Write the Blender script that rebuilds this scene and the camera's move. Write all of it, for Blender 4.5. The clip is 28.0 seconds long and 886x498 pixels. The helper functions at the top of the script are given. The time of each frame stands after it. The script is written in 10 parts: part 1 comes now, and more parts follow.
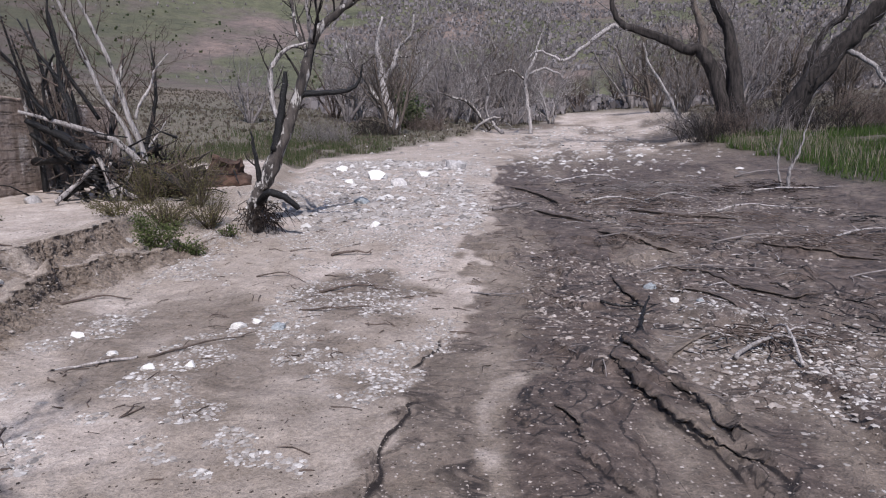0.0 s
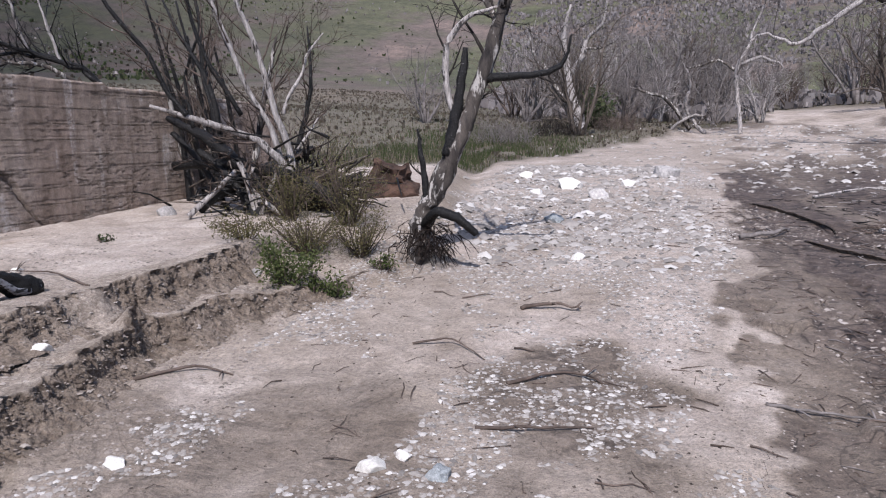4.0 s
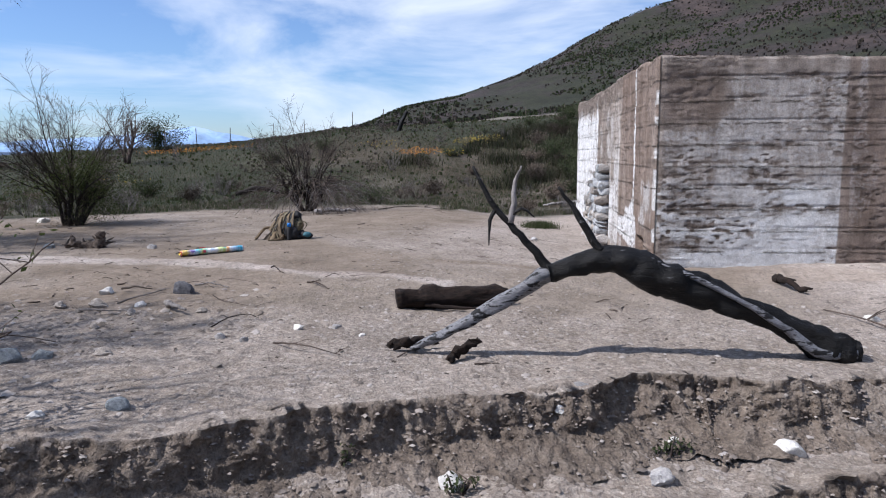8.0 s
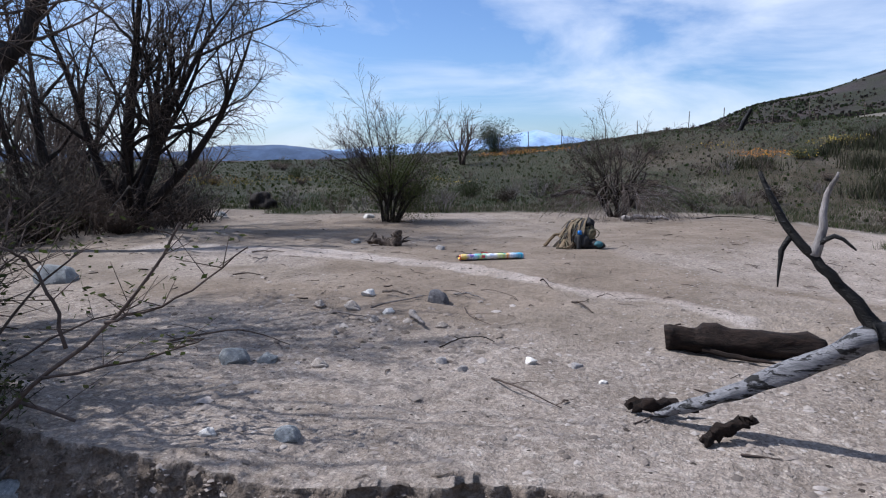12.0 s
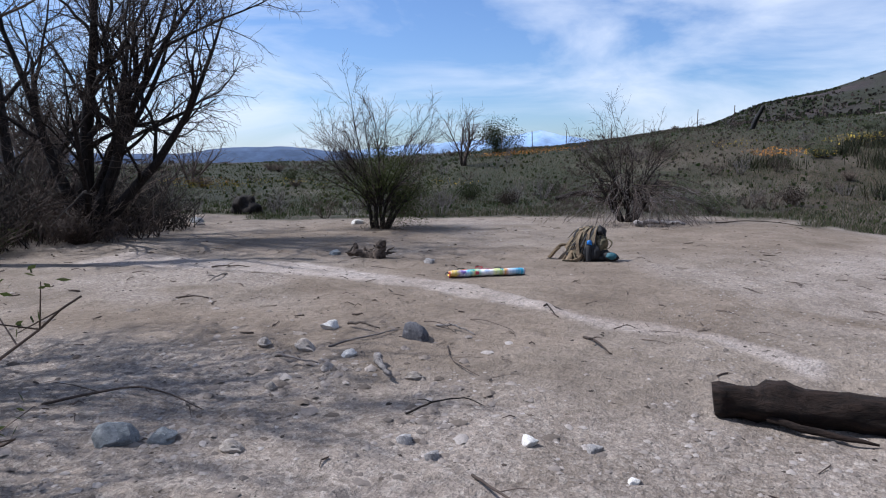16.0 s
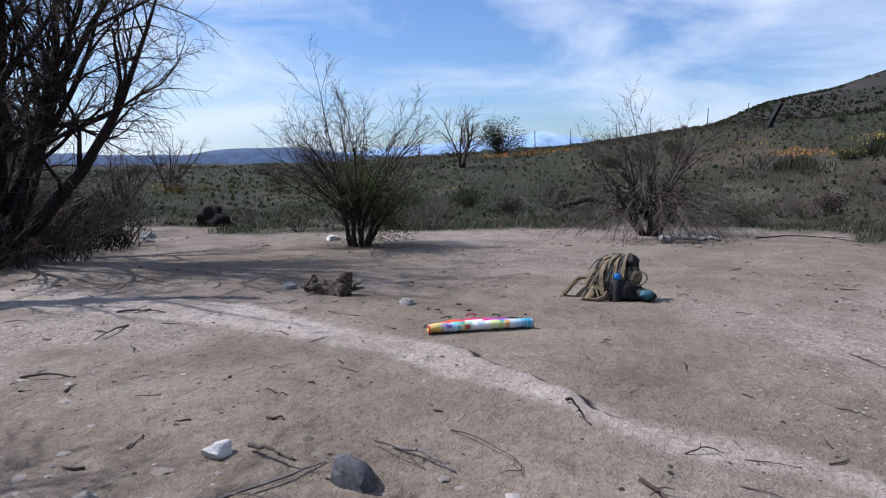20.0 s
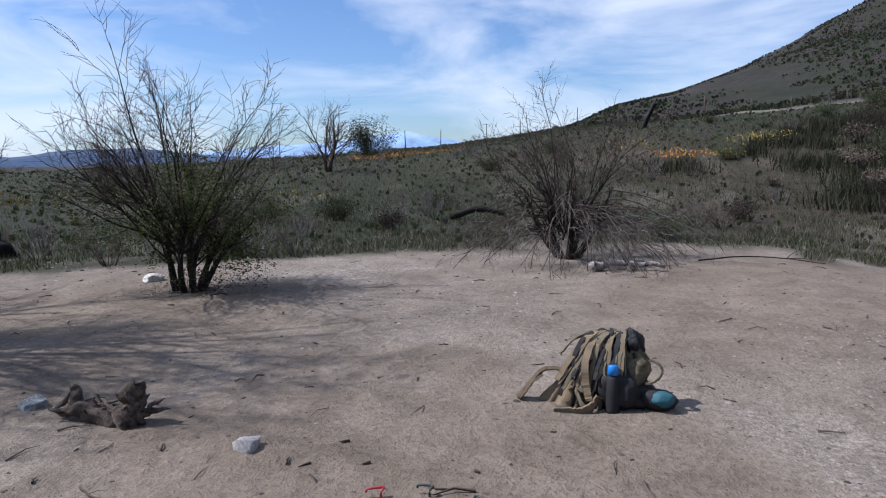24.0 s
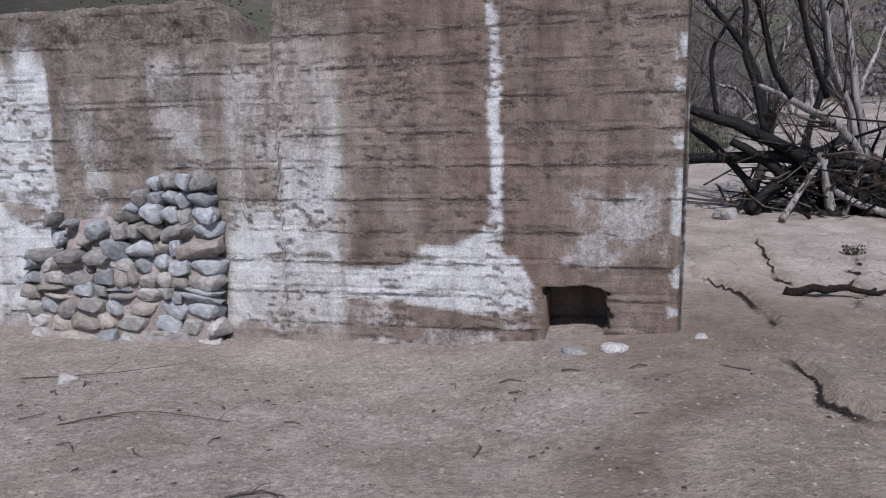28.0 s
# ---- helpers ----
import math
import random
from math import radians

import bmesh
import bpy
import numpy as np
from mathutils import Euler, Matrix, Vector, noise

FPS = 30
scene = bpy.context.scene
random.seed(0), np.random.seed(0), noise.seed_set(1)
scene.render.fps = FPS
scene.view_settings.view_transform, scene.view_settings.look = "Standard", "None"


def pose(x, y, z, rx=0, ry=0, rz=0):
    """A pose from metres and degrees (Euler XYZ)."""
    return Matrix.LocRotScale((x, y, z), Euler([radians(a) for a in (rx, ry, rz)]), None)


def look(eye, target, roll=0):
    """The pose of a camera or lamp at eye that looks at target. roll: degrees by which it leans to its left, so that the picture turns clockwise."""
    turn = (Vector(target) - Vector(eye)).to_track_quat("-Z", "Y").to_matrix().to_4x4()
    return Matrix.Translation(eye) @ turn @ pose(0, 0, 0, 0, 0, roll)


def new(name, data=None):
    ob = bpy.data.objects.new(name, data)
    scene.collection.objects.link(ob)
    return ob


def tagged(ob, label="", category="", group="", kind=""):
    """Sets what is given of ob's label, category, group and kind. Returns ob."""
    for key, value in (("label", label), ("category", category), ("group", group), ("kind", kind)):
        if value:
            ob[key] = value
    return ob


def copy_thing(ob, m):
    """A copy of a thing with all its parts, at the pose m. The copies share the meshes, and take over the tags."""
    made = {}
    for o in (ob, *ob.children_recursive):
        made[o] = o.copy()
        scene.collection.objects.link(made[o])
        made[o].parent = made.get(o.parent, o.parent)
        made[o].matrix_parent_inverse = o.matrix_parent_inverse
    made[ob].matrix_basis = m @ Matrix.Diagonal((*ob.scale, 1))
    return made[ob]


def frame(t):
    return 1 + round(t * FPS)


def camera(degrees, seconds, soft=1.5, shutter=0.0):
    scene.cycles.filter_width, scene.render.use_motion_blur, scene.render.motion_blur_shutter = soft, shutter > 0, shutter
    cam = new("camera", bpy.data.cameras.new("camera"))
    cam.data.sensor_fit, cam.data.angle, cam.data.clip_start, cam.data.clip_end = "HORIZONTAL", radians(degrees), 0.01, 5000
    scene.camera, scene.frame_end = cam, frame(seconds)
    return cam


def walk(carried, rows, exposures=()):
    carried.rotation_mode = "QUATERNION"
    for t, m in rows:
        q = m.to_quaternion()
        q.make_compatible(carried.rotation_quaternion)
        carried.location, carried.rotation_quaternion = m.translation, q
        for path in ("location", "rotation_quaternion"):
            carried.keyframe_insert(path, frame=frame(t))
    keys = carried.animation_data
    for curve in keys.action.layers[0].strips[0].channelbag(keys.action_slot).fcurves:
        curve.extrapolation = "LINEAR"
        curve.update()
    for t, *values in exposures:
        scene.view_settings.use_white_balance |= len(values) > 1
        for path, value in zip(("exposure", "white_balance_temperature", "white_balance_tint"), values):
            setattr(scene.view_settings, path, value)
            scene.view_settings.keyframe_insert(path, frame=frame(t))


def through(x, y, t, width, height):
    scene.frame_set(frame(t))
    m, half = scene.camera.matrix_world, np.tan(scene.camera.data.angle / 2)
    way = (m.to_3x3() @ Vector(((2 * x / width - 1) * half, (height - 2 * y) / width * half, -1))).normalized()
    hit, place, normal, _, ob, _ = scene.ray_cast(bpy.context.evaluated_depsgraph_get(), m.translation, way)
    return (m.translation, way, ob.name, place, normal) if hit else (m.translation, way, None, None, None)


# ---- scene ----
cam = camera(64.9, 28.0, 1.1)
METRES, EYE, TILT, LEAN, TURN = 17.6, 1.5, 0.0, 0.0, 0.0
ROWS = [
    (0.0, 0.0, 0.0, 0.0, -0.13, -9.39, 0.78),
    (0.5, -0.0124, 0.0228, -0.0005, -0.13, -9.36, 0.76),
    (1.0, -0.0227, 0.0483, -0.0014, -0.13, -9.34, 0.74),
    (1.5, -0.0307, 0.076, -0.0021, -0.13, -9.33, 0.73),
    (2.0, -0.0368, 0.1044, -0.0022, -0.13, -9.33, 0.72),
    (2.5, -0.0411, 0.1328, -0.0025, -0.14, -9.32, 0.76),
    (4.5, -0.0524, 0.2478, -0.0012, 22.47, -8.92, 0.81),
    (5.0, -0.0555, 0.273, -0.0011, 31.21, -8.75, 0.79),
    (5.5, -0.06, 0.296, -0.0014, 38.92, -8.61, 0.77),
    (6.0, -0.0664, 0.3176, -0.0017, 48.31, -8.42, 0.74),
    (6.5, -0.0742, 0.3371, -0.0021, 57.34, -8.21, 0.68),
    (7.0, -0.0831, 0.3538, -0.0022, 67.02, -8.11, 0.55),
    (7.5, -0.0928, 0.3669, -0.0026, 77.51, -7.98, 0.46),
    (8.0, -0.1028, 0.3761, -0.0028, 89.08, -7.83, 0.31),
    (8.5, -0.1114, 0.3837, -0.0033, 100.6, -7.73, 0.12),
    (9.0, -0.1198, 0.3908, -0.0036, 111.29, -7.65, -0.05),
    (9.5, -0.1288, 0.3968, -0.0036, 115.97, -7.61, -0.06),
    (10.0, -0.1373, 0.4, -0.0038, 116.01, -7.58, 0.02),
    (10.5, -0.146, 0.4012, -0.0036, 116.01, -7.57, 0.08),
    (11.0, -0.1546, 0.4012, -0.0032, 116.02, -7.56, 0.1),
    (11.5, -0.1625, 0.4006, -0.0029, 116.03, -7.54, 0.16),
    (12.0, -0.1687, 0.3992, -0.0037, 116.06, -7.51, 0.2),
    (12.5, -0.1775, 0.3986, -0.0038, 116.09, -7.48, 0.27),
    (14.5, -0.212, 0.386, -0.0042, 116.28, -7.47, 0.3),
    (15.0, -0.2245, 0.3816, -0.004, 116.34, -7.47, 0.35),
    (15.5, -0.2353, 0.378, -0.0046, 116.39, -7.46, 0.4),
    (16.0, -0.2457, 0.3748, -0.0047, 116.42, -7.44, 0.45),
    (16.5, -0.2567, 0.3714, -0.005, 116.46, -7.42, 0.5),
    (17.0, -0.2684, 0.368, -0.0043, 116.49, -7.41, 0.53),
    (17.5, -0.28, 0.363, -0.0043, 116.5, -7.41, 0.53),
    (18.0, -0.2952, 0.3557, -0.004, 116.53, -7.38, 0.57),
    (18.5, -0.3112, 0.3487, -0.0035, 116.55, -7.38, 0.61),
    (19.0, -0.3288, 0.3416, -0.0029, 116.55, -7.38, 0.62),
    (19.5, -0.3475, 0.3349, -0.0019, 116.56, -7.4, 0.64),
    (20.0, -0.3678, 0.3275, -0.0005, 116.55, -7.41, 0.67),
    (20.5, -0.3879, 0.3198, 0.0, 116.57, -7.42, 0.67),
    (21.0, -0.4067, 0.3107, 0.0008, 116.57, -7.42, 0.66),
    (21.5, -0.4272, 0.2983, 0.002, 116.56, -7.4, 0.65),
    (23.5, -0.5102, 0.2521, 0.0044, 116.41, -7.39, 0.66),
    (24.0, -0.5319, 0.2451, 0.0041, 105.53, -7.52, 0.94),
    (24.5, -0.5538, 0.2387, 0.0039, 93.26, -7.73, 1.22),
    (25.0, -0.5766, 0.2353, 0.0046, 80.4, -8.03, 1.38),
    (25.5, -0.5995, 0.2327, 0.0028, 66.48, -8.29, 1.46),
    (26.0, -0.6191, 0.2285, 0.0013, 51.2, -8.68, 1.53),
    (26.5, -0.6364, 0.2288, 0.0006, 34.81, -8.95, 1.5),
    (27.0, -0.6483, 0.2298, -0.0004, 17.99, -9.19, 1.37),
    (27.5, -0.6583, 0.2297, 0.0006, 6.46, -9.56, 1.28),
    (28.0, -0.6614, 0.2309, 0.0021, 6.16, -9.6, 1.24),
]
walk(cam, [(t, pose(0, 0, EYE, TILT, LEAN, TURN) @ pose(METRES * x, METRES * y, METRES * z, 90 + pitch, roll, yaw)) for t, x, y, z, yaw, pitch, roll in ROWS], [(0.0, 0.06, 6280, 16), (1.0, 0.12, 6280, 16), (5.0, 0.19, 6290, 15), (7.0, 0.34, 6260, 13), (8.0, 0.14, 6160, 12), (9.0, 0.09, 6050, 12), (19.0, 0.0, 5990, 12), (23.5, 0.0, 5970, 12), (25.5, 0.16, 6120, 13), (26.2, 0.05, 6170, 13), (27.0, -0.38, 6060, 13), (28.0, -0.4, 6060, 13)])

# ---- sky, sun ----
SUN_EL, SUN_AZ = 49.0, (0.16, -0.987)
world = bpy.data.worlds.new("sky")
scene.world = world
world.use_nodes = True
wn, wl = world.node_tree.nodes, world.node_tree.links
wn.clear()
sky = wn.new("ShaderNodeTexSky")
sky.sky_type = "NISHITA"
sky.sun_disc = False
sky.sun_elevation = radians(SUN_EL)
sky.sun_rotation = math.atan2(SUN_AZ[0], SUN_AZ[1])
sky.altitude = 500
sky.air_density = 1.0
sky.dust_density = 0.6
sky.ozone_density = 2.0
w_pos = wn.new("ShaderNodeTexCoord")
w_map = wn.new("ShaderNodeMapping")
w_map.inputs["Scale"].default_value = (1.1, 2.2, 7.0)
w_map.inputs["Rotation"].default_value = (0.0, 0.12, 0.5)
w_noise = wn.new("ShaderNodeTexNoise")
w_noise.inputs["Scale"].default_value = 1.7
w_noise.inputs["Detail"].default_value = 7.0
w_noise.inputs["Roughness"].default_value = 0.55
w_noise.inputs["Distortion"].default_value = 0.5
w_ramp = wn.new("ShaderNodeValToRGB")
w_ramp.color_ramp.elements[0].position = 0.40
w_ramp.color_ramp.elements[0].color = (0.03, 0.03, 0.03, 1)
w_ramp.color_ramp.elements[1].position = 0.70
w_ramp.color_ramp.elements[1].color = (0.8, 0.8, 0.8, 1)
w_mix = wn.new("ShaderNodeMix")
w_mix.data_type = "RGBA"
w_mix.inputs["B"].default_value = (9.0, 9.6, 10.6, 1)
w_bg = wn.new("ShaderNodeBackground")
w_bg.inputs["Strength"].default_value = 0.1
w_out = wn.new("ShaderNodeOutputWorld")
wl.new(w_pos.outputs["Generated"], w_map.inputs["Vector"])
wl.new(w_map.outputs["Vector"], w_noise.inputs["Vector"])
wl.new(w_noise.outputs["Fac"], w_ramp.inputs["Fac"])
wl.new(w_ramp.outputs["Color"], w_mix.inputs["Factor"])
w_tint = wn.new("ShaderNodeMix")
w_tint.data_type = "RGBA"
w_tint.blend_type = "MULTIPLY"
w_tint.inputs["Factor"].default_value = 1.0
w_tint.inputs["B"].default_value = (0.82, 1.0, 1.28, 1)
wl.new(sky.outputs["Color"], w_tint.inputs["A"])
wl.new(w_tint.outputs["Result"], w_mix.inputs["A"])
wl.new(w_mix.outputs["Result"], w_bg.inputs["Color"])
wl.new(w_bg.outputs["Background"], w_out.inputs["Surface"])
sun = new("sun", bpy.data.lights.new("sun", "SUN"))
sun.data.energy = 5.4
sun.data.angle = radians(0.6)
sun.data.color = (1.0, 0.955, 0.915)
el = radians(SUN_EL)
sun.matrix_world = look((0, 0, 60), (-SUN_AZ[0] * 60 / math.tan(el), -SUN_AZ[1] * 60 / math.tan(el), 0))


# ---- materials ----
def shader(name):
    m = bpy.data.materials.new(name)
    m.use_nodes = True
    n = m.node_tree.nodes
    return m, n, m.node_tree.links, n["Principled BSDF"]


def noise_node(n, l, vec, scale, detail=4.0, rough=0.6, distortion=0.0):
    node = n.new("ShaderNodeTexNoise")
    node.inputs["Scale"].default_value = scale
    node.inputs["Detail"].default_value = detail
    node.inputs["Roughness"].default_value = rough
    node.inputs["Distortion"].default_value = distortion
    if vec is not None:
        l.new(vec, node.inputs["Vector"])
    return node


def ramp_node(n, l, fac, stops):
    node = n.new("ShaderNodeValToRGB")
    r = node.color_ramp
    while len(r.elements) < len(stops):
        r.elements.new(0.5)
    for e, (p, c) in zip(r.elements, stops):
        e.position = p
        e.color = (*c, 1) if len(c) == 3 else c
    l.new(fac, node.inputs["Fac"])
    return node


def mix_node(n, l, fac, a, b, mode="MIX"):
    node = n.new("ShaderNodeMix")
    node.data_type = "RGBA"
    node.blend_type = mode
    for key, v in (("Factor", fac), ("A", a), ("B", b)):
        if isinstance(v, (int, float)):
            node.inputs[key].default_value = v
        elif isinstance(v, tuple):
            node.inputs[key].default_value = (*v, 1)
        else:
            l.new(v, node.inputs[key])
    return node.outputs["Result"]


def bump_node(n, l, height, strength, distance, bsdf, chain=None):
    node = n.new("ShaderNodeBump")
    node.inputs["Strength"].default_value = strength
    node.inputs["Distance"].default_value = distance
    l.new(height, node.inputs["Height"])
    if chain is not None:
        l.new(chain, node.inputs["Normal"])
    l.new(node.outputs["Normal"], bsdf.inputs["Normal"])
    return node.outputs["Normal"]


def rough_material(name, dark, light, scale=6.0, rough=0.9, bump=0.4, fine=40.0, stretch=(1, 1, 1), vary=0.25, spot=None):
    """Two-scale mottled surface: broad tone, fine grain, relief, and a shift of tone from piece to piece."""
    m, n, l, b = shader(name)
    tc = n.new("ShaderNodeTexCoord")
    mp = n.new("ShaderNodeMapping")
    mp.inputs["Scale"].default_value = stretch
    l.new(tc.outputs["Object"], mp.inputs["Vector"])
    broad = noise_node(n, l, mp.outputs["Vector"], scale, 5, 0.6)
    grainy = noise_node(n, l, mp.outputs["Vector"], fine, 3, 0.7)
    base = ramp_node(n, l, broad.outputs["Fac"], [(0.32, dark), (0.68, light)]).outputs["Color"]
    tone = ramp_node(n, l, grainy.outputs["Fac"], [(0.3, (0.62, 0.62, 0.62)), (0.7, (1.25, 1.25, 1.25))]).outputs["Color"]
    col = mix_node(n, l, 0.8, base, tone, "MULTIPLY")
    if spot:
        sp = noise_node(n, l, mp.outputs["Vector"], spot[1], 6, 0.65)
        sf = ramp_node(n, l, sp.outputs["Fac"], [(spot[2], (0, 0, 0)), (min(spot[2] + 0.06, 1), (1, 1, 1))]).outputs["Color"]
        col = mix_node(n, l, sf, col, spot[0])
    if vary:
        info = n.new("ShaderNodeObjectInfo")
        vr = ramp_node(n, l, info.outputs["Random"], [(0, (1 - vary,) * 3), (1, (1 + vary,) * 3)]).outputs["Color"]
        col = mix_node(n, l, 1.0, col, vr, "MULTIPLY")
    l.new(col, b.inputs["Base Color"])
    b.inputs["Roughness"].default_value = rough
    b.inputs["Specular IOR Level"].default_value = 0.25
    if bump:
        first = bump_node(n, l, broad.outputs["Fac"], bump * 0.6, 0.03, b)
        bump_node(n, l, grainy.outputs["Fac"], bump, 0.008, b, first)
    return m


def island_material(name, colours, rough=0.9, through=0.0):
    """Small pieces joined in one mesh, each piece of its own tone."""
    m, n, l, b = shader(name)
    geo = n.new("ShaderNodeNewGeometry")
    steps = [(i / max(1, len(colours) - 1), c) for i, c in enumerate(colours)]
    col = ramp_node(n, l, geo.outputs["Random Per Island"], steps).outputs["Color"]
    tc = n.new("ShaderNodeTexCoord")
    g = noise_node(n, l, tc.outputs["Object"], 60, 3)
    tone = ramp_node(n, l, g.outputs["Fac"], [(0.3, (0.75,) * 3), (0.7, (1.2,) * 3)]).outputs["Color"]
    l.new(mix_node(n, l, 0.7, col, tone, "MULTIPLY"), b.inputs["Base Color"])
    b.inputs["Roughness"].default_value = rough
    b.inputs["Specular IOR Level"].default_value = 0.2
    if through:
        glow = n.new("ShaderNodeBsdfTranslucent")
        both = n.new("ShaderNodeMixShader")
        both.inputs["Fac"].default_value = through
        l.new(b.inputs["Base Color"].links[0].from_socket, glow.inputs["Color"])
        l.new(b.outputs["BSDF"], both.inputs[1])
        l.new(glow.outputs["BSDF"], both.inputs[2])
        l.new(both.outputs["Shader"], n["Material Output"].inputs["Surface"])
    return m


def plain_material(name, colour, rough=0.6, metal=0.0, fine=120.0, amount=0.25):
    m, n, l, b = shader(name)
    tc = n.new("ShaderNodeTexCoord")
    g = noise_node(n, l, tc.outputs["Object"], fine, 3)
    h = noise_node(n, l, tc.outputs["Object"], fine * 0.08, 3)
    t1 = ramp_node(n, l, g.outputs["Fac"], [(0.3, (1 - amount,) * 3), (0.7, (1 + amount,) * 3)]).outputs["Color"]
    t2 = ramp_node(n, l, h.outputs["Fac"], [(0.3, (1 - amount,) * 3), (0.7, (1 + amount,) * 3)]).outputs["Color"]
    col = mix_node(n, l, 1.0, mix_node(n, l, 1.0, colour, t1, "MULTIPLY"), t2, "MULTIPLY")
    l.new(col, b.inputs["Base Color"])
    b.inputs["Roughness"].default_value = rough
    b.inputs["Metallic"].default_value = metal
    bump_node(n, l, g.outputs["Fac"], 0.2, 0.003, b)
    return m


def ground_material():
    m, n, l, b = shader("ground")
    tc = n.new("ShaderNodeTexCoord")
    v = tc.outputs["Object"]
    zone = n.new("ShaderNodeVertexColor")
    zone.layer_name = "zone"
    sep = n.new("ShaderNodeSeparateColor")
    l.new(zone.outputs["Color"], sep.inputs["Color"])
    wet, grassy, gravel = sep.outputs["Red"], sep.outputs["Green"], sep.outputs["Blue"]
    broad = noise_node(n, l, v, 0.9, 6, 0.6)
    mid = noise_node(n, l, v, 7.0, 6, 0.65)
    fine = noise_node(n, l, v, 70.0, 4, 0.75)
    cells = n.new("ShaderNodeTexVoronoi")
    cells.inputs["Scale"].default_value = 60.0
    l.new(v, cells.inputs["Vector"])
    big = n.new("ShaderNodeTexVoronoi")
    big.inputs["Scale"].default_value = 26.0
    l.new(v, big.inputs["Vector"])
    silt = ramp_node(n, l, broad.outputs["Fac"], [(0.35, SAND_DARK), (0.65, SAND_PALE)]).outputs["Color"]
    silt = mix_node(n, l, 0.6, silt, ramp_node(n, l, mid.outputs["Fac"], [(0.3, (0.78,) * 3), (0.7, (1.15,) * 3)]).outputs["Color"], "MULTIPLY")
    pebble = ramp_node(n, l, cells.outputs["Color"], [(0.0, (0.12, 0.096, 0.078)), (0.35, (0.24, 0.197, 0.163)), (0.8, (0.35, 0.297, 0.252)), (1.0, (0.56, 0.5, 0.44))]).outputs["Color"]
    pebble2 = ramp_node(n, l, big.outputs["Color"], [(0.0, (0.11, 0.096, 0.088)), (0.6, (0.24, 0.215, 0.2)), (1.0, (0.5, 0.48, 0.45))]).outputs["Color"]
    pebble = mix_node(n, l, 0.4, pebble, pebble2)
    col = mix_node(n, l, gravel, silt, pebble)
    mud = ramp_node(n, l, mid.outputs["Fac"], [(0.3, (0.032, 0.024, 0.021)), (0.52, (0.078, 0.059, 0.05)), (0.75, (0.16, 0.127, 0.108))]).outputs["Color"]
    col = mix_node(n, l, wet, col, mud)
    line = noise_node(n, l, v, 0.8, 4, 0.55, 1.6)
    thread = ramp_node(n, l, line.outputs["Fac"], [(0.484, (0, 0, 0)), (0.497, (1, 1, 1)), (0.503, (1, 1, 1)), (0.52, (0, 0, 0))]).outputs["Color"]
    col = mix_node(n, l, mix_node(n, l, 1.0, thread, wet, "MULTIPLY"), col, (0.018, 0.014, 0.013))
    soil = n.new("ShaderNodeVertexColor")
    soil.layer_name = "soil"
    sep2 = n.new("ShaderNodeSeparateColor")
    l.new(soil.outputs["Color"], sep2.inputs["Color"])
    dry = ramp_node(n, l, broad.outputs["Fac"], [(0.35, (0.31, 0.268, 0.24)), (0.65, (0.44, 0.39, 0.356))]).outputs["Color"]
    dry = mix_node(n, l, 0.6, dry, ramp_node(n, l, mid.outputs["Fac"], [(0.3, (0.75,) * 3), (0.7, (1.15,) * 3)]).outputs["Color"], "MULTIPLY")
    col = mix_node(n, l, sep2.outputs["Green"], col, dry)
    # brown earth of the cut faces, darkened to paint in some of their shade
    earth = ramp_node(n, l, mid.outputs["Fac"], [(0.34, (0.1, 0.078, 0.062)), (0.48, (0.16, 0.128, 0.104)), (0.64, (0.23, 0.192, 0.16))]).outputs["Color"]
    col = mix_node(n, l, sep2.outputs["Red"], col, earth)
    cracks = n.new("ShaderNodeVertexColor")
    cracks.layer_name = "crack"
    csep = n.new("ShaderNodeSeparateColor")
    l.new(cracks.outputs["Color"], csep.inputs["Color"])
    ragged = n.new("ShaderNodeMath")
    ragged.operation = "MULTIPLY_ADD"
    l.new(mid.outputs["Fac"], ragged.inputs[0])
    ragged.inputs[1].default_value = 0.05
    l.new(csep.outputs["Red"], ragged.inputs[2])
    # dark line at each step: wet cut face and its shade in one colour
    wet_shade_line = ramp_node(n, l, ragged.outputs["Value"], [(0.545, (0, 0, 0)), (0.557, (1, 1, 1)), (0.59, (1, 1, 1)), (0.635, (0, 0, 0))]).outputs["Color"]
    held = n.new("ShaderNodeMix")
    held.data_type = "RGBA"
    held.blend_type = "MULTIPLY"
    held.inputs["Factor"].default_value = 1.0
    l.new(wet_shade_line, held.inputs["A"])
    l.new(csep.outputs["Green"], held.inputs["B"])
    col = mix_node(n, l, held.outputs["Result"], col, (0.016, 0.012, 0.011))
    turf = ramp_node(n, l, mid.outputs["Fac"], [(0.3, (0.015, 0.02, 0.009)), (0.5, (0.034, 0.037, 0.02)), (0.7, (0.072, 0.06, 0.044))]).outputs["Color"]
    patch = noise_node(n, l, v, 0.03, 7, 0.62)
    brush = ramp_node(n, l, patch.outputs["Fac"], [(0.38, (0.45, 0.5, 0.38)), (0.5, (0.75, 0.8, 0.66)), (0.58, (1.05, 0.84, 0.88)), (0.66, (1.5, 1.1, 1.08))]).outputs["Color"]
    turf = mix_node(n, l, 1.0, turf, brush, "MULTIPLY")
    col = mix_node(n, l, grassy, col, turf)
    slope = ramp_node(n, l, patch.outputs["Fac"], [(0.36, (0.03, 0.036, 0.019)), (0.46, (0.048, 0.053, 0.029)), (0.51, (0.05, 0.046, 0.036)), (0.57, (0.066, 0.052, 0.05)), (0.66, (0.105, 0.08, 0.074))]).outputs["Color"]
    scrub = noise_node(n, l, v, 0.35, 6, 0.75)
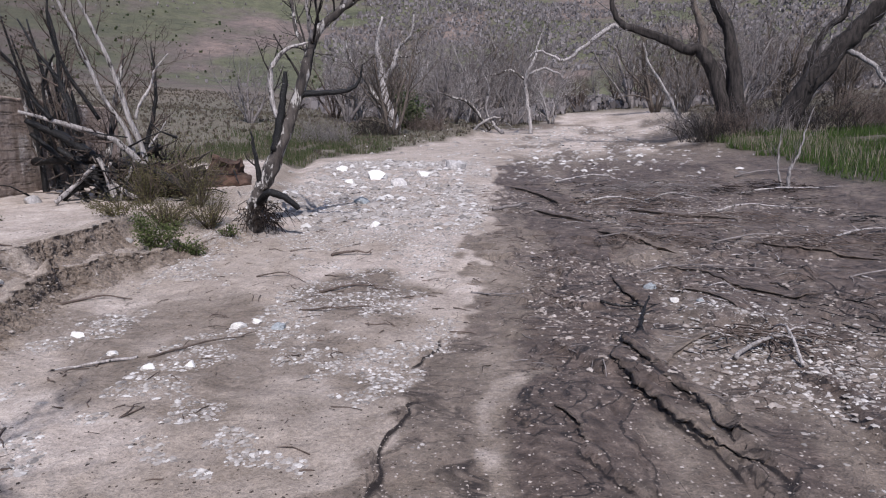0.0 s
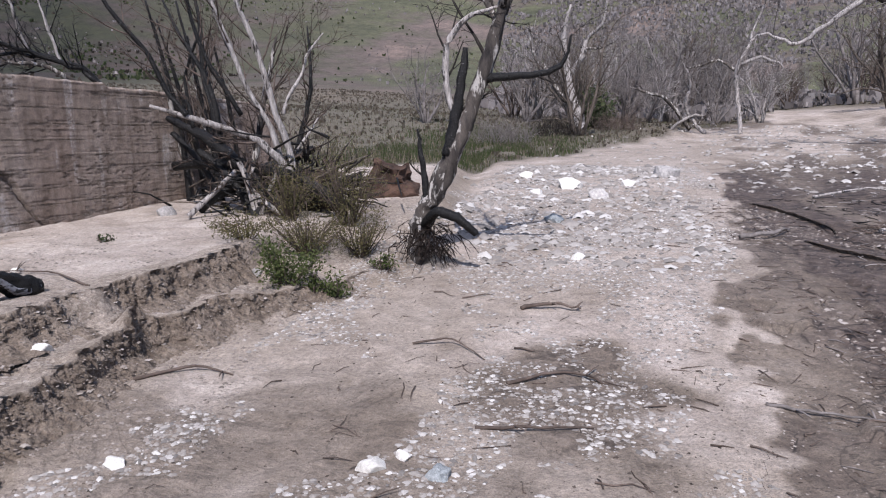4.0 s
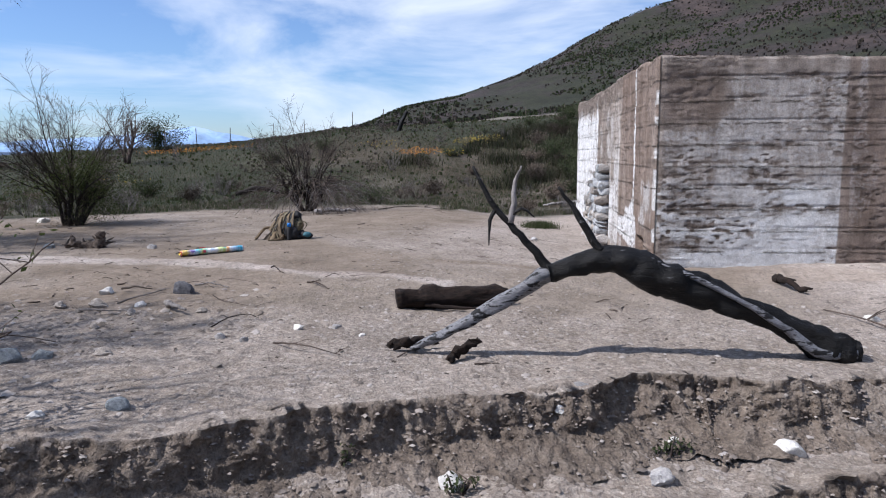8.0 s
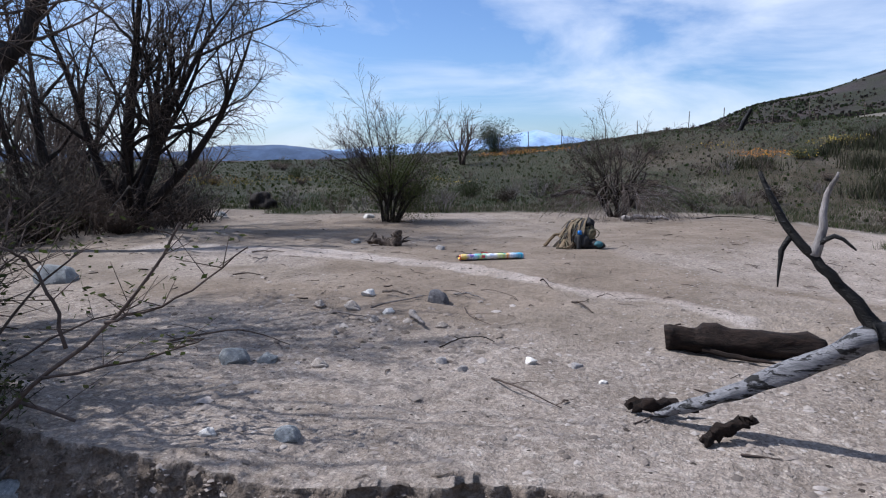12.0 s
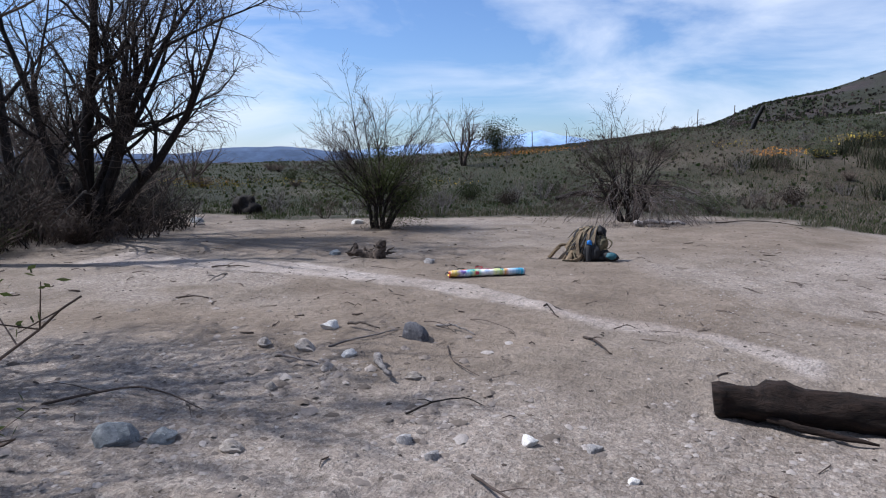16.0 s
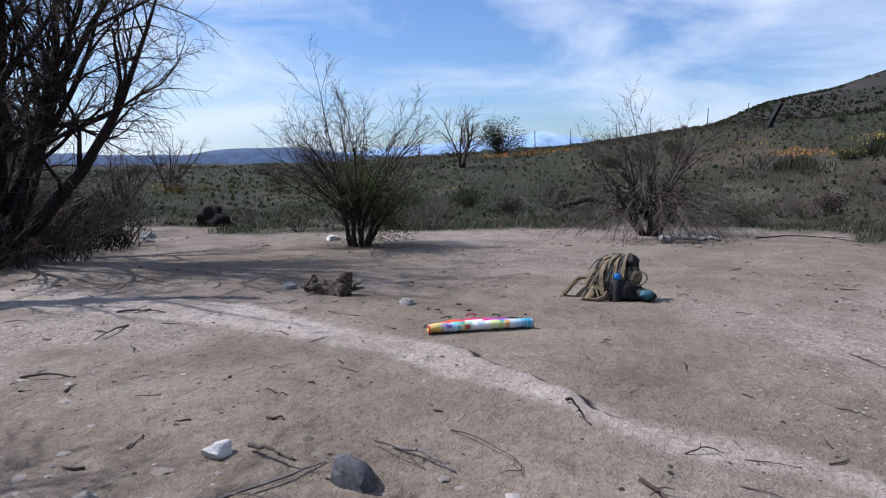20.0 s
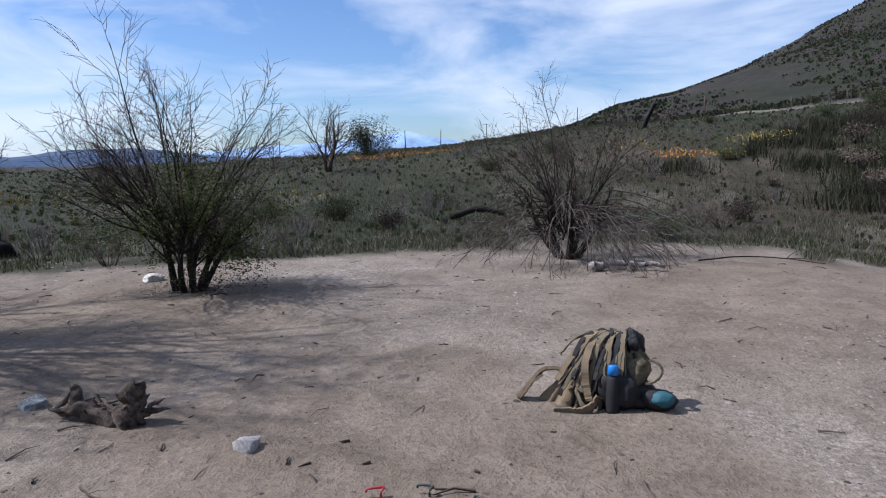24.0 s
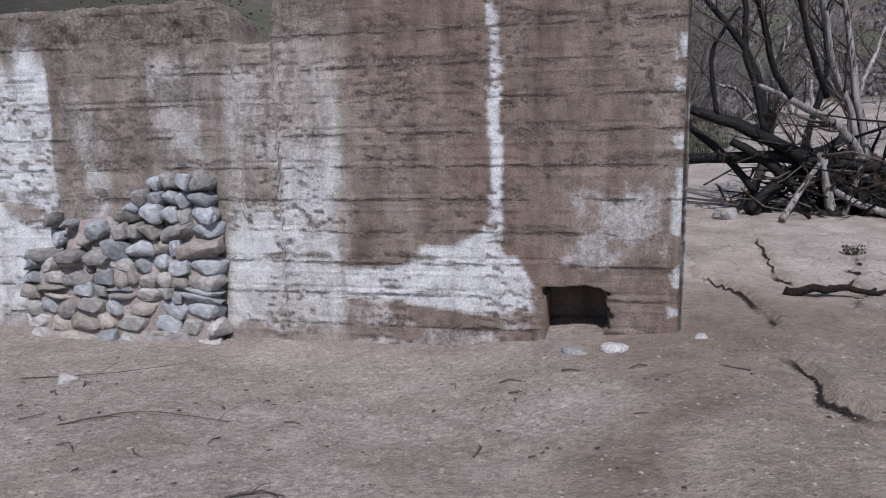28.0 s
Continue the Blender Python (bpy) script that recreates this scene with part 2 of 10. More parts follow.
    slope = mix_node(n, l, 0.85, slope, ramp_node(n, l, scrub.outputs["Fac"], [(0.36, (0.4, 0.42, 0.38)), (0.5, (0.9, 0.9, 0.9)), (0.64, (1.3, 1.25, 1.2))]).outputs["Color"], "MULTIPLY")
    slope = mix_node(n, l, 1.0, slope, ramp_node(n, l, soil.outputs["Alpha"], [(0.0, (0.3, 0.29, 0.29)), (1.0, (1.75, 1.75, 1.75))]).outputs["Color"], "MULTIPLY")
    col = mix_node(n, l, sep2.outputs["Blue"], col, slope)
    speck = ramp_node(n, l, fine.outputs["Fac"], [(0.32, (0.6, 0.59, 0.57)), (0.5, (1.0, 0.99, 0.97)), (0.68, (1.38, 1.37, 1.34))]).outputs["Color"]
    fine_silt = mix_node(n, l, 1.0, col, (0.92, 0.885, 0.84), "MULTIPLY")
    col = mix_node(n, l, csep.outputs["Blue"], col, fine_silt)
    calm = n.new("ShaderNodeMath")
    calm.operation = "MULTIPLY_ADD"
    l.new(csep.outputs["Blue"], calm.inputs[0])
    calm.inputs[1].default_value = -0.55
    calm.inputs[2].default_value = 0.7
    col = mix_node(n, l, calm.outputs["Value"], col, speck, "MULTIPLY")
    lumps = noise_node(n, l, v, 22.0, 4, 0.7)
    lump_tone = ramp_node(n, l, lumps.outputs["Fac"], [(0.34, (0.66,) * 3), (0.5, (1.0,) * 3), (0.66, (1.25,) * 3)]).outputs["Color"]
    col = mix_node(n, l, 0.7, col, lump_tone, "MULTIPLY")
    tide = noise_node(n, l, v, 1.7, 5, 0.6, 0.8)
    tide_tone = ramp_node(n, l, tide.outputs["Fac"], [(0.36, (0.84, 0.82, 0.79)), (0.5, (1.02, 1.01, 1.0)), (0.62, (1.15, 1.15, 1.15))]).outputs["Color"]
    col = mix_node(n, l, 0.8, col, tide_tone, "MULTIPLY")
    l.new(col, b.inputs["Base Color"])
    rr = n.new("ShaderNodeMapRange")
    rr.inputs["To Min"].default_value = 0.95
    rr.inputs["To Max"].default_value = 0.62
    l.new(wet, rr.inputs["Value"])
    l.new(rr.outputs["Result"], b.inputs["Roughness"])
    b.inputs["Specular IOR Level"].default_value = 0.3
    one = bump_node(n, l, mid.outputs["Fac"], 0.7, 0.06, b)
    one = bump_node(n, l, lumps.outputs["Fac"], 0.6, 0.03, b, one)
    two = bump_node(n, l, fine.outputs["Fac"], 0.55, 0.016, b, one)
    three = bump_node(n, l, cells.outputs["Distance"], 0.35, 0.01, b, two)
    crumbs = n.new("ShaderNodeTexVoronoi")
    crumbs.inputs["Scale"].default_value = 17.0
    l.new(v, crumbs.inputs["Vector"])
    four = n.new("ShaderNodeBump")
    four.invert = True
    four.inputs["Distance"].default_value = 0.03
    l.new(sep2.outputs["Red"], four.inputs["Strength"])
    l.new(crumbs.outputs["Distance"], four.inputs["Height"])
    l.new(three, four.inputs["Normal"])
    five = n.new("ShaderNodeBump")
    five.inputs["Distance"].default_value = 0.05
    l.new(sep2.outputs["Red"], five.inputs["Strength"])
    l.new(mid.outputs["Fac"], five.inputs["Height"])
    l.new(four.outputs["Normal"], five.inputs["Normal"])
    l.new(five.outputs["Normal"], b.inputs["Normal"])
    return m


def wall_material():
    """Old board-marked concrete with remains of whitewash (red), dark stain (green) and bare aggregate (blue)."""
    m, n, l, b = shader("old_concrete")
    tc = n.new("ShaderNodeTexCoord")
    v = tc.outputs["Object"]
    zone = n.new("ShaderNodeVertexColor")
    zone.layer_name = "zone"
    sep = n.new("ShaderNodeSeparateColor")
    l.new(zone.outputs["Color"], sep.inputs["Color"])
    mp = n.new("ShaderNodeMapping")
    mp.inputs["Scale"].default_value = (3.0, 3.0, 0.5)
    l.new(v, mp.inputs["Vector"])
    streak = noise_node(n, l, mp.outputs["Vector"], 1.6, 6, 0.6)
    mid = noise_node(n, l, v, 9.0, 6, 0.7)
    fine = noise_node(n, l, v, 90.0, 4, 0.75)

    def calc(op, a, c, d=None):
        node = n.new("ShaderNodeMath")
        node.operation = op
        for i, q in enumerate((a, c, d)):
            if isinstance(q, (int, float)):
                node.inputs[i].default_value = q
            elif q is not None:
                l.new(q, node.inputs[i])
        return node.outputs["Value"]

    stone = n.new("ShaderNodeTexVoronoi")
    stone.inputs["Scale"].default_value = 38.0
    l.new(v, stone.inputs["Vector"])
    base = ramp_node(n, l, streak.outputs["Fac"], [(0.3, (0.215, 0.178, 0.15)), (0.5, (0.335, 0.287, 0.25)), (0.7, (0.45, 0.4, 0.36))]).outputs["Color"]
    base = mix_node(n, l, 0.7, base, ramp_node(n, l, mid.outputs["Fac"], [(0.3, (0.5,) * 3), (0.5, (1.0,) * 3), (0.7, (1.35,) * 3)]).outputs["Color"], "MULTIPLY")
    agg = ramp_node(n, l, stone.outputs["Color"], [(0.0, (0.06, 0.05, 0.044)), (0.5, (0.2, 0.172, 0.15)), (1.0, (0.4, 0.36, 0.33))]).outputs["Color"]
    base = mix_node(n, l, calc("MULTIPLY", sep.outputs["Blue"], 0.6), base, agg)
    base = mix_node(n, l, sep.outputs["Green"], base, mix_node(n, l, 1.0, base, (0.64, 0.56, 0.52), "MULTIPLY"))
    lime = ramp_node(n, l, mid.outputs["Fac"], [(0.3, (0.5, 0.49, 0.48)), (0.48, (0.68, 0.68, 0.68)), (0.65, (0.8, 0.8, 0.8))]).outputs["Color"]
    small = noise_node(n, l, v, 26.0, 5, 0.7)
    worn = n.new("ShaderNodeMath")
    worn.operation = "MULTIPLY_ADD"
    l.new(small.outputs["Fac"], worn.inputs[0])
    worn.inputs[1].default_value = 0.9
    l.new(sep.outputs["Red"], worn.inputs[2])
    runs = n.new("ShaderNodeMath")
    runs.operation = "MULTIPLY_ADD"
    l.new(streak.outputs["Fac"], runs.inputs[0])
    runs.inputs[1].default_value = 0.6
    l.new(worn.outputs["Value"], runs.inputs[2])
    fit_paint = n.new("ShaderNodeMapRange")
    fit_paint.inputs["From Min"].default_value = 0.9
    fit_paint.inputs["From Max"].default_value = 1.75
    fit_paint.interpolation_type = "SMOOTHSTEP"
    l.new(runs.outputs["Value"], fit_paint.inputs["Value"])
    paint = fit_paint.outputs["Result"]
    col = mix_node(n, l, paint, base, lime)
    speck = ramp_node(n, l, fine.outputs["Fac"], [(0.32, (0.5,) * 3), (0.5, (1.0,) * 3), (0.68, (1.4,) * 3)]).outputs["Color"]
    col = mix_node(n, l, 0.75, col, speck, "MULTIPLY")
    place = n.new("ShaderNodeSeparateXYZ")
    l.new(v, place.inputs["Vector"])
    sway = noise_node(n, l, v, 1.3, 4, 0.6)

    lift = calc("FRACT", calc("MULTIPLY_ADD", sway.outputs["Fac"], 0.12, calc("DIVIDE", calc("ADD", place.outputs["Z"], 2.0), 0.262)), 0.0)
    off = calc("ABSOLUTE", calc("SUBTRACT", lift, 0.5), 0.0)
    long_map = n.new("ShaderNodeMapping")
    long_map.inputs["Scale"].default_value = (1.0, 1.0, 4.0)
    l.new(v, long_map.inputs["Vector"])
    gap = noise_node(n, l, long_map.outputs["Vector"], 2.6, 6, 0.7)
    thin = noise_node(n, l, long_map.outputs["Vector"], 14.0, 5, 0.75)
    seam = calc("MULTIPLY", ramp_node(n, l, off, [(0.0, (1, 1, 1)), (0.03, (1, 1, 1)), (0.06, (0, 0, 0))]).outputs["Color"], ramp_node(n, l, gap.outputs["Fac"], [(0.46, (0, 0, 0)), (0.55, (1, 1, 1))]).outputs["Color"])
    seam = calc("MULTIPLY", seam, ramp_node(n, l, thin.outputs["Fac"], [(0.44, (0, 0, 0)), (0.54, (1, 1, 1))]).outputs["Color"])
    near_seam = calc("MULTIPLY", ramp_node(n, l, off, [(0.0, (1, 1, 1)), (0.3, (0, 0, 0))]).outputs["Color"], ramp_node(n, l, gap.outputs["Fac"], [(0.5, (0, 0, 0)), (0.6, (1, 1, 1))]).outputs["Color"])
    bits = noise_node(n, l, v, 55.0, 4, 0.7)
    honey = calc("MULTIPLY", ramp_node(n, l, bits.outputs["Fac"], [(0.52, (0, 0, 0)), (0.6, (1, 1, 1))]).outputs["Color"], calc("MAXIMUM", near_seam, calc("MULTIPLY", sep.outputs["Blue"], 0.55)))
    pit = calc("MAXIMUM", seam, honey)
    col = mix_node(n, l, calc("MULTIPLY", pit, calc("MULTIPLY_ADD", paint, -0.35, 0.9)), col, (0.11, 0.092, 0.08))
    l.new(col, b.inputs["Base Color"])
    b.inputs["Roughness"].default_value = 0.93
    b.inputs["Specular IOR Level"].default_value = 0.2
    one = bump_node(n, l, mid.outputs["Fac"], 0.4, 0.03, b)
    two = bump_node(n, l, small.outputs["Fac"], 0.6, 0.014, b, one)
    three = bump_node(n, l, fine.outputs["Fac"], 1.0, 0.014, b, two)
    four = bump_node(n, l, pit, 1.0, 0.016, b, three)
    n[four.node.name].invert = True
    return m


SAND_DARK, SAND_PALE = (0.184, 0.152, 0.123), (0.25, 0.211, 0.175)
GROUND = ground_material()
CONCRETE = wall_material()
ROCK = rough_material("river_stone", (0.24, 0.23, 0.23), (0.46, 0.44, 0.42), 9, 0.85, 0.5, 60, vary=0.35)
ROCK_PALE = rough_material("white_quartz_stone", (0.5, 0.48, 0.45), (0.74, 0.72, 0.68), 9, 0.85, 0.5, 60, vary=0.15)
ROCK_BLUE = rough_material("blue_grey_stone", (0.15, 0.17, 0.18), (0.33, 0.35, 0.36), 8, 0.8, 0.5, 60, vary=0.2, spot=((0.6, 0.6, 0.58), 14, 0.62))
ROCK_DARK = rough_material("dark_slate_stone", (0.06, 0.06, 0.07), (0.14, 0.14, 0.15), 10, 0.8, 0.5, 60, vary=0.2)
MORTAR = rough_material("lime_mortar", (0.2, 0.165, 0.148), (0.42, 0.36, 0.33), 7, 0.95, 0.7, 50, vary=0)
GRIT = island_material("grit", [(0.12, 0.102, 0.09), (0.19, 0.162, 0.143), (0.235, 0.203, 0.18), (0.28, 0.246, 0.22), (0.37, 0.336, 0.31)])
PEBBLES = island_material("pebbles", [(0.13, 0.12, 0.115), (0.24, 0.22, 0.2), (0.27, 0.248, 0.23), (0.33, 0.31, 0.292), (0.5, 0.48, 0.46)])
BARK = rough_material("grey_brown_bark", (0.05, 0.04, 0.034), (0.15, 0.125, 0.105), 5, 0.95, 0.8, 30, (6, 6, 1), 0.15)
# the pale grey spots put the highlights of the dark bark into its colour
BARK_OLD = rough_material("cracked_old_bark", (0.008, 0.007, 0.007), (0.05, 0.042, 0.038), 2.5, 0.95, 0.9, 14, (3, 3, 0.6), 0.1, spot=((0.16, 0.145, 0.135), 1.6, 0.66))
BARK_DARK = rough_material("dark_bark", (0.01, 0.0085, 0.008), (0.042, 0.035, 0.031), 5, 0.95, 0.8, 30, (6, 6, 1), 0.15)
TWIG = rough_material("brown_twigs", (0.05, 0.038, 0.032), (0.13, 0.1, 0.085), 3, 0.95, 0.0, 20, vary=0.2)
TWIG_GREY = rough_material("grey_dead_twigs", (0.09, 0.078, 0.075), (0.21, 0.19, 0.182), 3, 0.95, 0.0, 20, vary=0.2)
CHAR = rough_material("charred_wood", (0.003, 0.003, 0.0035), (0.013, 0.012, 0.0115), 4, 0.55, 0.9, 26, (7, 1.2, 7), 0.1, spot=((0.15, 0.15, 0.158), 4, 0.63))
SILVER = rough_material("silvered_charred_wood", (0.11, 0.11, 0.118), (0.34, 0.34, 0.36), 4, 0.6, 0.8, 26, (7, 1.2, 7), 0.1, spot=((0.012, 0.012, 0.013), 4, 0.51))
BURNT = rough_material("half_burnt_bark", (0.012, 0.011, 0.011), (0.1, 0.085, 0.075), 2.2, 0.85, 0.8, 26, (3, 3, 0.8), 0.1, spot=((0.36, 0.34, 0.32), 2.6, 0.53))
BLEACHED = rough_material("bleached_dead_wood", (0.13, 0.117, 0.11), (0.43, 0.4, 0.385), 4, 0.9, 0.6, 30, (6, 6, 1), 0.25, spot=((0.03, 0.027, 0.025), 2.2, 0.56))
BROWN_LOG = rough_material("brown_rotten_log", (0.006, 0.0045, 0.004), (0.034, 0.022, 0.017), 6, 0.95, 1.0, 30, (5, 1.2, 5), 0.0)
LEAF = island_material("small_green_leaves", [(0.035, 0.05, 0.016), (0.065, 0.085, 0.028), (0.105, 0.115, 0.05)], through=0.35)
LEAF_DARK = island_material("dark_green_leaves", [(0.02, 0.032, 0.014), (0.045, 0.06, 0.026), (0.08, 0.085, 0.045)], through=0.25)
GRASS = island_material("grass_blades", [(0.025, 0.042, 0.014), (0.045, 0.065, 0.022), (0.07, 0.078, 0.038), (0.11, 0.1, 0.064)], through=0.3)
STRAW = island_material("dry_grass", [(0.1, 0.08, 0.06), (0.17, 0.145, 0.11), (0.25, 0.22, 0.175)])
BROWN_BRUSH = island_material("brown_brush", [(0.06, 0.045, 0.035), (0.11, 0.085, 0.065), (0.17, 0.14, 0.115)])
GREY_BRUSH = island_material("grey_brush", [(0.1, 0.089, 0.087), (0.17, 0.152, 0.15), (0.26, 0.24, 0.236)])
OLIVE = island_material("olive_leaves", [(0.045, 0.045, 0.02), (0.085, 0.078, 0.035), (0.13, 0.11, 0.055)], through=0.3)
GREEN_GRASS = island_material("fresh_grass", [(0.03, 0.055, 0.014), (0.05, 0.085, 0.022), (0.085, 0.11, 0.036)], through=0.3)
FIELD_BRUSH = island_material("dry_field_brush", [(0.06, 0.05, 0.038), (0.115, 0.097, 0.076), (0.18, 0.158, 0.128)], through=0.3)
HILL_BRUSH = island_material("dull_hill_brush", [(0.02, 0.018, 0.014), (0.04, 0.033, 0.026), (0.075, 0.06, 0.05)])
BELT_BRUSH = island_material("dark_upright_brush", [(0.016, 0.022, 0.011), (0.03, 0.036, 0.018), (0.05, 0.048, 0.028), (0.085, 0.07, 0.05)], through=0.2)
MEADOW = island_material("pale_meadow_grass", [(0.05, 0.054, 0.026), (0.09, 0.092, 0.05), (0.15, 0.14, 0.088)], through=0.3)
ORANGE = island_material("orange_petals", [(0.55, 0.2, 0.04), (0.62, 0.3, 0.05)], 0.7)
YELLOW = island_material("yellow_petals", [(0.6, 0.42, 0.05), (0.66, 0.52, 0.09)], 0.7)


# ---- the lie of the land ----
CX, CY = -5.0, 7.0


def smooth(a, b, v):
    t = np.clip((v - a) / (b - a), 0.0, 1.0)
    return t * t * (3 - 2 * t)


def side_of(line, x, y):
    """Signed distance to an open polyline: positive on its right-hand side when walking along it."""
    best = np.full(np.shape(x), 1e9)
    sign = np.ones(np.shape(x))
    for (ax, ay), (bx, by) in zip(line, line[1:]):
        dx, dy = bx - ax, by - ay
        u = np.clip(((x - ax) * dx + (y - ay) * dy) / (dx * dx + dy * dy), 0, 1)
        px, py = x - ax - u * dx, y - ay - u * dy
        d = np.hypot(px, py)
        near = d < best - 1e-9
        best = np.where(near, d, best)
        sign = np.where(near, np.sign(px * dy - py * dx + 1e-12), sign)
    return best * sign


def lattice(ix, iy, seed):
    h = (ix * 374761393 + iy * 668265263 + seed * 1274126177).astype(np.int64) & 0x7FFFFFFF
    h = ((h ^ (h >> 13)) * 1274126177) & 0x7FFFFFFF
    return ((h ^ (h >> 16)) & 0xFFFF) / 65535.0


def grain(x, y, size, seed=0):
    """Smooth value noise between 0 and 1 with features of the given size."""
    u, v = np.asarray(x, float) / size, np.asarray(y, float) / size
    i, j = np.floor(u).astype(np.int64), np.floor(v).astype(np.int64)
    f, g = u - i, v - j
    f, g = f * f * (3 - 2 * f), g * g * (3 - 2 * g)
    a, b = lattice(i, j, seed), lattice(i + 1, j, seed)
    c, d = lattice(i, j + 1, seed), lattice(i + 1, j + 1, seed)
    return (a * (1 - f) + b * f) * (1 - g) + (c * (1 - f) + d * f) * g


UPPER = [(-5.6, -60), (-5.2, -8), (-5.1, 2.0), (-5.25, 3.3), (-5.25, 4.3), (-5.45, 5.3), (-5.8, 6.1), (-5.95, 6.9), (-6.2, 7.7),
         (-6.42, 8.4), (-6.2, 8.85), (-6.15, 9.3), (-6.2, 9.8), (-6.25, 10.2), (-6.05, 10.8), (-5.95, 11.5), (-5.8, 12.5), (-5.2, 14.5), (-5.0, 18), (-6.0, 24), (-9, 40)]
LOWER = [(-4.6, -60), (-4.3, -8), (-4.4, 2.0), (-4.7, 4.3), (-5.05, 6.0), (-5.19, 7.05), (-5.25, 7.9), (-5.4, 8.5), (-5.62, 9.1), (-5.68, 9.8), (-5.55, 10.4), (-5.45, 11.04), (-5.1, 11.5),
         (-4.7, 12.0), (-4.1, 12.9), (-4.2, 15), (-4.6, 18), (-5.6, 24), (-8.6, 40)]
BED_Y = [-60, 0, 8, 10, 13.3, 17.5, 21, 24, 30, 42, 60]
BED_Z = [-1.4, -0.95, -0.82, -0.79, -0.5, -0.36, 0.0, 0.24, 0.5, 0.95, 2.0]
BEAR = [-180, -90, -40, -15, -10, 0, 13, 26, 40, 57, 75, 88, 98, 106, 112, 128, 135, 180]
FIELD = [-0.4, 0.9, 1.5, 1.0, 0.8, 0.9, 2.0, 2.9, 3.2, 3.4, 3.1, 2.35, 2.0, 1.0, 0.5, -0.5, -0.5, -0.4]
BASE = [-0.3, 3.0, 4.0, 2.7, 2.6, 2.8, 4.4, 5.1, 5.0, 4.9, 3.8, 2.5, 1.8, 0.7, 0.2, -0.6, -0.6, -0.3]
CREST_B = [-180, -130, -100, -60, -30, 0, 30, 60, 73, 77, 80, 84, 88, 92, 95, 98, 104, 135, 180]
CREST = [-0.2, 2.0, 7.0, 13.0, 16.0, 17.5, 18.0, 14.5, 10.7, 9.0, 7.5, 5.9, 4.65, 3.9, 2.4, 1.4, 0.2, -0.3, -0.2]


def crust_at(x, y):
    """Plates of dried mud with broken edges, drawn out along the flow."""
    return 0.5 + 0.5 * np.sin(10 * grain(x * 1.2 - 0.25 * y, y * 0.4, 1.0, 21) + 2.2 * grain(x, y, 0.4, 22))


def lips(x, y):
    """Distance past the upper and the lower lip of the cut bank."""
    d = side_of(UPPER, x, y) + 0.2 * (grain(x, y, 0.5, 3) - 0.5) + 0.05 * (grain(x, y, 0.17, 4) - 0.5)
    e = side_of(LOWER, x, y) + 0.22 * (grain(x, y, 0.55, 5) - 0.5) + 0.06 * (grain(x, y, 0.18, 6) - 0.5)
    return d, e


def inside(u, v, poly):
    c = np.zeros(np.shape(u), bool)
    for (ax, ay), (bx, by) in zip(poly, poly[1:] + poly[:1]):
        hit = (ay > v) != (by > v)
        c ^= hit & (u < (bx - ax) * (v - ay) / (by - ay + 1e-12) + ax)
    return c


def patch(u, v, poly, soft, seed):
    """1 inside an uneven outline, falling off over the width soft."""
    s = 0.0
    w = 0.5 * soft
    for k, (du, dv) in enumerate(((0, 0), (w, 0), (-w, 0), (0, w), (0, -w), (w, w), (-w, -w))):
        uu = u + du + 0.22 * soft * (grain(u, v, 0.12, seed) - 0.5) + 0.3 * soft * (grain(u, v, 0.4, seed + 1) - 0.5)
        vv = v + dv + 0.22 * soft * (grain(u, v, 0.12, seed + 2) - 0.5)
        s = s + inside(uu, vv, poly)
    return s / 7.0


# small broken steps in the drying mud: (line, drop on its right-hand side, reach)
STEPS = (([(2.02, 4.4), (2.12, 5.0), (1.96, 5.56), (1.83, 5.92), (1.82, 6.8)], -0.07, 0.3),
         ([(2.23, 4.0), (2.34, 5.41), (2.36, 5.99), (2.19, 6.36), (2.11, 7.63), (2.27, 8.05), (2.8, 8.21)], -0.06, 0.35),
         ([(1.3, 4.0), (1.1, 4.59), (1.03, 5.05)], -0.07, 0.25), ([(2.65, 8.8), (2.57, 9.36), (2.4, 9.9)], -0.07, 0.3),
         ([(5.94, 9.0), (5.77, 11.28), (5.5, 13.4)], -0.07, 0.5), ([(5.4, 7.8), (5.22, 8.91), (5.05, 10.3)], -0.06, 0.4), ([(4.3, 12.4), (3.69, 12.76), (3.3, 14.1)], -0.06, 0.4),
         ([(3.6, 15.0), (3.0, 17.0), (2.7, 19.5)], -0.07, 0.5),
         ([(-0.66, 4.1), (-0.53, 4.57), (-0.37, 5.3), (-0.35, 5.7), (-0.1, 6.0)], 0.05, 0.3), ([(-0.35, 6.7), (-0.18, 7.36), (0.0, 8.1)], 0.04, 0.25),
         ([(-9.77, 11.6), (-9.83, 10.97), (-9.7, 10.17), (-9.75, 9.3)], 0.07, 0.4), ([(-8.6, 13.3), (-8.94, 11.74), (-9.1, 10.93), (-9.06, 10.6)], 0.06, 0.4),
         ([(-9.92, 8.85), (-9.84, 8.5), (-9.87, 7.96), (-9.7, 7.6), (-9.3, 7.2)], 0.08, 0.45), ([(-7.9, 12.0), (-8.41, 11.03), (-8.52, 10.52), (-8.9, 9.8)], 0.07, 0.35),
         ([(-12.0, -2.6), (-12.42, -2.11), (-12.15, -0.8), (-12.4, -0.1), (-12.45, 0.8)], -0.07, 0.4),
         ([(-11.23, 3.37), (-10.93, 3.99), (-10.49, 4.73), (-10.28, 5.1)], -0.04, 0.25))


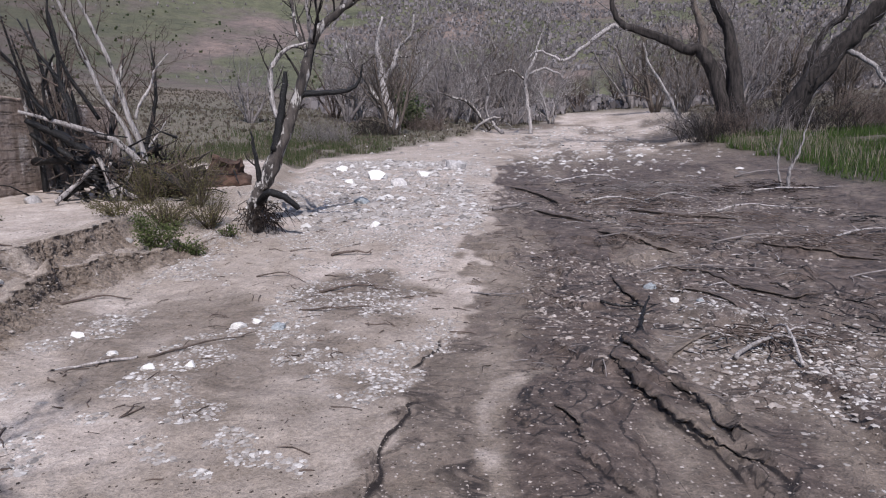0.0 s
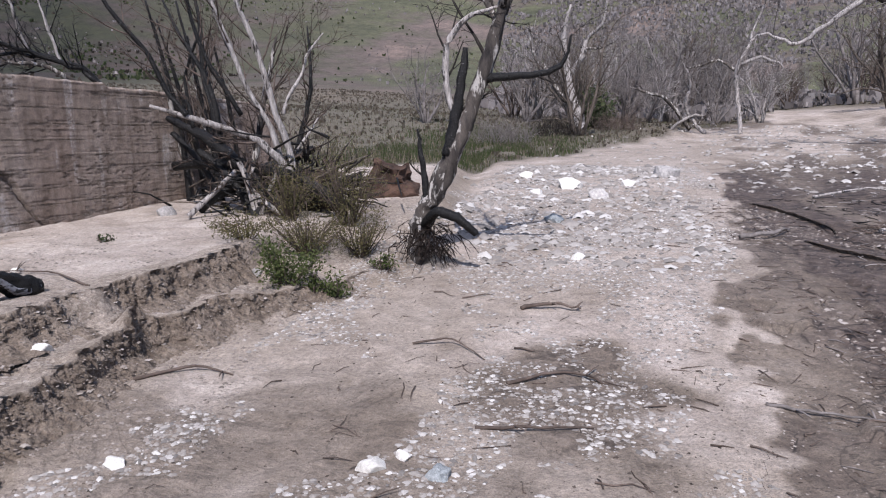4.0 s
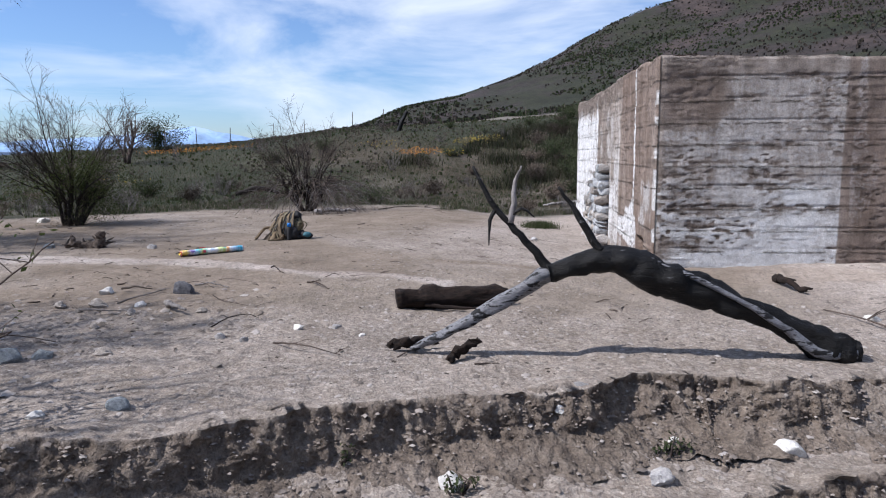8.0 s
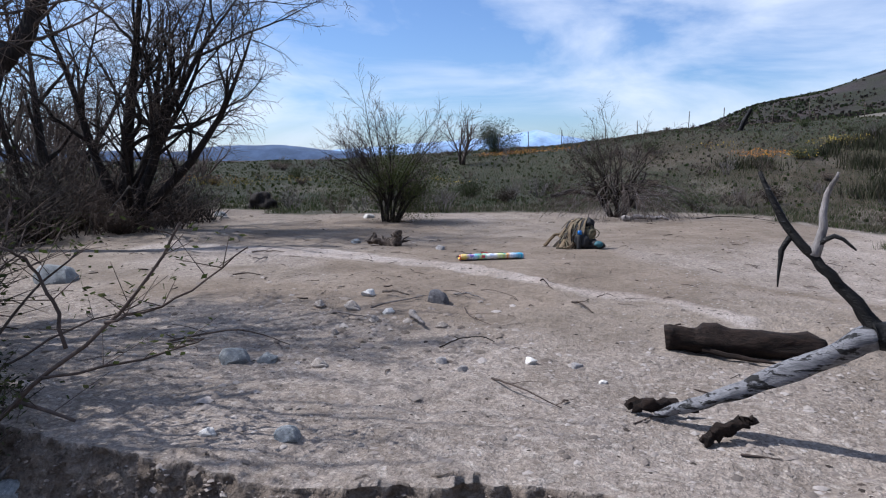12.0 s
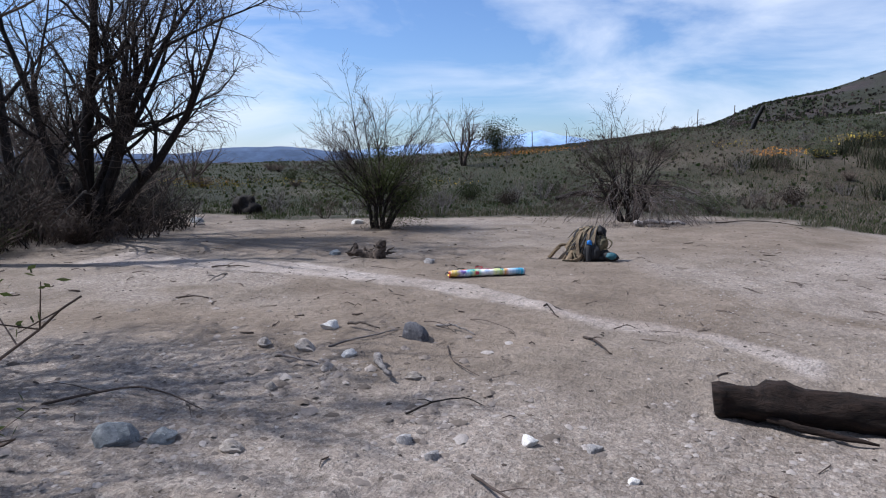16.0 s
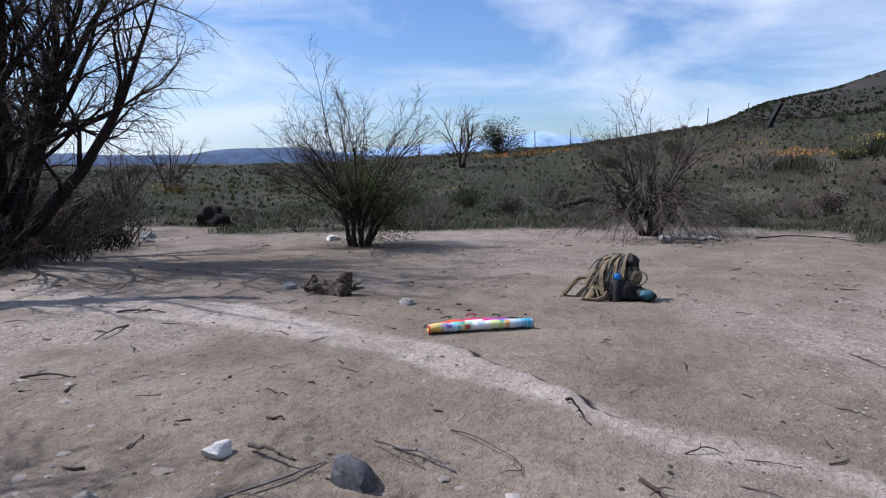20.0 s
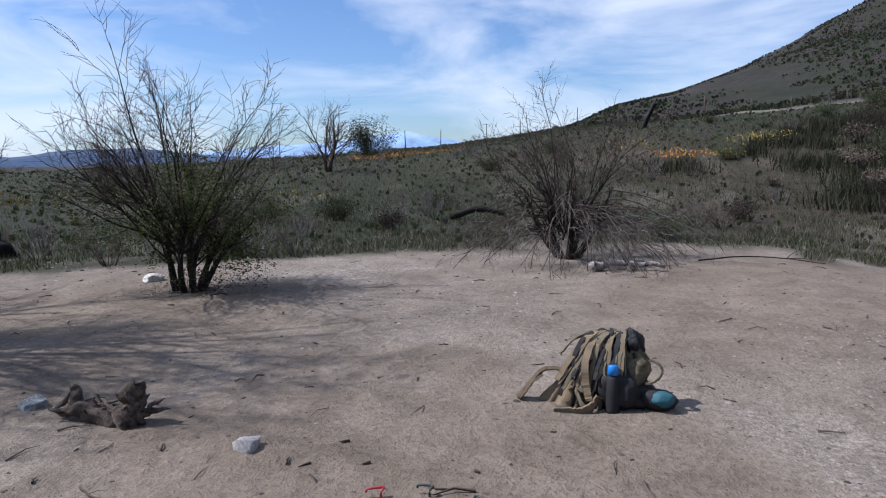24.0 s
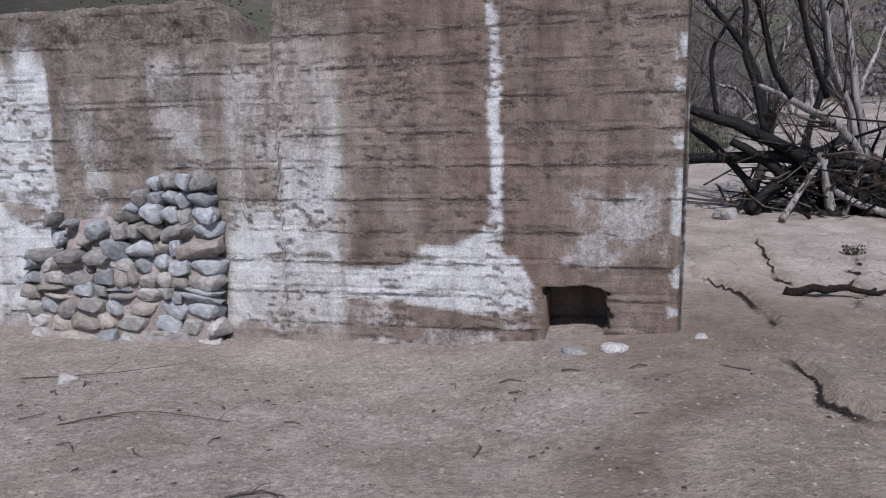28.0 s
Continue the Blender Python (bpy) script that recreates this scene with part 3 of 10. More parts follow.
def steps_at(x, y):
    """Height of the broken steps and their near-black edges: wet cut face plus painted shade."""
    z, dark, off = np.zeros(np.shape(x)), np.zeros(np.shape(x)), np.full(np.shape(x), 9.0)
    for k, (line, drop, reach) in enumerate(STEPS):
        (ax, ay), (bx, by) = line[0], line[-1]
        lo_x, hi_x = min(p[0] for p in line) - 1, max(p[0] for p in line) + 1
        lo_y, hi_y = min(p[1] for p in line) - 1, max(p[1] for p in line) + 1
        near = (x > lo_x) & (x < hi_x) & (y > lo_y) & (y < hi_y)
        if not np.any(near):
            continue
        px, py = x[near], y[near]
        d = side_of(line, px, py) + 0.2 * (grain(px, py, 0.4, 70 + k) - 0.5) + 0.08 * (grain(px, py, 0.17, 90 + k) - 0.5)
        end = smooth(0.05, 0.3, np.minimum(np.hypot(px - ax, py - ay), np.hypot(px - bx, py - by)))
        fade = smooth(reach, 0, np.abs(d)) * end
        sgn = 1 if drop > 0 else -1
        z[near] += -abs(drop) * (smooth(-0.02, 0.03, d * sgn) - 0.5) * fade
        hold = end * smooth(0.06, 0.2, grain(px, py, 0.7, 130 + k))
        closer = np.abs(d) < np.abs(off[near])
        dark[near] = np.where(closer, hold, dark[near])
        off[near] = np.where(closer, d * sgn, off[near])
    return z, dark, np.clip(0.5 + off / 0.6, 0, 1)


def near_land(x, y):
    d, e = lips(x, y)
    flat = 0.04 * np.clip(y - 9.5, 0, 20) + 0.08 * (grain(x, y, 3.5, 1) - 0.5) + 0.03 * (grain(x, y, 0.9, 2) - 0.5)
    flat = flat - 0.005 * np.clip(-12 - x, 0, 20) - 0.2 * smooth(6.0, 9.4, y) * smooth(-9.6, -12.5, x) * smooth(14, 10, y)
    bed = np.interp(y, BED_Y, BED_Z) + 0.10 * (grain(x, y, 2.6, 7) - 0.5) + 0.05 * (grain(x * 1.6, y * 0.6, 0.8, 8) - 0.5)
    bed = bed + 0.1 * np.exp(-np.clip(e, 0, 30) / 2.2) + 0.35 * smooth(8.5, 13, x - 0.15 * (y - 20)) * smooth(5, 20, y)
    bed = bed + 0.07 * (smooth(0.45, 0.55, crust_at(x, y)) - 0.5) * smooth(0.2, 1.0, x) * smooth(16, 12, y)
    soft = smooth(12.0, 15.5, y)
    w = 0.09 + 0.1 * grain(x, y, 0.8, 23) + 1.2 * soft
    ramp = 0.4 * np.exp(-((y - 9.6) / 0.45) ** 2)
    cut = smooth(-0.02, 0.06, d) * smooth(0.9, 0.4, d) * (1 - soft)
    ledge = -0.3 - 0.11 * np.clip(d, 0, 1.5) + 0.05 * (grain(x, y, 0.3, 9) - 0.5) + soft * 0.45
    mid = flat + (ledge - flat) * smooth(0, w + ramp, d)
    face = smooth(-0.1, 0.0, d) * smooth(0.75, 0.3, e) * (1 - soft)
    clod = face * (0.05 * (grain(x, y, 0.17, 24) - 0.5) + 0.04 * (grain(x, y, 0.09, 25) - 0.5))
    return mid + (bed - mid) * smooth(0, w * 1.1, e) + clod + steps_at(np.atleast_1d(x), np.atleast_1d(y))[0].reshape(np.shape(x))


def land(x, y):
    """Height of the ground, in metres, anywhere."""
    x, y = np.asarray(x, float), np.asarray(y, float)
    r = np.hypot(x - CX, y - CY) + 1e-6
    b = np.degrees(np.arctan2(-(x - CX), y - CY))
    lo = near_land(x, y)
    f, g, h = np.interp(b, BEAR, FIELD), np.interp(b, BEAR, BASE), np.interp(b, CREST_B, CREST)
    z60, z150, z450 = 1.5 + 60 * np.tan(np.radians(f)), 1.5 + 150 * np.tan(np.radians(g)), 1.5 + 450 * np.tan(np.radians(h))
    lr = np.log(r)
    far = np.where(r < 60, z60 * smooth(np.log(14), np.log(62), lr) ** 1.6,
                   np.where(r < 150, z60 + (z150 - z60) * (r - 60) / 90, z150 + (z450 - z150) * np.clip((r - 150) / 300, 0, 1) ** 1.15))
    rough = smooth(120, 320, r) * (smooth(-1, 5, h))
    far = far + rough * (26 * (grain(x, y, 120, 11) - 0.5) + 11 * (grain(x, y, 45, 12) - 0.5)) * smooth(480, 300, r)
    far = far + smooth(20, 60, r) * (0.5 * (grain(x, y, 9, 13) - 0.5) + 0.2 * (grain(x, y, 2.5, 14) - 0.5))
    back = smooth(450, 1500, r)
    far = far * (1 - back) - 8 * back
    k = smooth(17, 42, r)
    wash = smooth(9, 5, np.abs(x - np.interp(y, [20, 30, 57], [2, 5, 11]))) * smooth(8, 14, y)
    k = k * (1 - wash * smooth(75, 55, y))
    return lo * (1 - k) + far * k


# ---- mesh helpers ----
def mesh_of(name, verts, faces, mat, soft=True):
    me = bpy.data.meshes.new(name)
    me.from_pydata([tuple(map(float, v)) for v in verts], [], faces)
    me.materials.append(mat)
    if soft:
        me.polygons.foreach_set("use_smooth", np.ones(len(me.polygons), bool))
    me.update()
    return me


def thing(name, at, label, category, group="", kind="", turn=0.0):
    ob = new(name)
    ob.empty_display_size = 0.1
    ob.matrix_world = pose(*at, 0, 0, turn)
    return tagged(ob, label, category, group, kind)


def part(name, me, parent, label="", at=None, kind=""):
    ob = new(name, me)
    ob.parent = parent
    if at is not None:
        ob.matrix_local = at
    return tagged(ob, label, kind=kind)


def tube(verts, faces, pts, radii, sides, cap=True, squash=None):
    """Adds a tapered tube along pts to verts and faces."""
    base = len(verts)
    n = len(pts)
    up = Vector((0.31, 0.17, 0.93))
    for i, p in enumerate(pts):
        p = Vector(p)
        a, b = Vector(pts[max(0, i - 1)]), Vector(pts[min(n - 1, i + 1)])
        d = (b - a)
        d = d.normalized() if d.length > 1e-9 else Vector((0, 0, 1))
        s = d.cross(up)
        s = s.normalized() if s.length > 1e-4 else Vector((1, 0, 0))
        t = s.cross(d)
        for k in range(sides):
            ang = 2 * math.pi * k / sides
            r = radii[i] * (1 if squash is None else squash(i, k))
            q = p + s * (math.cos(ang) * r) + t * (math.sin(ang) * r)
            verts.append((q.x, q.y, q.z))
    for i in range(n - 1):
        for k in range(sides):
            a, b = base + i * sides + k, base + i * sides + (k + 1) % sides
            faces.append((a, b, b + sides, a + sides))
    if cap:
        faces.append(tuple(base + k for k in reversed(range(sides))))
        faces.append(tuple(base + (n - 1) * sides + k for k in range(sides)))


def bend(points, steps, rng, wobble=0.0):
    """A smooth line through a few points, with some unevenness."""
    P = [Vector(p) for p in points]
    out = []
    for i in range(len(P) - 1):
        p0, p1, p2, p3 = P[max(0, i - 1)], P[i], P[i + 1], P[min(len(P) - 1, i + 2)]
        for s in range(steps):
            u = s / steps
            q = 0.5 * ((2 * p1) + (p2 - p0) * u + (2 * p0 - 5 * p1 + 4 * p2 - p3) * u * u + (3 * p1 - p0 - 3 * p2 + p3) * u ** 3)
            if wobble and (i or s):
                q += Vector((rng.uniform(-1, 1), rng.uniform(-1, 1), rng.uniform(-1, 1))) * wobble
            out.append(q)
    out.append(P[-1])
    return out


def grow(out, p, d, length, r, level, st, rng):
    """One branch and all that springs from it, kept by level."""
    n = st["steps"][level]
    pts, radii = [Vector(p)], [r]
    d = Vector(d).normalized()
    tip = st["tip"][level]
    for i in range(n):
        w = st["wobble"][level]
        d = (d + Vector((rng.uniform(-w, w), rng.uniform(-w, w), rng.uniform(-w, w) + st["lift"][level]))).normalized()
        pts.append(pts[-1] + d * (length / n))
        radii.append(r * (1 + (tip - 1) * (i + 1) / n))
    out[level].append((pts, radii))
    sprout(out, pts, radii, length, level, st, rng)


def sprout(out, pts, radii, length, level, st, rng):
    if level + 1 >= len(st["steps"]):
        return
    n = len(pts) - 1
    for k in range(st["kids"][level]):
        u = st["from"][level] + (1 - st["from"][level]) * (k + rng.random()) / st["kids"][level]
        f = min(u * n, n - 1e-3)
        i = int(f)
        q = pts[i].lerp(pts[i + 1], f - i)
        axis = (pts[i + 1] - pts[i]).normalized()
        side = axis.cross(Vector((rng.uniform(-1, 1), rng.uniform(-1, 1), rng.uniform(-1, 1))))
        if side.length < 1e-3:
            continue
        ang = radians(st["angle"][level] * rng.uniform(0.65, 1.35))
        nd = axis * math.cos(ang) + side.normalized() * math.sin(ang)
        rr = radii[i] * st["thin"][level] * rng.uniform(0.7, 1.1)
        grow(out, q, nd, length * st["short"][level] * rng.uniform(0.6, 1.2) * (1.15 - 0.5 * u), max(rr, st["least"]), level + 1, st, rng)


def tubes_mesh(name, runs, sides, mat):
    v, f = [], []
    for pts, radii in runs:
        tube(v, f, pts, radii, sides, cap=sides > 3)
    return mesh_of(name, v, f, mat)


def woody(owner, out, mats, names, sides=(9, 6, 4, 3), joined=2):
    """Meshes of a grown plant: stems and limbs one by one, the finer levels joined."""
    for level, runs in enumerate(out):
        if level < joined:
            for run in runs:
                part(names[level], tubes_mesh(names[level], [run], sides[level], mats[level]), owner)
    for level in range(joined, len(out)):
        if out[level]:
            part(names[level], tubes_mesh(names[level], out[level], sides[level], mats[level]), owner, kind="stuff")


def leaf_mesh(name, spots, size, mat, rng, folds=1):
    v, f = [], []
    for p in spots:
        a = Vector((rng.gauss(0, 1), rng.gauss(0, 1), rng.gauss(0, 1)))
        a = a.normalized() if a.length > 1e-3 else Vector((1, 0, 0))
        b = a.orthogonal().normalized()
        s = size * rng.uniform(0.6, 1.3)
        i = len(v)
        p = Vector(p)
        for q in (p, p + a * s * 0.5 + b * s * 0.28, p + a * s, p + a * s * 0.5 - b * s * 0.28):
            v.append(tuple(q))
        f.append((i, i + 1, i + 2, i + 3))
    return mesh_of(name, v, f, mat, False)


def ground_z(x, y):
    """Height of the ground sheet itself, unevenness included."""
    x, y = np.asarray(x, float), np.asarray(y, float)
    i, j = np.clip(np.searchsorted(GX, x) - 1, 0, len(GX) - 2), np.clip(np.searchsorted(GY, y) - 1, 0, len(GY) - 2)
    u, v = (x - GX[i]) / (GX[i + 1] - GX[i]), (y - GY[j]) / (GY[j + 1] - GY[j])
    return (gh[j, i] * (1 - u) + gh[j, i + 1] * u) * (1 - v) + (gh[j + 1, i] * (1 - u) + gh[j + 1, i + 1] * u) * v


def gz(x, y):
    return float(ground_z(x, y))


# ---- the ground, one sheet to the horizon ----
def spaced(lo, hi, step, reach, growth):
    mid = list(np.arange(lo, hi + step * 0.5, step))
    a, s = [], step
    q = lo
    while q > lo - reach:
        s *= growth
        q -= s
        a.append(q)
    b, s = [], step
    q = mid[-1]
    while q < hi + reach:
        s *= growth
        q += s
        b.append(q)
    return np.array(a[::-1] + mid + b)


SILT = [[(-10.98, 1.32), (-10.87, 3.03), (-10.55, 3.71), (-10.19, 4.92), (-9.4, 5.3), (-8.5, 4.6), (-8.2, 3.4), (-8.1, 1.8), (-7.8, 0.4), (-8.6, 0.2), (-9.02, 1.33), (-9.53, 2.65), (-10.43, 1.51)],
        [(-11.23, 3.37), (-11.6, 2.2), (-12.4, 1.4), (-14.5, 1.6), (-14.8, 3.4), (-13.4, 3.9), (-14.0, 4.62), (-12.35, 5.43), (-11.6, 6.36), (-10.05, 6.21), (-10.28, 4.99), (-10.83, 4.34)],
        [(-10.41, 9.53), (-9.7, 11.68), (-8.84, 12.41), (-9.1, 10.85), (-8.87, 9.53), (-9.11, 9.04), (-9.79, 8.99), (-10.53, 7.86), (-10.78, 7.54), (-11.0, 6.6), (-11.5, 6.4), (-11.25, 7.57), (-10.93, 7.77), (-10.77, 8.43), (-11.32, 9.29)],
        [(-14.6, -3.2), (-12.6, -2.4), (-12.3, -0.8), (-12.6, 0.6), (-14.6, 1.2), (-17.5, 0.5), (-17.0, -2.5)],
        [(-14.6, 4.2), (-15.2, 6.1), (-17.0, 7.6), (-19.5, 8.6), (-21.5, 7.0), (-20.5, 4.6), (-17.5, 3.6)]]
RILL_UP = [(-11.9, -2.6), (-11.7, -1.4), (-11.6, -0.05), (-11.9, 0.8), (-11.47, 2.2), (-11.23, 3.37), (-10.93, 3.99), (-10.49, 4.73), (-10.28, 4.99), (-10.3, 5.6), (-10.05, 6.21), (-9.6, 6.9)]
RILL_LOW = [(-10.8, -2.6), (-10.89, -1.0), (-11.0, 0.8), (-10.98, 2.27), (-10.87, 3.03), (-10.55, 3.71), (-10.38, 4.49), (-10.1, 4.95), (-10.0, 5.3), (-9.97, 6.02), (-9.3, 6.8)]
PRINTS = [(-10.21, 2.21), (-9.6, 2.81), (-10.03, 3.03), (-10.19, 3.29), (-9.19, 2.56), (-9.44, 2.8), (-9.48, 3.47), (-10.34, 2.62), (-8.99, 4.24), (-10.1, 4.3), (-9.8, 4.5), (-10.9, 4.9), (-9.61, 4.9), (-9.24, 4.45), (-11.4, 4.6), (-11.9, 4.3), (-12.4, 2.6), (-11.9, 2.3), (-8.8, 2.7), (-8.6, 3.6)]


def silt_at(x, y):
    """Smooth fine silt left by standing water."""
    near = (np.hypot(x + 11, y - 4) < 12)
    out = np.zeros(np.shape(x))
    for k, poly in enumerate(SILT):
        out[near] = np.maximum(out[near], patch(x[near], y[near], poly, 0.35 if k < 3 else 0.7, 140 + 4 * k))
    return out


def rill_at(x, y):
    near = (np.hypot(x + 11, y - 2) < 8)
    out = np.zeros(np.shape(x))
    out[near] = patch(x[near], y[near], RILL_UP + RILL_LOW[::-1], 0.1, 160)
    return out


def prints_at(x, y):
    out = np.zeros(np.shape(x))
    for k, (px, py) in enumerate(PRINTS):
        a = 0.6 + 2.1 * k
        u, v = (x - px) * math.cos(a) + (y - py) * math.sin(a), (y - py) * math.cos(a) - (x - px) * math.sin(a)
        out = np.maximum(out, np.exp(-((u / 0.14) ** 2 + (v / 0.06) ** 2) ** 2))
    return out * (0.4 + 0.6 * grain(x, y, 0.09, 165))


GX, GY = spaced(-12.6, 3.4, 0.05, 4200, 1.05), spaced(0.0, 13.0, 0.05, 4200, 1.05)
gx, gy = np.meshgrid(GX, GY)
gh = land(gx, gy)
rough_near = smooth(16, 8, np.hypot(gx + 4, gy - 8))
silt_bed = silt_at(gx, gy)
bumps = 1 - 0.75 * silt_bed
gh = gh + rough_near * bumps * (0.026 * (grain(gx, gy, 0.12, 31) - 0.5) + 0.03 * (grain(gx, gy, 0.33, 32) - 0.5))
prints = prints_at(gx, gy)
gh = gh - 0.02 * prints
cut_d, cut_e = lips(gx, gy)
crumble = np.maximum(smooth(-0.15, 0.0, cut_d) * smooth(0.5, 0.2, cut_d), smooth(-0.15, 0.0, cut_e) * smooth(0.5, 0.2, cut_e)) * smooth(13, 11.5, gy) * rough_near
mx = gx + crumble * (0.07 * (grain(gy, gh, 0.16, 33) - 0.5) + 0.07 * (grain(gy, gh, 0.07, 35) - 0.5))
my = gy + crumble * (0.05 * (grain(gx, gh + gy * 0.5, 0.16, 34) - 0.5) + 0.05 * (grain(gx, gh, 0.08, 36) - 0.5))
ny, nx = gx.shape
idx = np.arange(ny * nx).reshape(ny, nx)
quads = np.stack([idx[:-1, :-1], idx[:-1, 1:], idx[1:, 1:], idx[1:, :-1]], -1).reshape(-1, 4)
gme = bpy.data.meshes.new("ground")
gme.vertices.add(ny * nx)
gme.vertices.foreach_set("co", np.stack([mx, my, gh], -1).astype(np.float32).ravel())
gme.loops.add(quads.size)
gme.loops.foreach_set("vertex_index", quads.ravel().astype(np.int32))
gme.polygons.add(len(quads))
gme.polygons.foreach_set("loop_start", np.arange(0, quads.size, 4, dtype=np.int32))
gme.polygons.foreach_set("use_smooth", np.ones(len(quads), bool))
gme.update(calc_edges=True)
gme.materials.append(GROUND)

# what the ground is made of: wet mud, turf, gravel
MUD_EDGE_Y = [-20, 2, 4, 6, 8, 10, 13, 16, 20, 26, 40]
MUD_EDGE_X = [-1.0, -0.9, -0.62, -0.15, 0.0, 0.25, 0.7, 1.3, 1.5, 2.2, 4.5]
CORE_Y = [0, 4.2, 4.6, 6, 8, 10.6, 14.6, 20.6, 28, 40]
CORE_X = [0.4, 0.75, 0.9, 1.35, 1.8, 2.3, 2.68, 2.2, 2.2, 3.5]
SHORE = [(-11, -45), (-15.5, -14), (-17, -9), (-17.8, -4), (-20.3, 0.0), (-21.8, 3.0), (-21.6, 6.2), (-19.6, 9.3), (-20.2, 14), (-14.5, 22), (-8, 24), (-4.8, 27), (-3.0, 34), (1.6, 46), (4.6, 55), (8.5, 62), (18, 92), (30, 127), (44, 190)]
BANK_E = [(9.0, -30), (10.0, 5), (11.0, 15), (11.2, 22), (11.8, 27), (12.4, 34), (14.5, 42), (18.5, 54), (28, 92), (34, 127), (46, 190)]
def terrace_at(r, b):
    """A strip of bleached dry grass along the foot of the hill."""
    return smooth(60, 84, r) * smooth(125, 100, r) * smooth(35, 50, b) * smooth(96, 88, b)


def zones(x, y):
    r = np.hypot(x - CX, y - CY)
    b = np.degrees(np.arctan2(-(x - CX), y - CY))
    in_wash = smooth(-0.1, 0.5, side_of(LOWER, x, y))
    mud = smooth(-0.07, 0.1, x - np.interp(y, MUD_EDGE_Y, MUD_EDGE_X) + 0.8 * (grain(x, y * 0.7, 1.0, 41) - 0.5) + 0.45 * (grain(x, y, 0.25, 42) - 0.5))
    flow = grain(x * 1.3 - 0.2 * y, y * 0.45, 0.6, 43) * 0.6 + grain(x, y, 0.22, 65) * 0.4
    core = smooth(0.95, 0.4, np.abs(x - np.interp(y, CORE_Y, CORE_X)) - 0.02 * y + 0.7 * (grain(x, y, 0.9, 66) - 0.5) + 0.3 * (grain(x, y, 0.25, 67) - 0.5))
    strip = smooth(0.2, 0.08, np.abs(x - np.interp(y, [4.3, 5.0, 5.9, 6.7], [0.35, 0.32, 0.42, 0.95])) + 0.15 * (grain(x, y, 0.3, 68) - 0.5)) * smooth(7.4, 6.4, y)
    right = smooth(1.6, 2.4, x - 0.05 * (y - 5))
    tone = (0.6 + 0.8 * (flow - 0.5)) * (1 - right) + right * (0.78 + 1.1 * (flow - 0.5) + 0.2 * smooth(3.0, 5.0, x) * smooth(6.5, 9, y))
    mud = mud * np.clip(np.maximum(tone, 1.0 * core) - 0.6 * strip, 0, 1)
    edge = np.exp(-((crust_at(x, y) - 0.5) / 0.05) ** 2) * smooth(0.2, 1.0, x) * smooth(17, 12, y) * smooth(0.45, 0.65, grain(x, y, 0.9, 64))
    mud = np.maximum(mud, 0.8 * edge) * in_wash * np.maximum(smooth(34, 24, y), 0.7 * smooth(0.45, 0.62, grain(x * 1.4 - 0.35 * y, y * 0.35, 1.6, 72)) * smooth(72, 55, y))
    stain = 0.34 * smooth(0.52, 0.75, grain(x, y, 1.6, 44) * 0.75 + grain(x, y, 0.4, 69) * 0.25) * in_wash * smooth(13, 9, y)
    stain = np.maximum(stain, 0.55 * smooth(1.5, 0.5, np.hypot((x + 1.2) / 0.8, (y - 9.6) / 1.3) + 1.0 * (grain(x, y, 0.5, 71) - 0.5)))
    turf = smooth(-0.3, 0.7, -side_of(SHORE, x, y) + 1.6 * (grain(x, y, 1.6, 45) - 0.5) + 0.7 * (grain(x, y, 0.5, 46) - 0.5))
    turf = np.maximum(turf, smooth(-0.3, 0.6, side_of(BANK_E, x, y) + 1.0 * (grain(x, y, 1.3, 48) - 0.5)))
    open_wash = (side_of(SHORE, x, y) > 0) & (side_of(BANK_E, x, y) < 0) & (y > 20) & (y < 72)
    turf = np.where(open_wash, turf, np.maximum(turf, smooth(70, 85, r)))
    bare = smooth(0.56, 0.72, grain(x, y, 2.2, 49) * 0.6 + grain(x, y, 0.7, 50) * 0.4) * smooth(45, 25, r)
    turf = turf * (1 - 0.28 * smooth(45, 32, b) * smooth(-60, -45, b) * smooth(11, 18, r))
    turf = turf * (1 - 0.22 * bare) * (1 - 0.5 * terrace_at(r, b))
    pit = rill_at(x, y)
    near_edge = smooth(-8.6, -7.4, x + 0.9 * (grain(x, y, 0.8, 51) - 0.5)) * (1 - in_wash)
    gravel = np.maximum(np.maximum(pit, 0.8 * near_edge), smooth(0.58, 0.72, grain(x, y, 2.6, 52) * 0.7 + grain(x, y, 0.7, 63) * 0.3) * 0.75)
    wall_side = smooth(6.6, 7.6, y) * smooth(-10.5, -11.5, x)
    gravel = np.maximum(gravel, 0.85 * wall_side)
    bar = smooth(-4.5, -2.5, x) * smooth(1.6, 0.2, x - 0.04 * y) * smooth(11, 17, y)
    gravel = gravel * (1 - 0.92 * silt_at(x, y) * (1 - pit))
    gravel = np.where(in_wash > 0.5, np.maximum(0.35 * grain(x, y, 0.8, 53), 0.9 * bar), gravel)
    return np.clip(np.maximum(mud, stain), 0, 1), np.clip(turf, 0, 1), np.clip(gravel, 0, 1)


zr, zg, zb = zones(gx, gy)
lay = gme.color_attributes.new("zone", "FLOAT_COLOR", "POINT")
lay.data.foreach_set("color", np.stack([zr, zg, zb, np.ones_like(zr)], -1).astype(np.float32).ravel())
# where the bank drops: mask for the earth colour with shade painted in
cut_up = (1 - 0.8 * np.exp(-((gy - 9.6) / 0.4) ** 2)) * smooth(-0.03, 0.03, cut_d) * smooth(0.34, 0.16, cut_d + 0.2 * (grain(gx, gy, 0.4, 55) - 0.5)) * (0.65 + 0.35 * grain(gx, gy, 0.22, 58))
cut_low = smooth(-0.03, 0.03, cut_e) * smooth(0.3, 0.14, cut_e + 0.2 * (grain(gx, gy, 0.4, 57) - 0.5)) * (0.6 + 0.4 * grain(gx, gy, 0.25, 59))
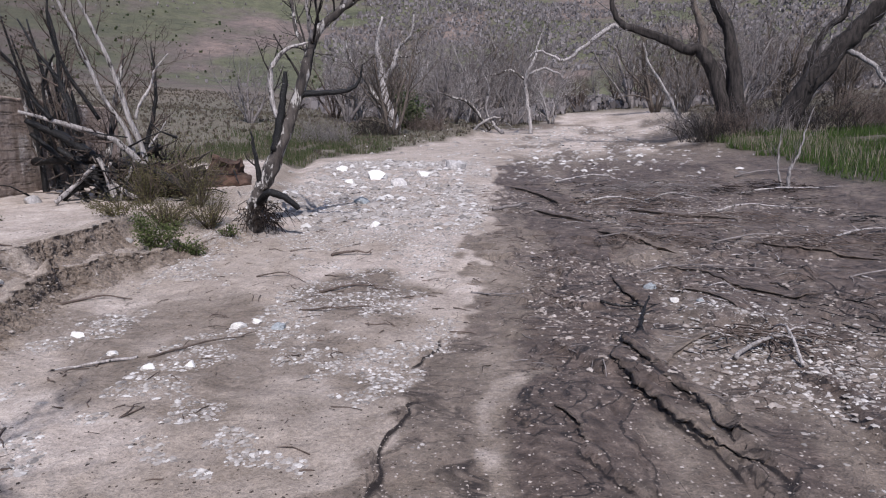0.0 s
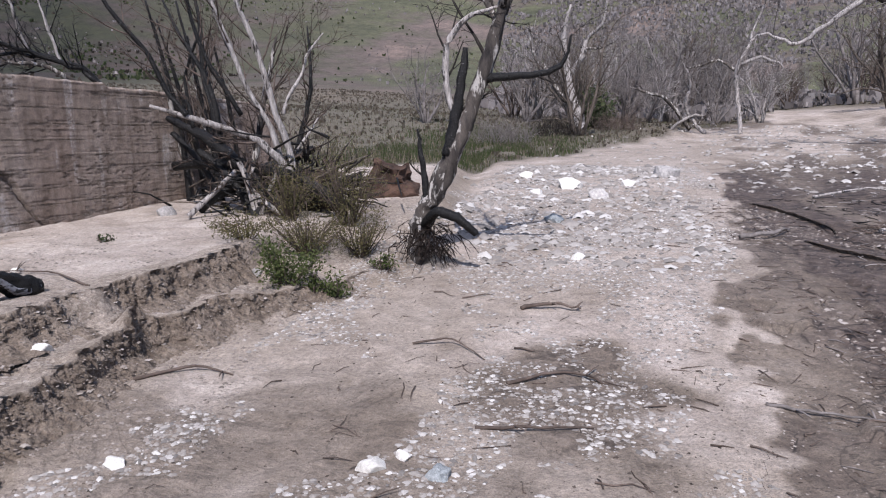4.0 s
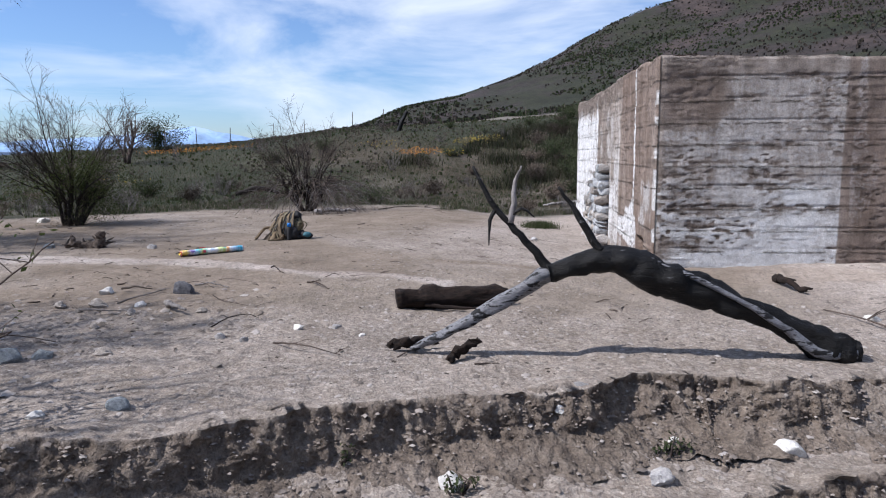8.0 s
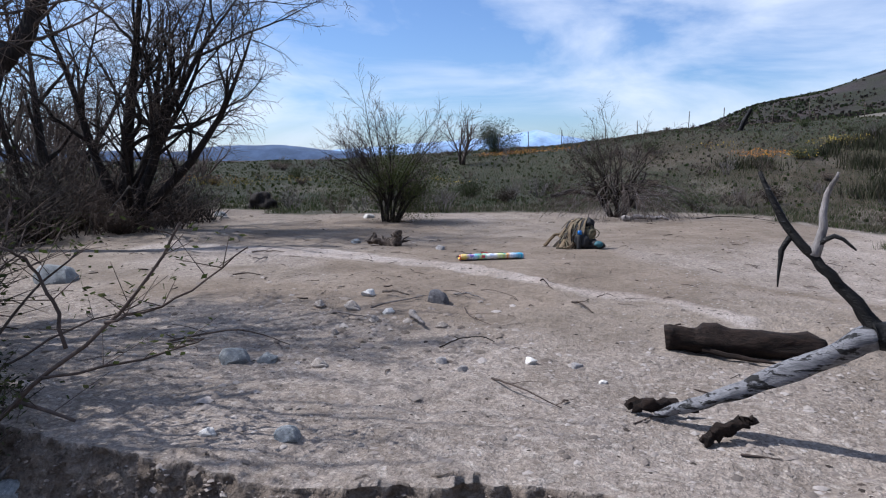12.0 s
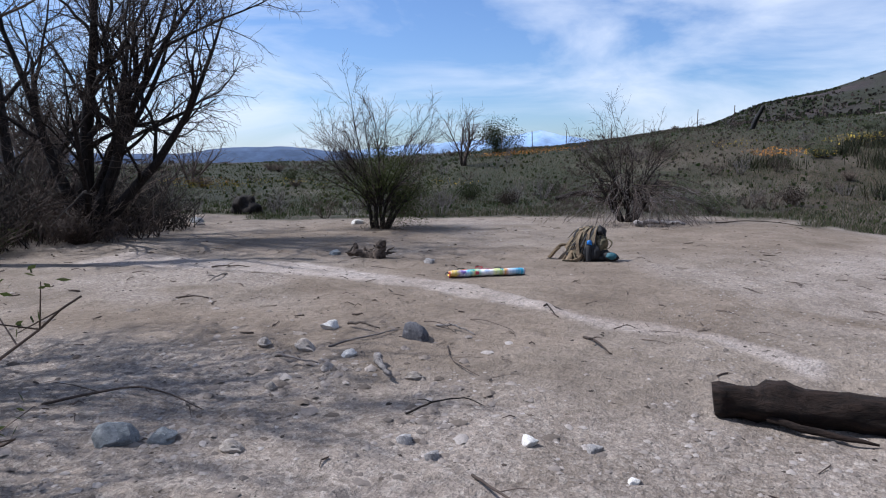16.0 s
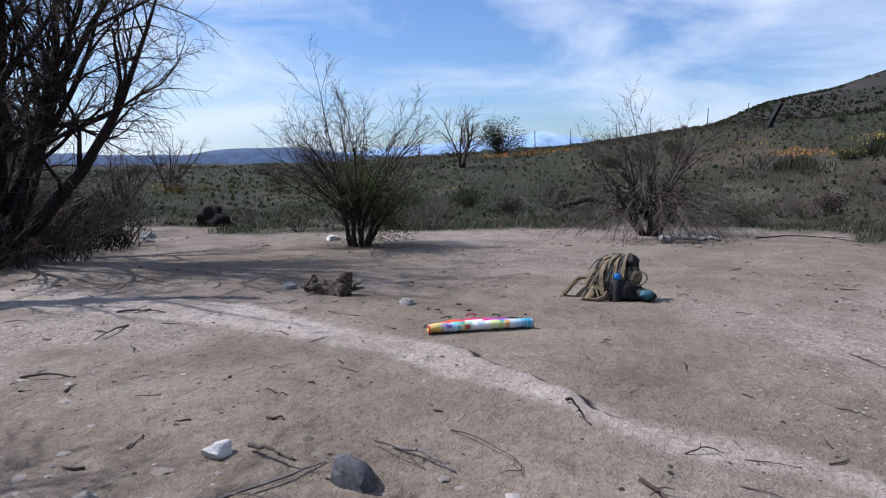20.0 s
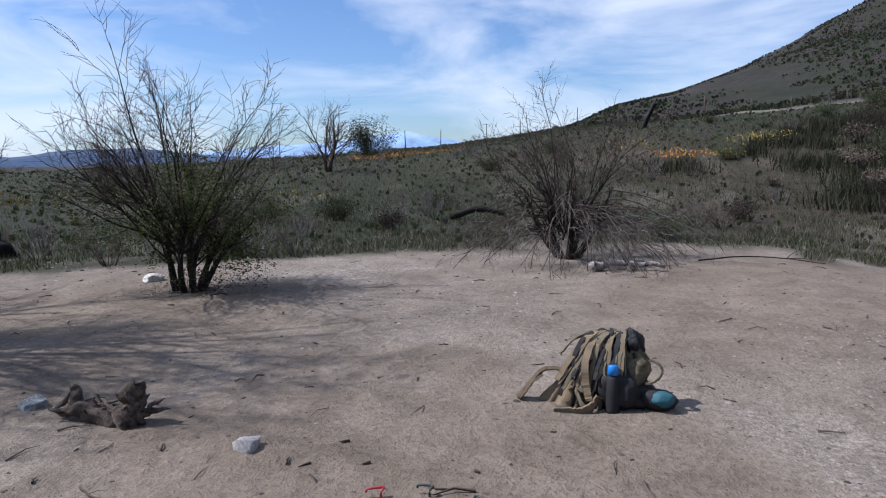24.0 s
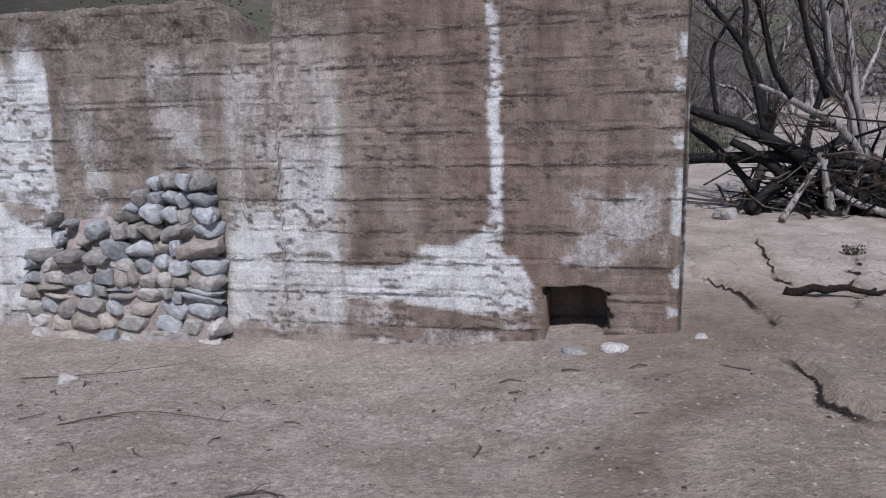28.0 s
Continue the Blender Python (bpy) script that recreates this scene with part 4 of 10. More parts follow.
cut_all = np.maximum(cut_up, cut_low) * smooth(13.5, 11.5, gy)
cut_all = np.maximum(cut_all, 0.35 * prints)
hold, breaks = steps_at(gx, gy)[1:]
pale_dry = smooth(0.2, 1.0, cut_e) * (1 - smooth(0.0, 0.4, zr)) * (1 - zg) * (1 - 0.6 * zb) * (0.35 + 0.65 * smooth(0.35, 0.65, grain(gx, gy, 1.3, 60)))
pale_dry = np.maximum(pale_dry, 0.75 * rill_at(gx, gy) * (0.7 + 0.5 * grain(gx, gy, 0.5, 56)))
pale_dry = np.maximum(pale_dry, 0.3 * smooth(6.0, 7.2, gy) * smooth(-10.0, -11.0, gx) * smooth(0.2, -0.4, cut_d) * (1 - silt_bed))
pale_dry = np.maximum(pale_dry, 0.85 * smooth(9.6, 11, gy) * smooth(0.2, -0.4, cut_d) * (1 - zg))
pale_dry = np.maximum(pale_dry, 0.45 * terrace_at(np.hypot(gx - CX, gy - CY), np.degrees(np.arctan2(-(gx - CX), gy - CY))))
soil_lay = gme.color_attributes.new("soil", "FLOAT_COLOR", "POINT")
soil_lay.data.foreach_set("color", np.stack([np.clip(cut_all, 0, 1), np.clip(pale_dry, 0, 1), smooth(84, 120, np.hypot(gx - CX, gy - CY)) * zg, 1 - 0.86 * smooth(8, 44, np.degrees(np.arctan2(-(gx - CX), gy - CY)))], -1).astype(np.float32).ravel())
crack_lay = gme.color_attributes.new("crack", "FLOAT_COLOR", "POINT")
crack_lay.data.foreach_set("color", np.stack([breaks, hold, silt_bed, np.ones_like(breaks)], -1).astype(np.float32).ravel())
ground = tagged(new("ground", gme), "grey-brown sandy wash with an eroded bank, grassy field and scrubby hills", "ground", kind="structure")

# ---- far ranges ----
def ridge(name, bearing_from, bearing_to, dist, shape, mat, label):
    v, f = [], []
    n = 160
    for i in range(n + 1):
        b = bearing_from + (bearing_to - bearing_from) * i / n
        h = dist * math.tan(radians(np.interp(b, *shape) + 0.16 * (grain(b, 3, 1.7, 61) - 0.5) + 0.08 * (grain(b, 9, 0.5, 62) - 0.5)))
        for k, (q, z) in enumerate(((dist * 0.93, -30), (dist * 0.965, h * 0.55), (dist, h), (dist * 1.05, -30))):
            v.append((CX - math.sin(radians(b)) * q, CY + math.cos(radians(b)) * q, z))
    for i in range(n):
        for k in range(3):
            a = i * 4 + k
            f.append((a, a + 4, a + 5, a + 1))
    return tagged(new(name, mesh_of(name, v, f, mat)), label, "mountain range", kind="structure")


# the air haze on both ranges is painted into their base colours
HAZED_HILL = rough_material("scrub_with_painted_haze", (0.05, 0.08, 0.15), (0.075, 0.115, 0.19), 0.004, 1.0, 0, 0.02, vary=0)
HAZED_PEAK = rough_material("snow_with_painted_haze", (0.25, 0.38, 0.58), (0.28, 0.41, 0.61), 0.002, 1.0, 0, 0.01, vary=0, spot=((0.36, 0.48, 0.66), 0.0035, 0.58))
ridge("backdrop_hills", 100, 190, 2600, ([100, 112, 120, 125, 128, 130, 133, 137, 145, 160, 190], [0.1, 0.3, 0.2, 0.6, 0.9, 1.1, 1.0, 0.5, 0.7, 0.9, 0.5]), HAZED_HILL, "distant low hills with blue haze in their colour")
ridge("backdrop_mountains", 86, 130, 3900, ([86, 98, 104, 107, 108.5, 110, 113, 118, 124, 130], [0.4, 0.7, 1.2, 1.75, 2.1, 1.85, 1.5, 1.2, 0.7, 0.3]), HAZED_PEAK, "very distant mountains with a snowy peak, pale haze in their colour")

# ---- the concrete ruin ----
WC = Vector((-10.4, 9.37, 0))
WA, WB = Vector((-0.99476, 0.10225, 0)), Vector((0.10225, 0.99476, 0))
HOLE = (0.54, 1.0, -0.3, 0.29)


def courses(u, v, seed):
    """Relief of board-marked, weathered concrete: lifts, joints, pock marks."""
    lift = 0.262
    row = np.floor((v + 0.02 * (grain(u, v * 0, 1.5, seed) - 0.5)) / lift)
    fr = v / lift - row
    step = 0.008 * (lattice(row.astype(np.int64), np.full(np.shape(row), 7), seed) - 0.5)
    joint = -0.007 * np.exp(-(np.minimum(fr, 1 - fr) * lift / 0.008) ** 2) * (0.1 + 1.3 * smooth(0.35, 0.7, grain(u, row * 3.0, 0.45, seed + 5)))
    fin = 0.006 * np.exp(-((fr - 0.5) * lift / 0.008) ** 2) * smooth(0.5, 0.7, grain(u, row * 5.0, 0.8, seed + 6))
    pock = smooth(0.6, 0.8, grain(u * 0.5, v, 0.03, seed + 7)) * smooth(0.42, 0.68, grain(u, v, 0.45, seed + 8))
    hollow = smooth(0.58, 0.75, grain(u * 0.6, v * 1.4, 0.33, seed + 9)) * smooth(0.07, 0.0, np.minimum(fr, 1 - fr) * lift) * smooth(0.35, 0.6, grain(u * 0.3, v, 0.035, seed + 12))
    return step + joint + fin - 0.006 * pock - 0.004 * hollow + 0.006 * (grain(u * 0.35, v, 0.04, seed + 10) - 0.5) + 0.006 * (grain(u, v, 0.13, seed + 13) - 0.5) + 0.012 * (grain(u, v, 1.1, seed + 11) - 0.5), np.clip(pock + hollow, 0, 1)


def wall_solid(name, origin, along, out, length, low, top, thick, relief, zone, hole=None):
    nu, nv = int(length / 0.024) + 1, int((2.72 - low) / 0.0135) + 1
    U, V = np.meshgrid(np.linspace(0, length, nu), np.linspace(0, 1, nv))
    T = top(U)
    Z = low + V * (T - low)
    D, pits = relief(U, Z)
    edge = smooth(0, 0.05, U) * smooth(length, length - 0.05, U)
    D = D * edge - 0.03 * (1 - smooth(0, 0.035, T - Z)) - 0.025 * (1 - smooth(0.0, 0.04, np.minimum(U, length - U)))
    cut = np.zeros(U.shape, bool)
    if hole:
        wob = 0.09 * (grain(U, Z, 0.1, 77) - 0.5)
        cut = (U > hole[0] + wob) & (U < hole[1] + wob) & (Z < hole[3] + wob * 0.8)
    D = np.where(cut, -thick, D)
    base = np.array(origin)
    a, o = np.array(along), np.array(out)
    front = base + U[..., None] * a + D[..., None] * o
    front[..., 2] = Z
    back = base + U[..., None] * a - thick * o + (0.03 * (grain(U, Z, 0.3, 78) - 0.5))[..., None] * o * ~cut[..., None]
    back[..., 2] = Z
    verts = np.concatenate([front.reshape(-1, 3), back.reshape(-1, 3)])
    n = nu * nv
    i = np.arange(n).reshape(nv, nu)
    q = np.stack([i[:-1, :-1], i[:-1, 1:], i[1:, 1:], i[1:, :-1]], -1).reshape(-1, 4)
    gone = cut.reshape(-1)[q].all(1)
    q = q[~gone]
    rim = [np.stack([i[-1, :-1], i[-1, 1:], i[-1, 1:] + n, i[-1, :-1] + n], -1),
           np.stack([i[:-1, 0], i[:-1, 0] + n, i[1:, 0] + n, i[1:, 0]], -1),
           np.stack([i[:-1, -1], i[1:, -1], i[1:, -1] + n, i[:-1, -1] + n], -1)]
    j = i[sorted(set(range(0, nv, 6)) | {nv - 1})][:, sorted(set(range(0, nu, 6)) | {nu - 1})]
    qb = np.stack([j[:-1, :-1], j[:-1, 1:], j[1:, 1:], j[1:, :-1]], -1).reshape(-1, 4)
    faces = np.concatenate([q, qb[:, ::-1] + n] + [r.reshape(-1, 4) for r in rim])
    me = bpy.data.meshes.new(name)
    me.from_pydata(verts.tolist(), [], faces.tolist())
    me.materials.append(CONCRETE)
    R, G, B = zone(U, Z, pits)
    z = np.stack([R, G, B, np.ones_like(R)], -1).reshape(-1, 4)
    zl = me.color_attributes.new("zone", "FLOAT_COLOR", "POINT")
    zl.data.foreach_set("color", np.concatenate([z, z]).astype(np.float32).ravel())
    me.polygons.foreach_set("use_smooth", np.ones(len(me.polygons), bool))
    return me


def top_a(u):
    t = np.interp(u, [0, 1.0, 3.12, 3.17, 3.2, 3.5, 3.56, 3.75, 4.3, 5.3, 6.15, 6.2, 7.4, 9.0], [2.6, 2.63, 2.66, 2.6, 2.28, 2.27, 2.52, 2.63, 2.65, 2.64, 2.63, 2.6, 2.62, 2.68])
    return t + 0.03 * (grain(u, u * 0, 0.25, 81) - 0.5) + 0.015 * (grain(u, u * 0, 0.07, 82) - 0.5)


def top_b(u):
    t = np.interp(u, [0, 2.7, 2.74, 2.8, 5.5, 5.6, 6.5, 9.2, 11.0], [2.61, 2.56, 2.47, 2.55, 2.52, 2.45, 2.46, 2.38, 2.33])
    return t + 0.025 * (grain(u, u * 0, 0.25, 83) - 0.5) + 0.012 * (grain(u, u * 0, 0.07, 84) - 0.5)


def relief_a(u, v):
    d, p = courses(u, v, 100)
    rubble = smooth(3.6, 3.9, u) * smooth(5.35, 5.2, u)
    d = d - 0.03 * rubble + rubble * 0.03 * (grain(u, v, 0.14, 90) - 0.5)
    crest = smooth(2.15, 2.4, v + 0.15 * (grain(u, v, 0.4, 91) - 0.5)) * smooth(2.2, 3.4, u)
    d = d + crest * 0.05 * (grain(u, v, 0.09, 92) - 0.6)
    plaster = patch(u, v, [(0.06, 1.2), (0.3, 1.25), (0.8, 1.2), (0.82, 0.8), (0.92, 0.46), (0.05, 0.46)], 0.05, 93)
    return d * (1 - 0.6 * plaster) + 0.014 * plaster * (0.5 + grain(u, v, 0.12, 94)), np.maximum(p * (1 - plaster), np.maximum(0.8 * crest, 0.5 * rubble * (grain(u, v, 0.15, 95) > 0.55)))


def zone_a(u, v, pits):
    drip = 0.5 + 0.65 * grain(u, v * 0.25, 0.12, 101) + 0.25 * grain(u, v, 0.3, 120)
    far = smooth(5.3, 5.36, u + 0.04 * (grain(u, v, 0.2, 102) - 0.5)) * smooth(2.45, 2.05, v + 0.5 * (grain(u, v * 0.3, 0.25, 103) - 0.5)) * smooth(-0.25, 0.05, v + 0.3 * (grain(u, v, 0.3, 104) - 0.5))
    far = far * (1 - 0.8 * patch(u, v, [(5.5, 0.95), (5.95, 1.0), (5.9, 0.85), (5.5, 0.8)], 0.08, 105))
    mid = smooth(3.8, 3.55, u + 0.2 * (grain(u, v, 0.3, 106) - 0.5)) * smooth(2.55, 2.75, u + 0.15 * (grain(u, v, 0.25, 107) - 0.5)) * (0.22 + 0.3 * smooth(1.6, 0.5, v) + 0.45 * grain(u, v * 0.6, 0.35, 108)) * smooth(2.25, 2.0, v)
    mid = mid * (1 - 0.7 * patch(u, v, [(3.45, 1.35), (3.2, 1.3), (3.2, 0.95), (3.5, 0.95)], 0.1, 109)) * smooth(-0.2, 0.0, v + 0.25 * (grain(u, v, 0.25, 110) - 0.5))
    run = patch(u, v, [(1.33, 2.7), (1.42, 2.7), (1.42, 0.8), (1.32, 0.8)], 0.05, 111)
    flare = patch(u, v, [(2.12, 0.47), (1.97, 0.64), (1.7, 0.64), (1.5, 0.77), (1.4, 0.92), (1.32, 0.9), (1.3, 0.55), (1.21, 0.57), (1.08, 0.34), (1.08, 0.1), (1.56, 0.06), (2.18, 0.15), (2.66, 0.16), (2.66, 0.44)], 0.05, 112)
    low = 0.45 * patch(u, v, [(1.0, 0.1), (2.7, 0.2), (2.7, -0.4), (1.0, -0.4)], 0.15, 113) * smooth(0.4, 0.6, grain(u, v * 2.5, 0.3, 114))
    edge = patch(u, v, [(-0.1, 2.2), (0.05, 2.2), (0.06, -0.3), (-0.1, -0.3)], 0.06, 115) * smooth(0.42, 0.62, grain(u, v, 0.13, 116)) * 0.8
    pink = 0.5 * smooth(3.75, 3.95, u) * smooth(4.45, 4.35, u) * smooth(2.3, 2.1, v) * smooth(0.3, 0.6, grain(u, v * 0.5, 0.3, 121)) + 0.5 * smooth(4.7, 4.9, u) * smooth(5.3, 5.2, u) * smooth(0.45, 0.65, grain(u, v * 0.6, 0.35, 122))
    skim = 0.44 * patch(u, v, [(0.1, 1.05), (0.3, 1.2), (0.45, 1.02), (0.8, 1.15), (0.74, 0.8), (0.95, 0.5), (0.5, 0.42), (0.3, 0.6), (0.05, 0.5)], 0.09, 93) * (0.6 + 0.6 * smooth(0.3, 0.5, grain(u, v, 0.16, 94)))
    white = np.maximum.reduce([far * drip, mid, run, 0.85 * flare, low, edge, pink, skim]) * (1 - 0.5 * pits)
    brown = 0.95 * smooth(2.65, 2.5, u) * (0.6 + 0.5 * grain(u, v * 0.4, 0.5, 117))
    foot = 0.6 * smooth(0.15, -0.1, v + 0.2 * (grain(u, v, 0.3, 118) - 0.5)) * smooth(0.9, 1.1, u) * smooth(3.4, 2.4, u)
    bay = 0.5 * smooth(4.35, 4.5, u) * smooth(5.36, 5.3, u) * grain(u, v, 0.4, 119)
    crest = 0.5 * smooth(2.2, 2.5, v)
    return np.clip(white, 0, 1), np.clip(np.maximum.reduce([brown, foot, bay, crest]), 0, 1), pits


def relief_b(u, v):
    d, p = courses(u, v, 200)
    line_v = [0.0, 0.13, 0.41, 0.76, 1.06, 1.4, 1.86, 2.21, 2.3, 2.7]
    line_u = [4.1, 3.98, 3.72, 3.56, 3.26, 3.3, 3.13, 3.02, 2.76, 2.74]
    mid = np.interp(v, line_v, line_u) + 0.05 * (grain(u * 0, v, 0.12, 201) - 0.5)
    wide = np.interp(v, [0.2, 0.7, 0.95, 1.1, 1.25, 2.2, 2.5], [0.014, 0.04, 0.075, 0.075, 0.03, 0.022, 0.04])
    crack = np.exp(-((u - mid) / wide) ** 2)
    comb = smooth(1.3, 0.1, u) * smooth(0.4, 0.62, grain(u * 0.5, v * 2.2, 0.3, 202)) * grain(u * 0.3, v, 0.045, 203)
    scab = patch(u, v, [(0.02, 2.5), (0.75, 2.4), (0.85, 1.95), (0.6, 1.75), (0.02, 1.8)], 0.15, 205) * (0.3 + 0.7 * grain(u * 0.5, v, 0.04, 206))
    ledge = sum(patch(u, v, [(a, z + 0.06), (b, z + 0.05), (b, z - 0.03), (a, z - 0.05)], 0.07, 207 + k) for k, (a, b, z) in enumerate(((0.85, 1.6, 1.5), (0.02, 0.45, 1.18), (1.0, 1.9, 1.16), (0.02, 0.9, 0.72), (1.3, 2.2, 0.72), (0.05, 0.6, 0.3), (2.4, 3.2, 1.9), (4.4, 5.6, 1.2)))) * grain(u * 0.4, v, 0.04, 204)
    d = d - 0.09 * crack - 0.006 * comb - 0.01 * scab - 0.009 * ledge
    return np.where(u < 0.55, np.maximum(d, -0.03), d), np.clip(1.3 * crack + p + 0.8 * comb + scab + ledge, 0, 1)


def zone_b(u, v, pits):
    panel = smooth(2.22, 2.19, u + 0.01 * (grain(u, v, 0.3, 210) - 0.5))
    white = panel * np.clip(0.42 + 0.5 * smooth(1.7, 0.5, v + 0.7 * (grain(u, v * 1.5, 0.6, 211) - 0.5)) * (0.4 + grain(u, v * 0.5, 0.35, 212)), 0, 0.9) * smooth(0.0, 0.5, u + 0.5 * grain(u, v, 0.3, 213))
    white = white * smooth(2.45, 2.3, v)
    white = np.maximum(white, 0.35 * smooth(0.62, 0.75, grain(u * 2.2, v * 0.35, 0.4, 214)) * (1 - panel))
    brown = 0.8 * (1 - panel) * (0.5 + 0.7 * grain(u, v * 0.35, 0.5, 217))
    rough = patch(u, v, [(0.02, 2.5), (0.75, 2.4), (0.85, 1.95), (0.6, 1.75), (0.02, 1.8)], 0.15, 205)
    return np.clip(white * (1 - 0.85 * pits) * (1 - rough), 0, 1), np.clip(np.maximum.reduce([brown, 0.68 * rough, 0.55 * pits]), 0, 1), pits * (1 - 0.7 * rough)


ruin = thing("concrete_wall", (0, 0, 0), "ruined board-marked concrete wall with patchy whitewash and a crack", "wall", kind="structure")
part("front_wall", wall_solid("front_wall", WC + WA * 0.04, WA, -WB, 9.25, -0.8, lambda u: top_a(u - 0.02), 0.48, lambda u, v: relief_a(u - 0.02, v), lambda u, v, p: zone_a(u - 0.02, v, p), HOLE), ruin, "sunlit face with flaking whitewash and a drain hole")
# assumed culvert box, added behind the hole so that it stays dark
cv, cf = [], []
for k, (d, g) in enumerate(((0.44, 0.0), (4.5, 0.0))):
    for u, z in ((0.46, -0.4), (1.08, -0.4), (1.08, 0.36), (0.46, 0.36)):
        p = WC + WA * u + WB * d
        cv.append((p.x, p.y, z))
cf = [(0, 1, 5, 4), (1, 2, 6, 5), (2, 3, 7, 6), (3, 0, 4, 7), (4, 5, 6, 7)]
part("drain_culvert", mesh_of("drain_culvert", cv, cf, CONCRETE, False), ruin, "assumed culvert, added behind the hole to keep it dark")
part("side_wall", wall_solid("side_wall", WC + WB * 0.03, WB, -WA, 11.0, -0.6, lambda u: top_b(u + 0.03), 0.48, lambda u, v: relief_b(u + 0.03, v), lambda u, v, p: zone_b(u + 0.03, v, p)), ruin, "brown cracked face with a whitewashed panel")


# ---- stones ----
def rock_mesh(name, mat, seed, level=3, flat=0.65, rough=0.22, long=1.3, cuts=7):
    rng = random.Random(seed)
    bm = bmesh.new()
    bmesh.ops.create_icosphere(bm, subdivisions=level, radius=0.5)
    off = Vector((rng.uniform(-9, 9), rng.uniform(-9, 9), rng.uniform(-9, 9)))
    for v in bm.verts:
        d = v.co.normalized()
        k = 1 + rough * 2 * noise.noise(d * 1.3 + off) + rough * 0.7 * noise.noise(d * 3.1 + off)
        # a few flat broken sides
        q = d * 0.5 * k
        v.co = Vector((q.x * long, q.y, q.z * flat))
    for k in range(cuts):
        nrm = Vector((rng.gauss(0, 1), rng.gauss(0, 1), rng.gauss(0, 0.8))).normalized()
        lim = rng.uniform(0.25, 0.38)
        for v in bm.verts:
            s = v.co.dot(nrm) - lim
            if s > 0:
                v.co -= nrm * s * 0.86
    me = bpy.data.meshes.new(name)
    bm.to_mesh(me)
    bm.free()
    me.materials.append(mat)
    me.polygons.foreach_set("use_smooth", np.ones(len(me.polygons), bool))
    me.set_sharp_from_angle(angle=0.75)
    return me


RUBBLE = rough_material("grey_rubble_stone", (0.22, 0.205, 0.19), (0.45, 0.425, 0.4), 5, 0.9, 0.8, 45, vary=0.35, spot=((0.42, 0.41, 0.4), 7, 0.6))
RUBBLE_BLUE = rough_material("blue_grey_rubble_stone", (0.23, 0.24, 0.247), (0.46, 0.475, 0.49), 5, 0.9, 0.8, 45, vary=0.3, spot=((0.5, 0.52, 0.53), 6, 0.6))
RUBBLE_WARM = rough_material("brown_rubble_stone", (0.23, 0.2, 0.175), (0.46, 0.415, 0.37), 5, 0.9, 0.8, 45, vary=0.3)
ROCKS = [rock_mesh("stone", m, s, 3) for s, m in enumerate([ROCK, ROCK_PALE, ROCK, ROCK_BLUE, ROCK_PALE, ROCK_DARK])] + [rock_mesh("stone", ROCK, 71, 3, 0.22, 0.3, 1.5, 9), rock_mesh("stone", RUBBLE_WARM, 72, 3, 0.7, 0.25, 1.2, 8)]


def stone(x, y, size, kind, turn, label, sink=0.28, group="loose stones"):
    ob = new("stone", ROCKS[kind])
    ob.matrix_world = pose(x, y, gz(x, y) + size * (0.32 - sink), random.uniform(-8, 8), random.uniform(-8, 8), turn) @ Matrix.Diagonal((size, size * random.uniform(0.75, 1), size, 1))
    return tagged(ob, label, "stone", group)


